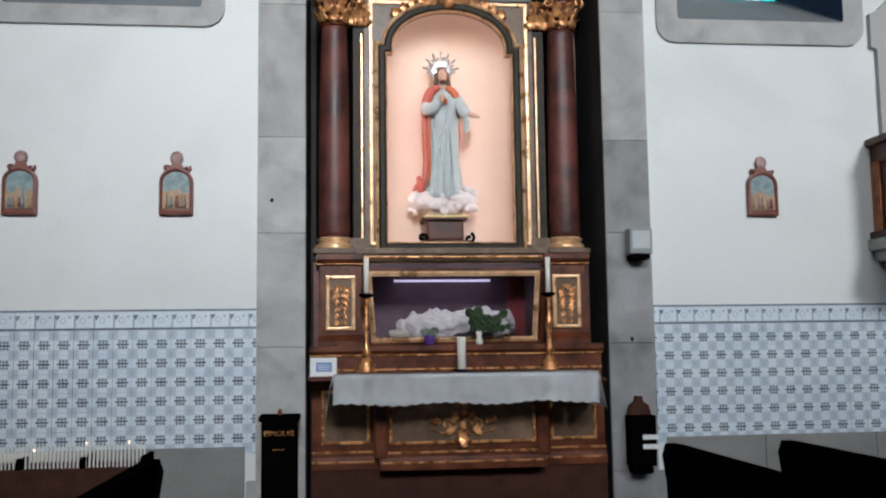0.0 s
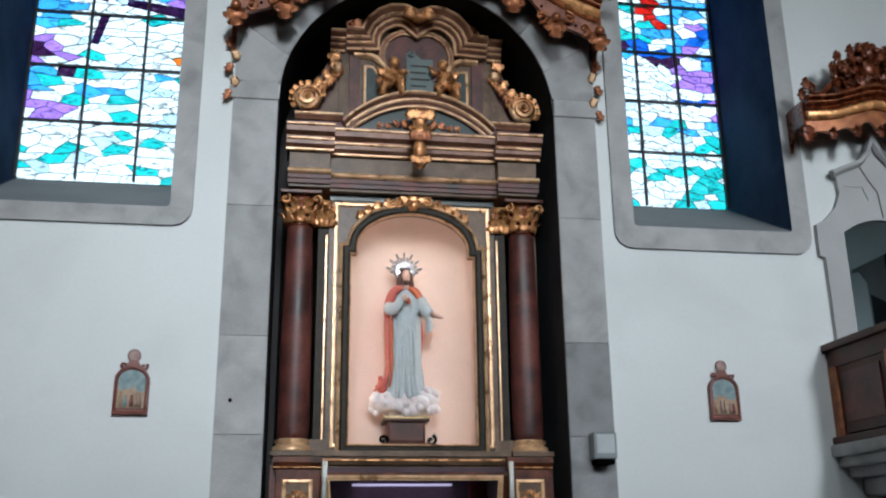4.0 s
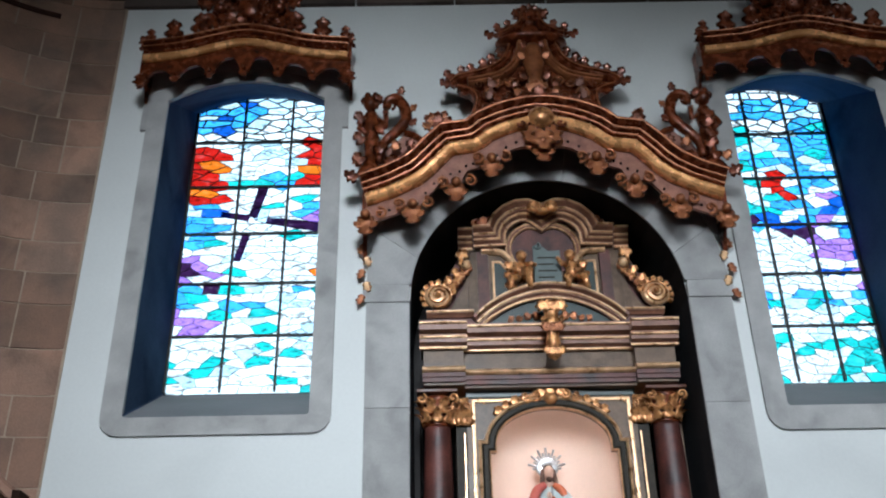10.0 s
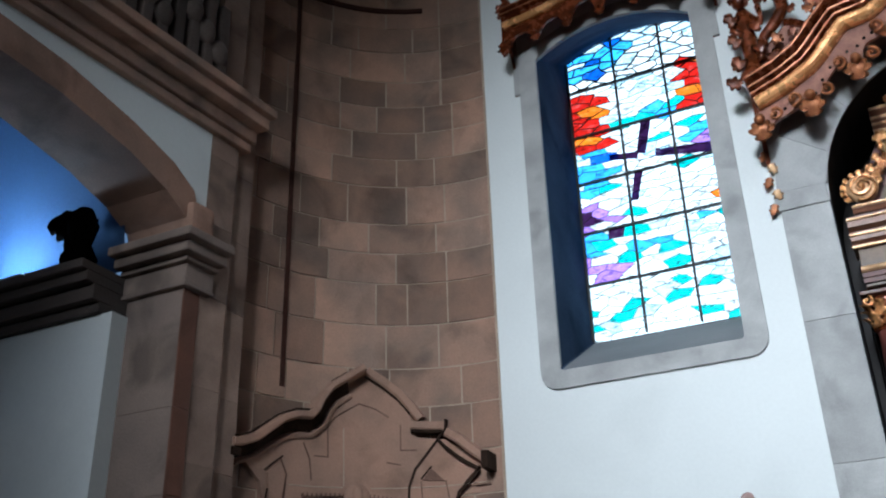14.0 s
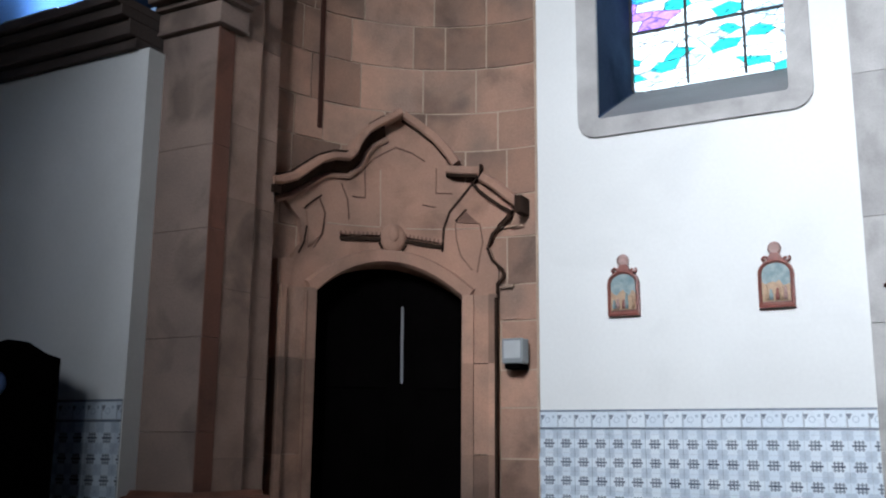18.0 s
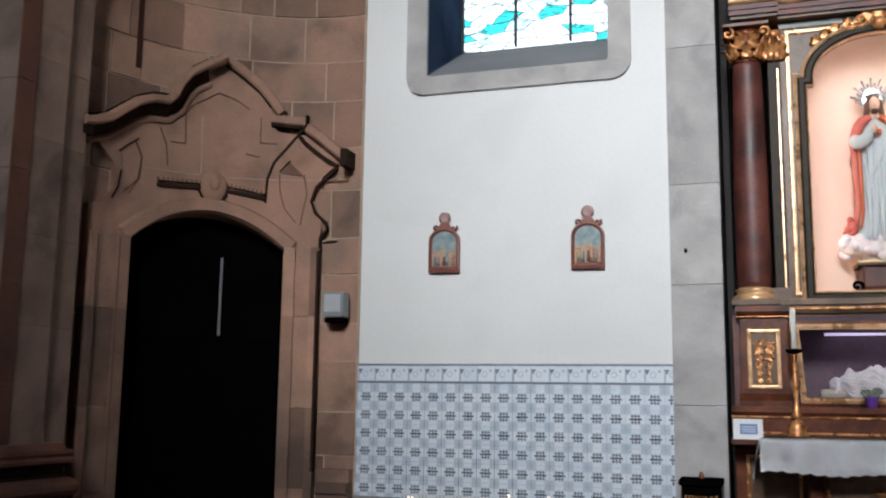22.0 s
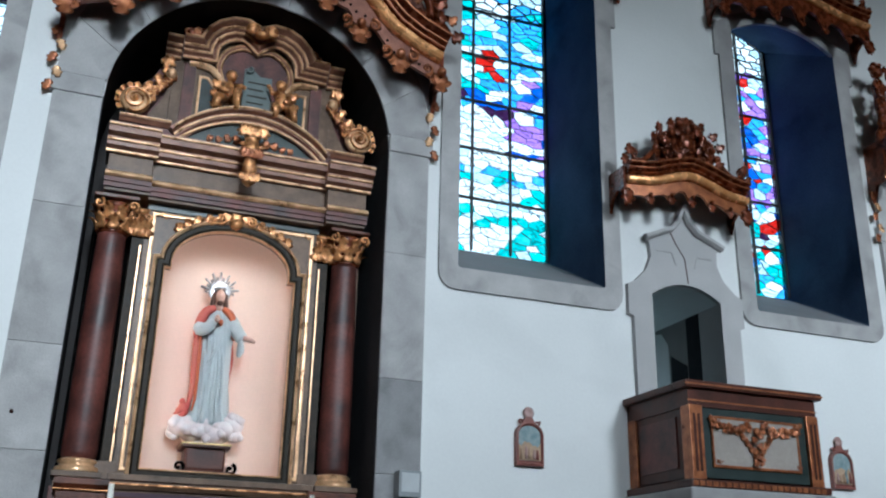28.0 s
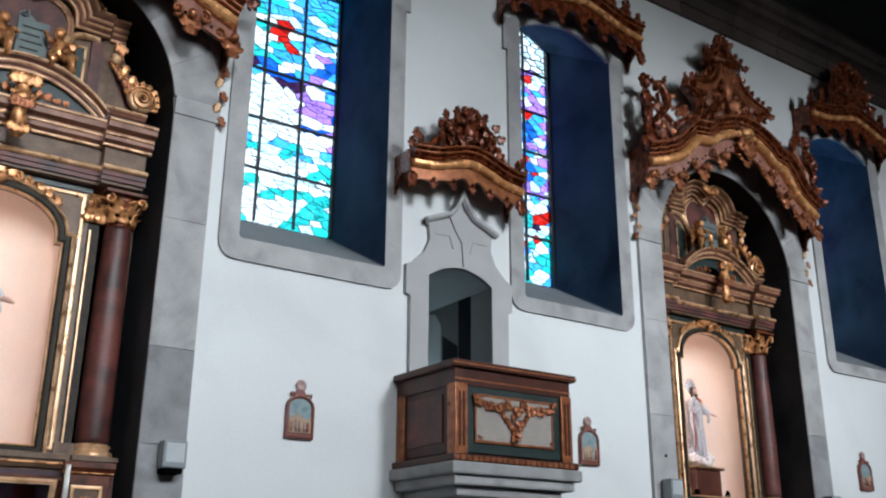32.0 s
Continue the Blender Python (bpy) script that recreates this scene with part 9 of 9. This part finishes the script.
# ---- hanging chandelier, the lower ends of its arms in view ----
CX, CY = 6.05, -3.42
cl = thing("chandelier", (CX, CY, 5.90), "crystal chandelier with curled brass arms hanging on a chain", "chandelier")
part("chain", tube(bmesh.new(), [(CX, CY, 7.2), (CX, CY, 12.33)], 0.015, 6), BRASS, cl, "brass chain")
part("stem", lathe(bmesh.new(), CX, CY, 6.62, [(0.01, 0), (0.05, 0.05), (0.02, 0.12), (0.06, 0.25), (0.03, 0.4), (0.05, 0.55), (0.02, 0.6)], 10), BRASS, cl, "", True)
for deg in (170, -14, -100):
    d = Vector((math.cos(radians(deg)), math.sin(radians(deg)), 0))
    p = Vector((CX, CY, 0))
    curve = smooth_path([tuple(p + d * r + Vector((0, 0, z))) for r, z in ((0.03, 6.75), (0.22, 6.60), (0.42, 6.62), (0.54, 6.42), (0.50, 6.24), (0.56, 6.10), (0.66, 6.10), (0.68, 6.20), (0.61, 6.24))], 4)
    part("arm", tube(bmesh.new(), curve, 0.022, 8), BRASS, cl, "curled brass arm", True)
    part("candle_sleeve", lathe(bmesh.new(), *(p + d * 0.42)[:2], 6.64, [(0.035, 0), (0.014, 0.02), (0.014, 0.12), (0.004, 0.14)], 8), WAX, cl, "", True)
    for k, (r, z) in enumerate(((0.60, 6.06), (0.60, 5.985), (0.55, 6.20))):
        part("crystal_drop", lathe(bmesh.new(), *(p + d * r)[:2], z - 0.06, [(0.002, 0), (0.016, 0.025), (0.002, 0.06)], 6), CRYSTAL, cl)

# ---- tiled dados ----
def tile_material(name, border):
    m = bpy.data.materials.new(name)
    m.use_nodes = True
    n, l = m.node_tree.nodes, m.node_tree.links
    bsdf = n["Principled BSDF"]
    tc = n.new("ShaderNodeTexCoord")
    xyz = n.new("ShaderNodeSeparateXYZ")
    l.new(tc.outputs["Object"], xyz.inputs[0])

    def f(op, a, b=None, c=None):
        node = n.new("ShaderNodeMath")
        node.operation = op
        for i, v in enumerate((a, b, c)):
            if v is None:
                continue
            if isinstance(v, (int, float)):
                node.inputs[i].default_value = v
            else:
                l.new(v, node.inputs[i])
        return node.outputs[0]

    def band(v, centre, half):
        """One inside centre +- half, softly falling to none outside."""
        d = f("SUBTRACT", half + 0.002, f("ABSOLUTE", f("SUBTRACT", v, centre)))
        return f("MINIMUM", 1, f("MAXIMUM", 0, f("MULTIPLY", d, 400)))

    u, v = xyz.outputs[0], xyz.outputs[2]
    au, av = f("ABSOLUTE", u), f("ABSOLUTE", v)
    soft = lambda d: f("MINIMUM", 1, f("MAXIMUM", 0, f("MULTIPLY", d, 260)))
    dist = lambda a, b: f("SQRT", f("ADD", f("MULTIPLY", a, a), f("MULTIPLY", b, b)))
    if border:
        tick = f("MULTIPLY", band(u, -0.064, 0.0035), band(v, -0.010, 0.046))
        wedge = f("MULTIPLY", soft(f("SUBTRACT", f("MULTIPLY", f("ADD", v, 0.008), 0.55), f("ABSOLUTE", f("ADD", u, 0.052)))), band(v, 0.012, 0.022))
        curl = soft(f("SUBTRACT", 0.0045, f("ABSOLUTE", f("SUBTRACT", dist(f("ADD", u, 0.010), f("ADD", v, 0.004)), 0.020))))
        dot = soft(f("SUBTRACT", 0.013, dist(f("SUBTRACT", u, 0.036), f("SUBTRACT", v, 0.022))))
        dark = f("MAXIMUM", f("MULTIPLY", tick, 0.55), f("MULTIPLY", wedge, 0.85))
        mid = f("MAXIMUM", f("MULTIPLY", curl, 0.8), f("MULTIPLY", dot, 0.75))
    else:
        main = f("MULTIPLY", band(av, 0.0, 0.0058), band(au, 0.0, 0.044))
        side = f("MULTIPLY", f("MULTIPLY", band(av, 0.023, 0.0042), band(au, 0.0, 0.034)), 0.80)
        upright = f("MULTIPLY", f("MULTIPLY", f("MAXIMUM", band(au, 0.0, 0.0042), band(au, 0.024, 0.004)), band(av, 0.0, 0.036)), 0.85)
        dark = f("MAXIMUM", main, f("MAXIMUM", side, upright))
        # four grey-blue lobes where the corners of four tiles meet
        lobe = soft(f("SUBTRACT", 0.023, dist(f("SUBTRACT", 0.052, au), f("SUBTRACT", 0.052, av))))
        heart = soft(f("SUBTRACT", 0.020, dist(f("SUBTRACT", 0.070, au), f("SUBTRACT", 0.070, av))))
        mid = f("MAXIMUM", f("MULTIPLY", lobe, 0.50), f("MULTIPLY", heart, 0.60))
    info = n.new("ShaderNodeObjectInfo")
    geo = n.new("ShaderNodeNewGeometry")
    wear = n.new("ShaderNodeTexNoise")
    wear.inputs["Scale"].default_value, wear.inputs["Detail"].default_value = 30, 3
    l.new(geo.outputs["Position"], wear.inputs["Vector"])

    def mix(fac, a, b):
        node = n.new("ShaderNodeMix")
        node.data_type = "RGBA"
        l.new(fac, node.inputs[0])
        for i, c in ((6, a), (7, b)):
            if isinstance(c, tuple):
                node.inputs[i].default_value = (*c, 1)
            else:
                l.new(c, node.inputs[i])
        return node.outputs[2]

    base = mix(info.outputs["Random"], (0.62, 0.70, 0.78), (0.70, 0.77, 0.83))
    col = mix(mid, base, (0.30, 0.38, 0.47))
    col = mix(f("MULTIPLY", dark, f("ADD", 0.55, f("MULTIPLY", wear.outputs["Fac"], 0.7))), col, (0.026, 0.040, 0.080))
    l.new(col, bsdf.inputs["Base Color"])
    rough = f("ADD", 0.18, f("MULTIPLY", wear.outputs["Fac"], 0.25))
    l.new(rough, bsdf.inputs["Roughness"])
    return m


TILE = tile_material("blue_white_tile", False)
BORDER = tile_material("blue_white_border_tile", True)
PITCH = 0.14


def tile_mesh(name, x0, x1, z0, z1, material):
    bm = box(bmesh.new(), x0, x1, -0.009, 0.0, z0, z1, bevel=0.0015)
    me = bpy.data.meshes.new(name)
    bm.to_mesh(me)
    bm.free()
    me.materials.append(material)
    return me


whole = {}


def dado(name, x0, x1, y, z_top, label, first):
    """A tiled dado; first: the left edge of the first tile, which may be cut. The first whole cross lies 0.257 below the top."""
    low = z_top - 1.07
    th = thing(name, ((x0 + x1) / 2, y, low), label, "tile dado", kind="structure")
    part("mortar_bed", new_box(x0, x1, y - 0.004, y, low, z_top), TILE_JOINT, th)
    part("cap_line", new_box(x0, x1, y - 0.012, y - 0.004, z_top - 0.014, z_top), TILE_LINE, th, "dark blue edging tile")
    part("lower_line", new_box(x0, x1, y - 0.0115, y - 0.004, z_top - 0.150, z_top - 0.136), TILE_LINE, th)
    rows = [("border_tile", z_top - 0.075, -0.059, 0.059, BORDER)]
    for r in range(-1, 7):
        zc = z_top - 0.257 - PITCH * r
        rows.append(("tile", zc, max(-PITCH / 2 + 0.001, low - zc), min(PITCH / 2 - 0.001, z_top - 0.152 - zc), TILE))
    rnd = random.Random(int(abs(x0) * 100))
    x = first
    while x < x1 - 0.005:
        c = x + PITCH / 2
        a, b = max(x + 0.001, x0), min(x + PITCH - 0.001, x1)
        for nm, zc, z0, z1, m in rows:
            if b - a < 0.006 or z1 - z0 < 0.006:
                continue
            key = (nm, round(a - c, 3), round(b - c, 3), round(z0, 3), round(z1, 3))
            if key not in whole:
                whole[key] = tile_mesh(nm, a - c, b - c, z0, z1, m)
            ob = new(nm, whole[key])
            ob.location = (c, y - 0.004 - rnd.uniform(0, 0.0015), zc)
            ob.parent = th
            ob.matrix_parent_inverse = th.matrix_basis.inverted()
        x += PITCH
    return th


dado("dado", -2.995, -0.535, 0.0, 1.722, "blue and white patterned tile dado with a border row", -3.114)
dado("dado", 2.545, 7.545, 0.0, 1.722, "blue and white patterned tile dado with a border row", 2.446)
dado("dado", 10.62, 13.0, 0.0, 1.722, "blue and white patterned tile dado with a border row", 10.60)
dado("dado", -6.6, -5.0, CH_Y, 1.735, "blue and white patterned tile dado in the chancel", -6.58)
# stone plinth below the tiles
for x0, x1, y in ((-2.99, -0.61, 0.0), (2.61, 7.46, 0.0), (10.70, 13.0, 0.0)):
    pl = thing("plinth_course", ((x0 + x1) / 2, y, 0), "grey stone plinth course below the tiles", "plinth", kind="structure")
    x = x0
    rnd = random.Random(3)
    while x < x1 - 0.02:
        w = min(rnd.uniform(0.7, 1.1), x1 - x)
        part("stone_block", new_box(x + 0.002, x + w - 0.002, y - 0.03, y, 0.0, 0.70, bevel=0.006), GRANITE, pl)
        x += w

# ---- floor slabs near the wall ----
rnd = random.Random(8)
slabs = {}
y = -0.06
row = 0
while y > -5.0:
    d = 0.62
    x = -2.9 - 0.35 * (row % 2)
    while x < 6.0:
        w = rnd.choice((0.7, 0.9, 1.1))
        if (w, d) not in slabs:
            bm = box(bmesh.new(), -w / 2 + 0.003, w / 2 - 0.003, -d / 2 + 0.003, d / 2 - 0.003, -0.03, 0.0, bevel=0.003)
            me = bpy.data.meshes.new("floor_slab")
            bm.to_mesh(me)
            bm.free()
            me.materials.append(FLOORSTONE)
            slabs[w, d] = me
        ob = new("floor_slab", slabs[w, d])
        ob.location = (x + w / 2, y - d / 2, rnd.uniform(-0.002, 0.0))
        ob.parent = floor
        x += w
    y -= d
    row += 1
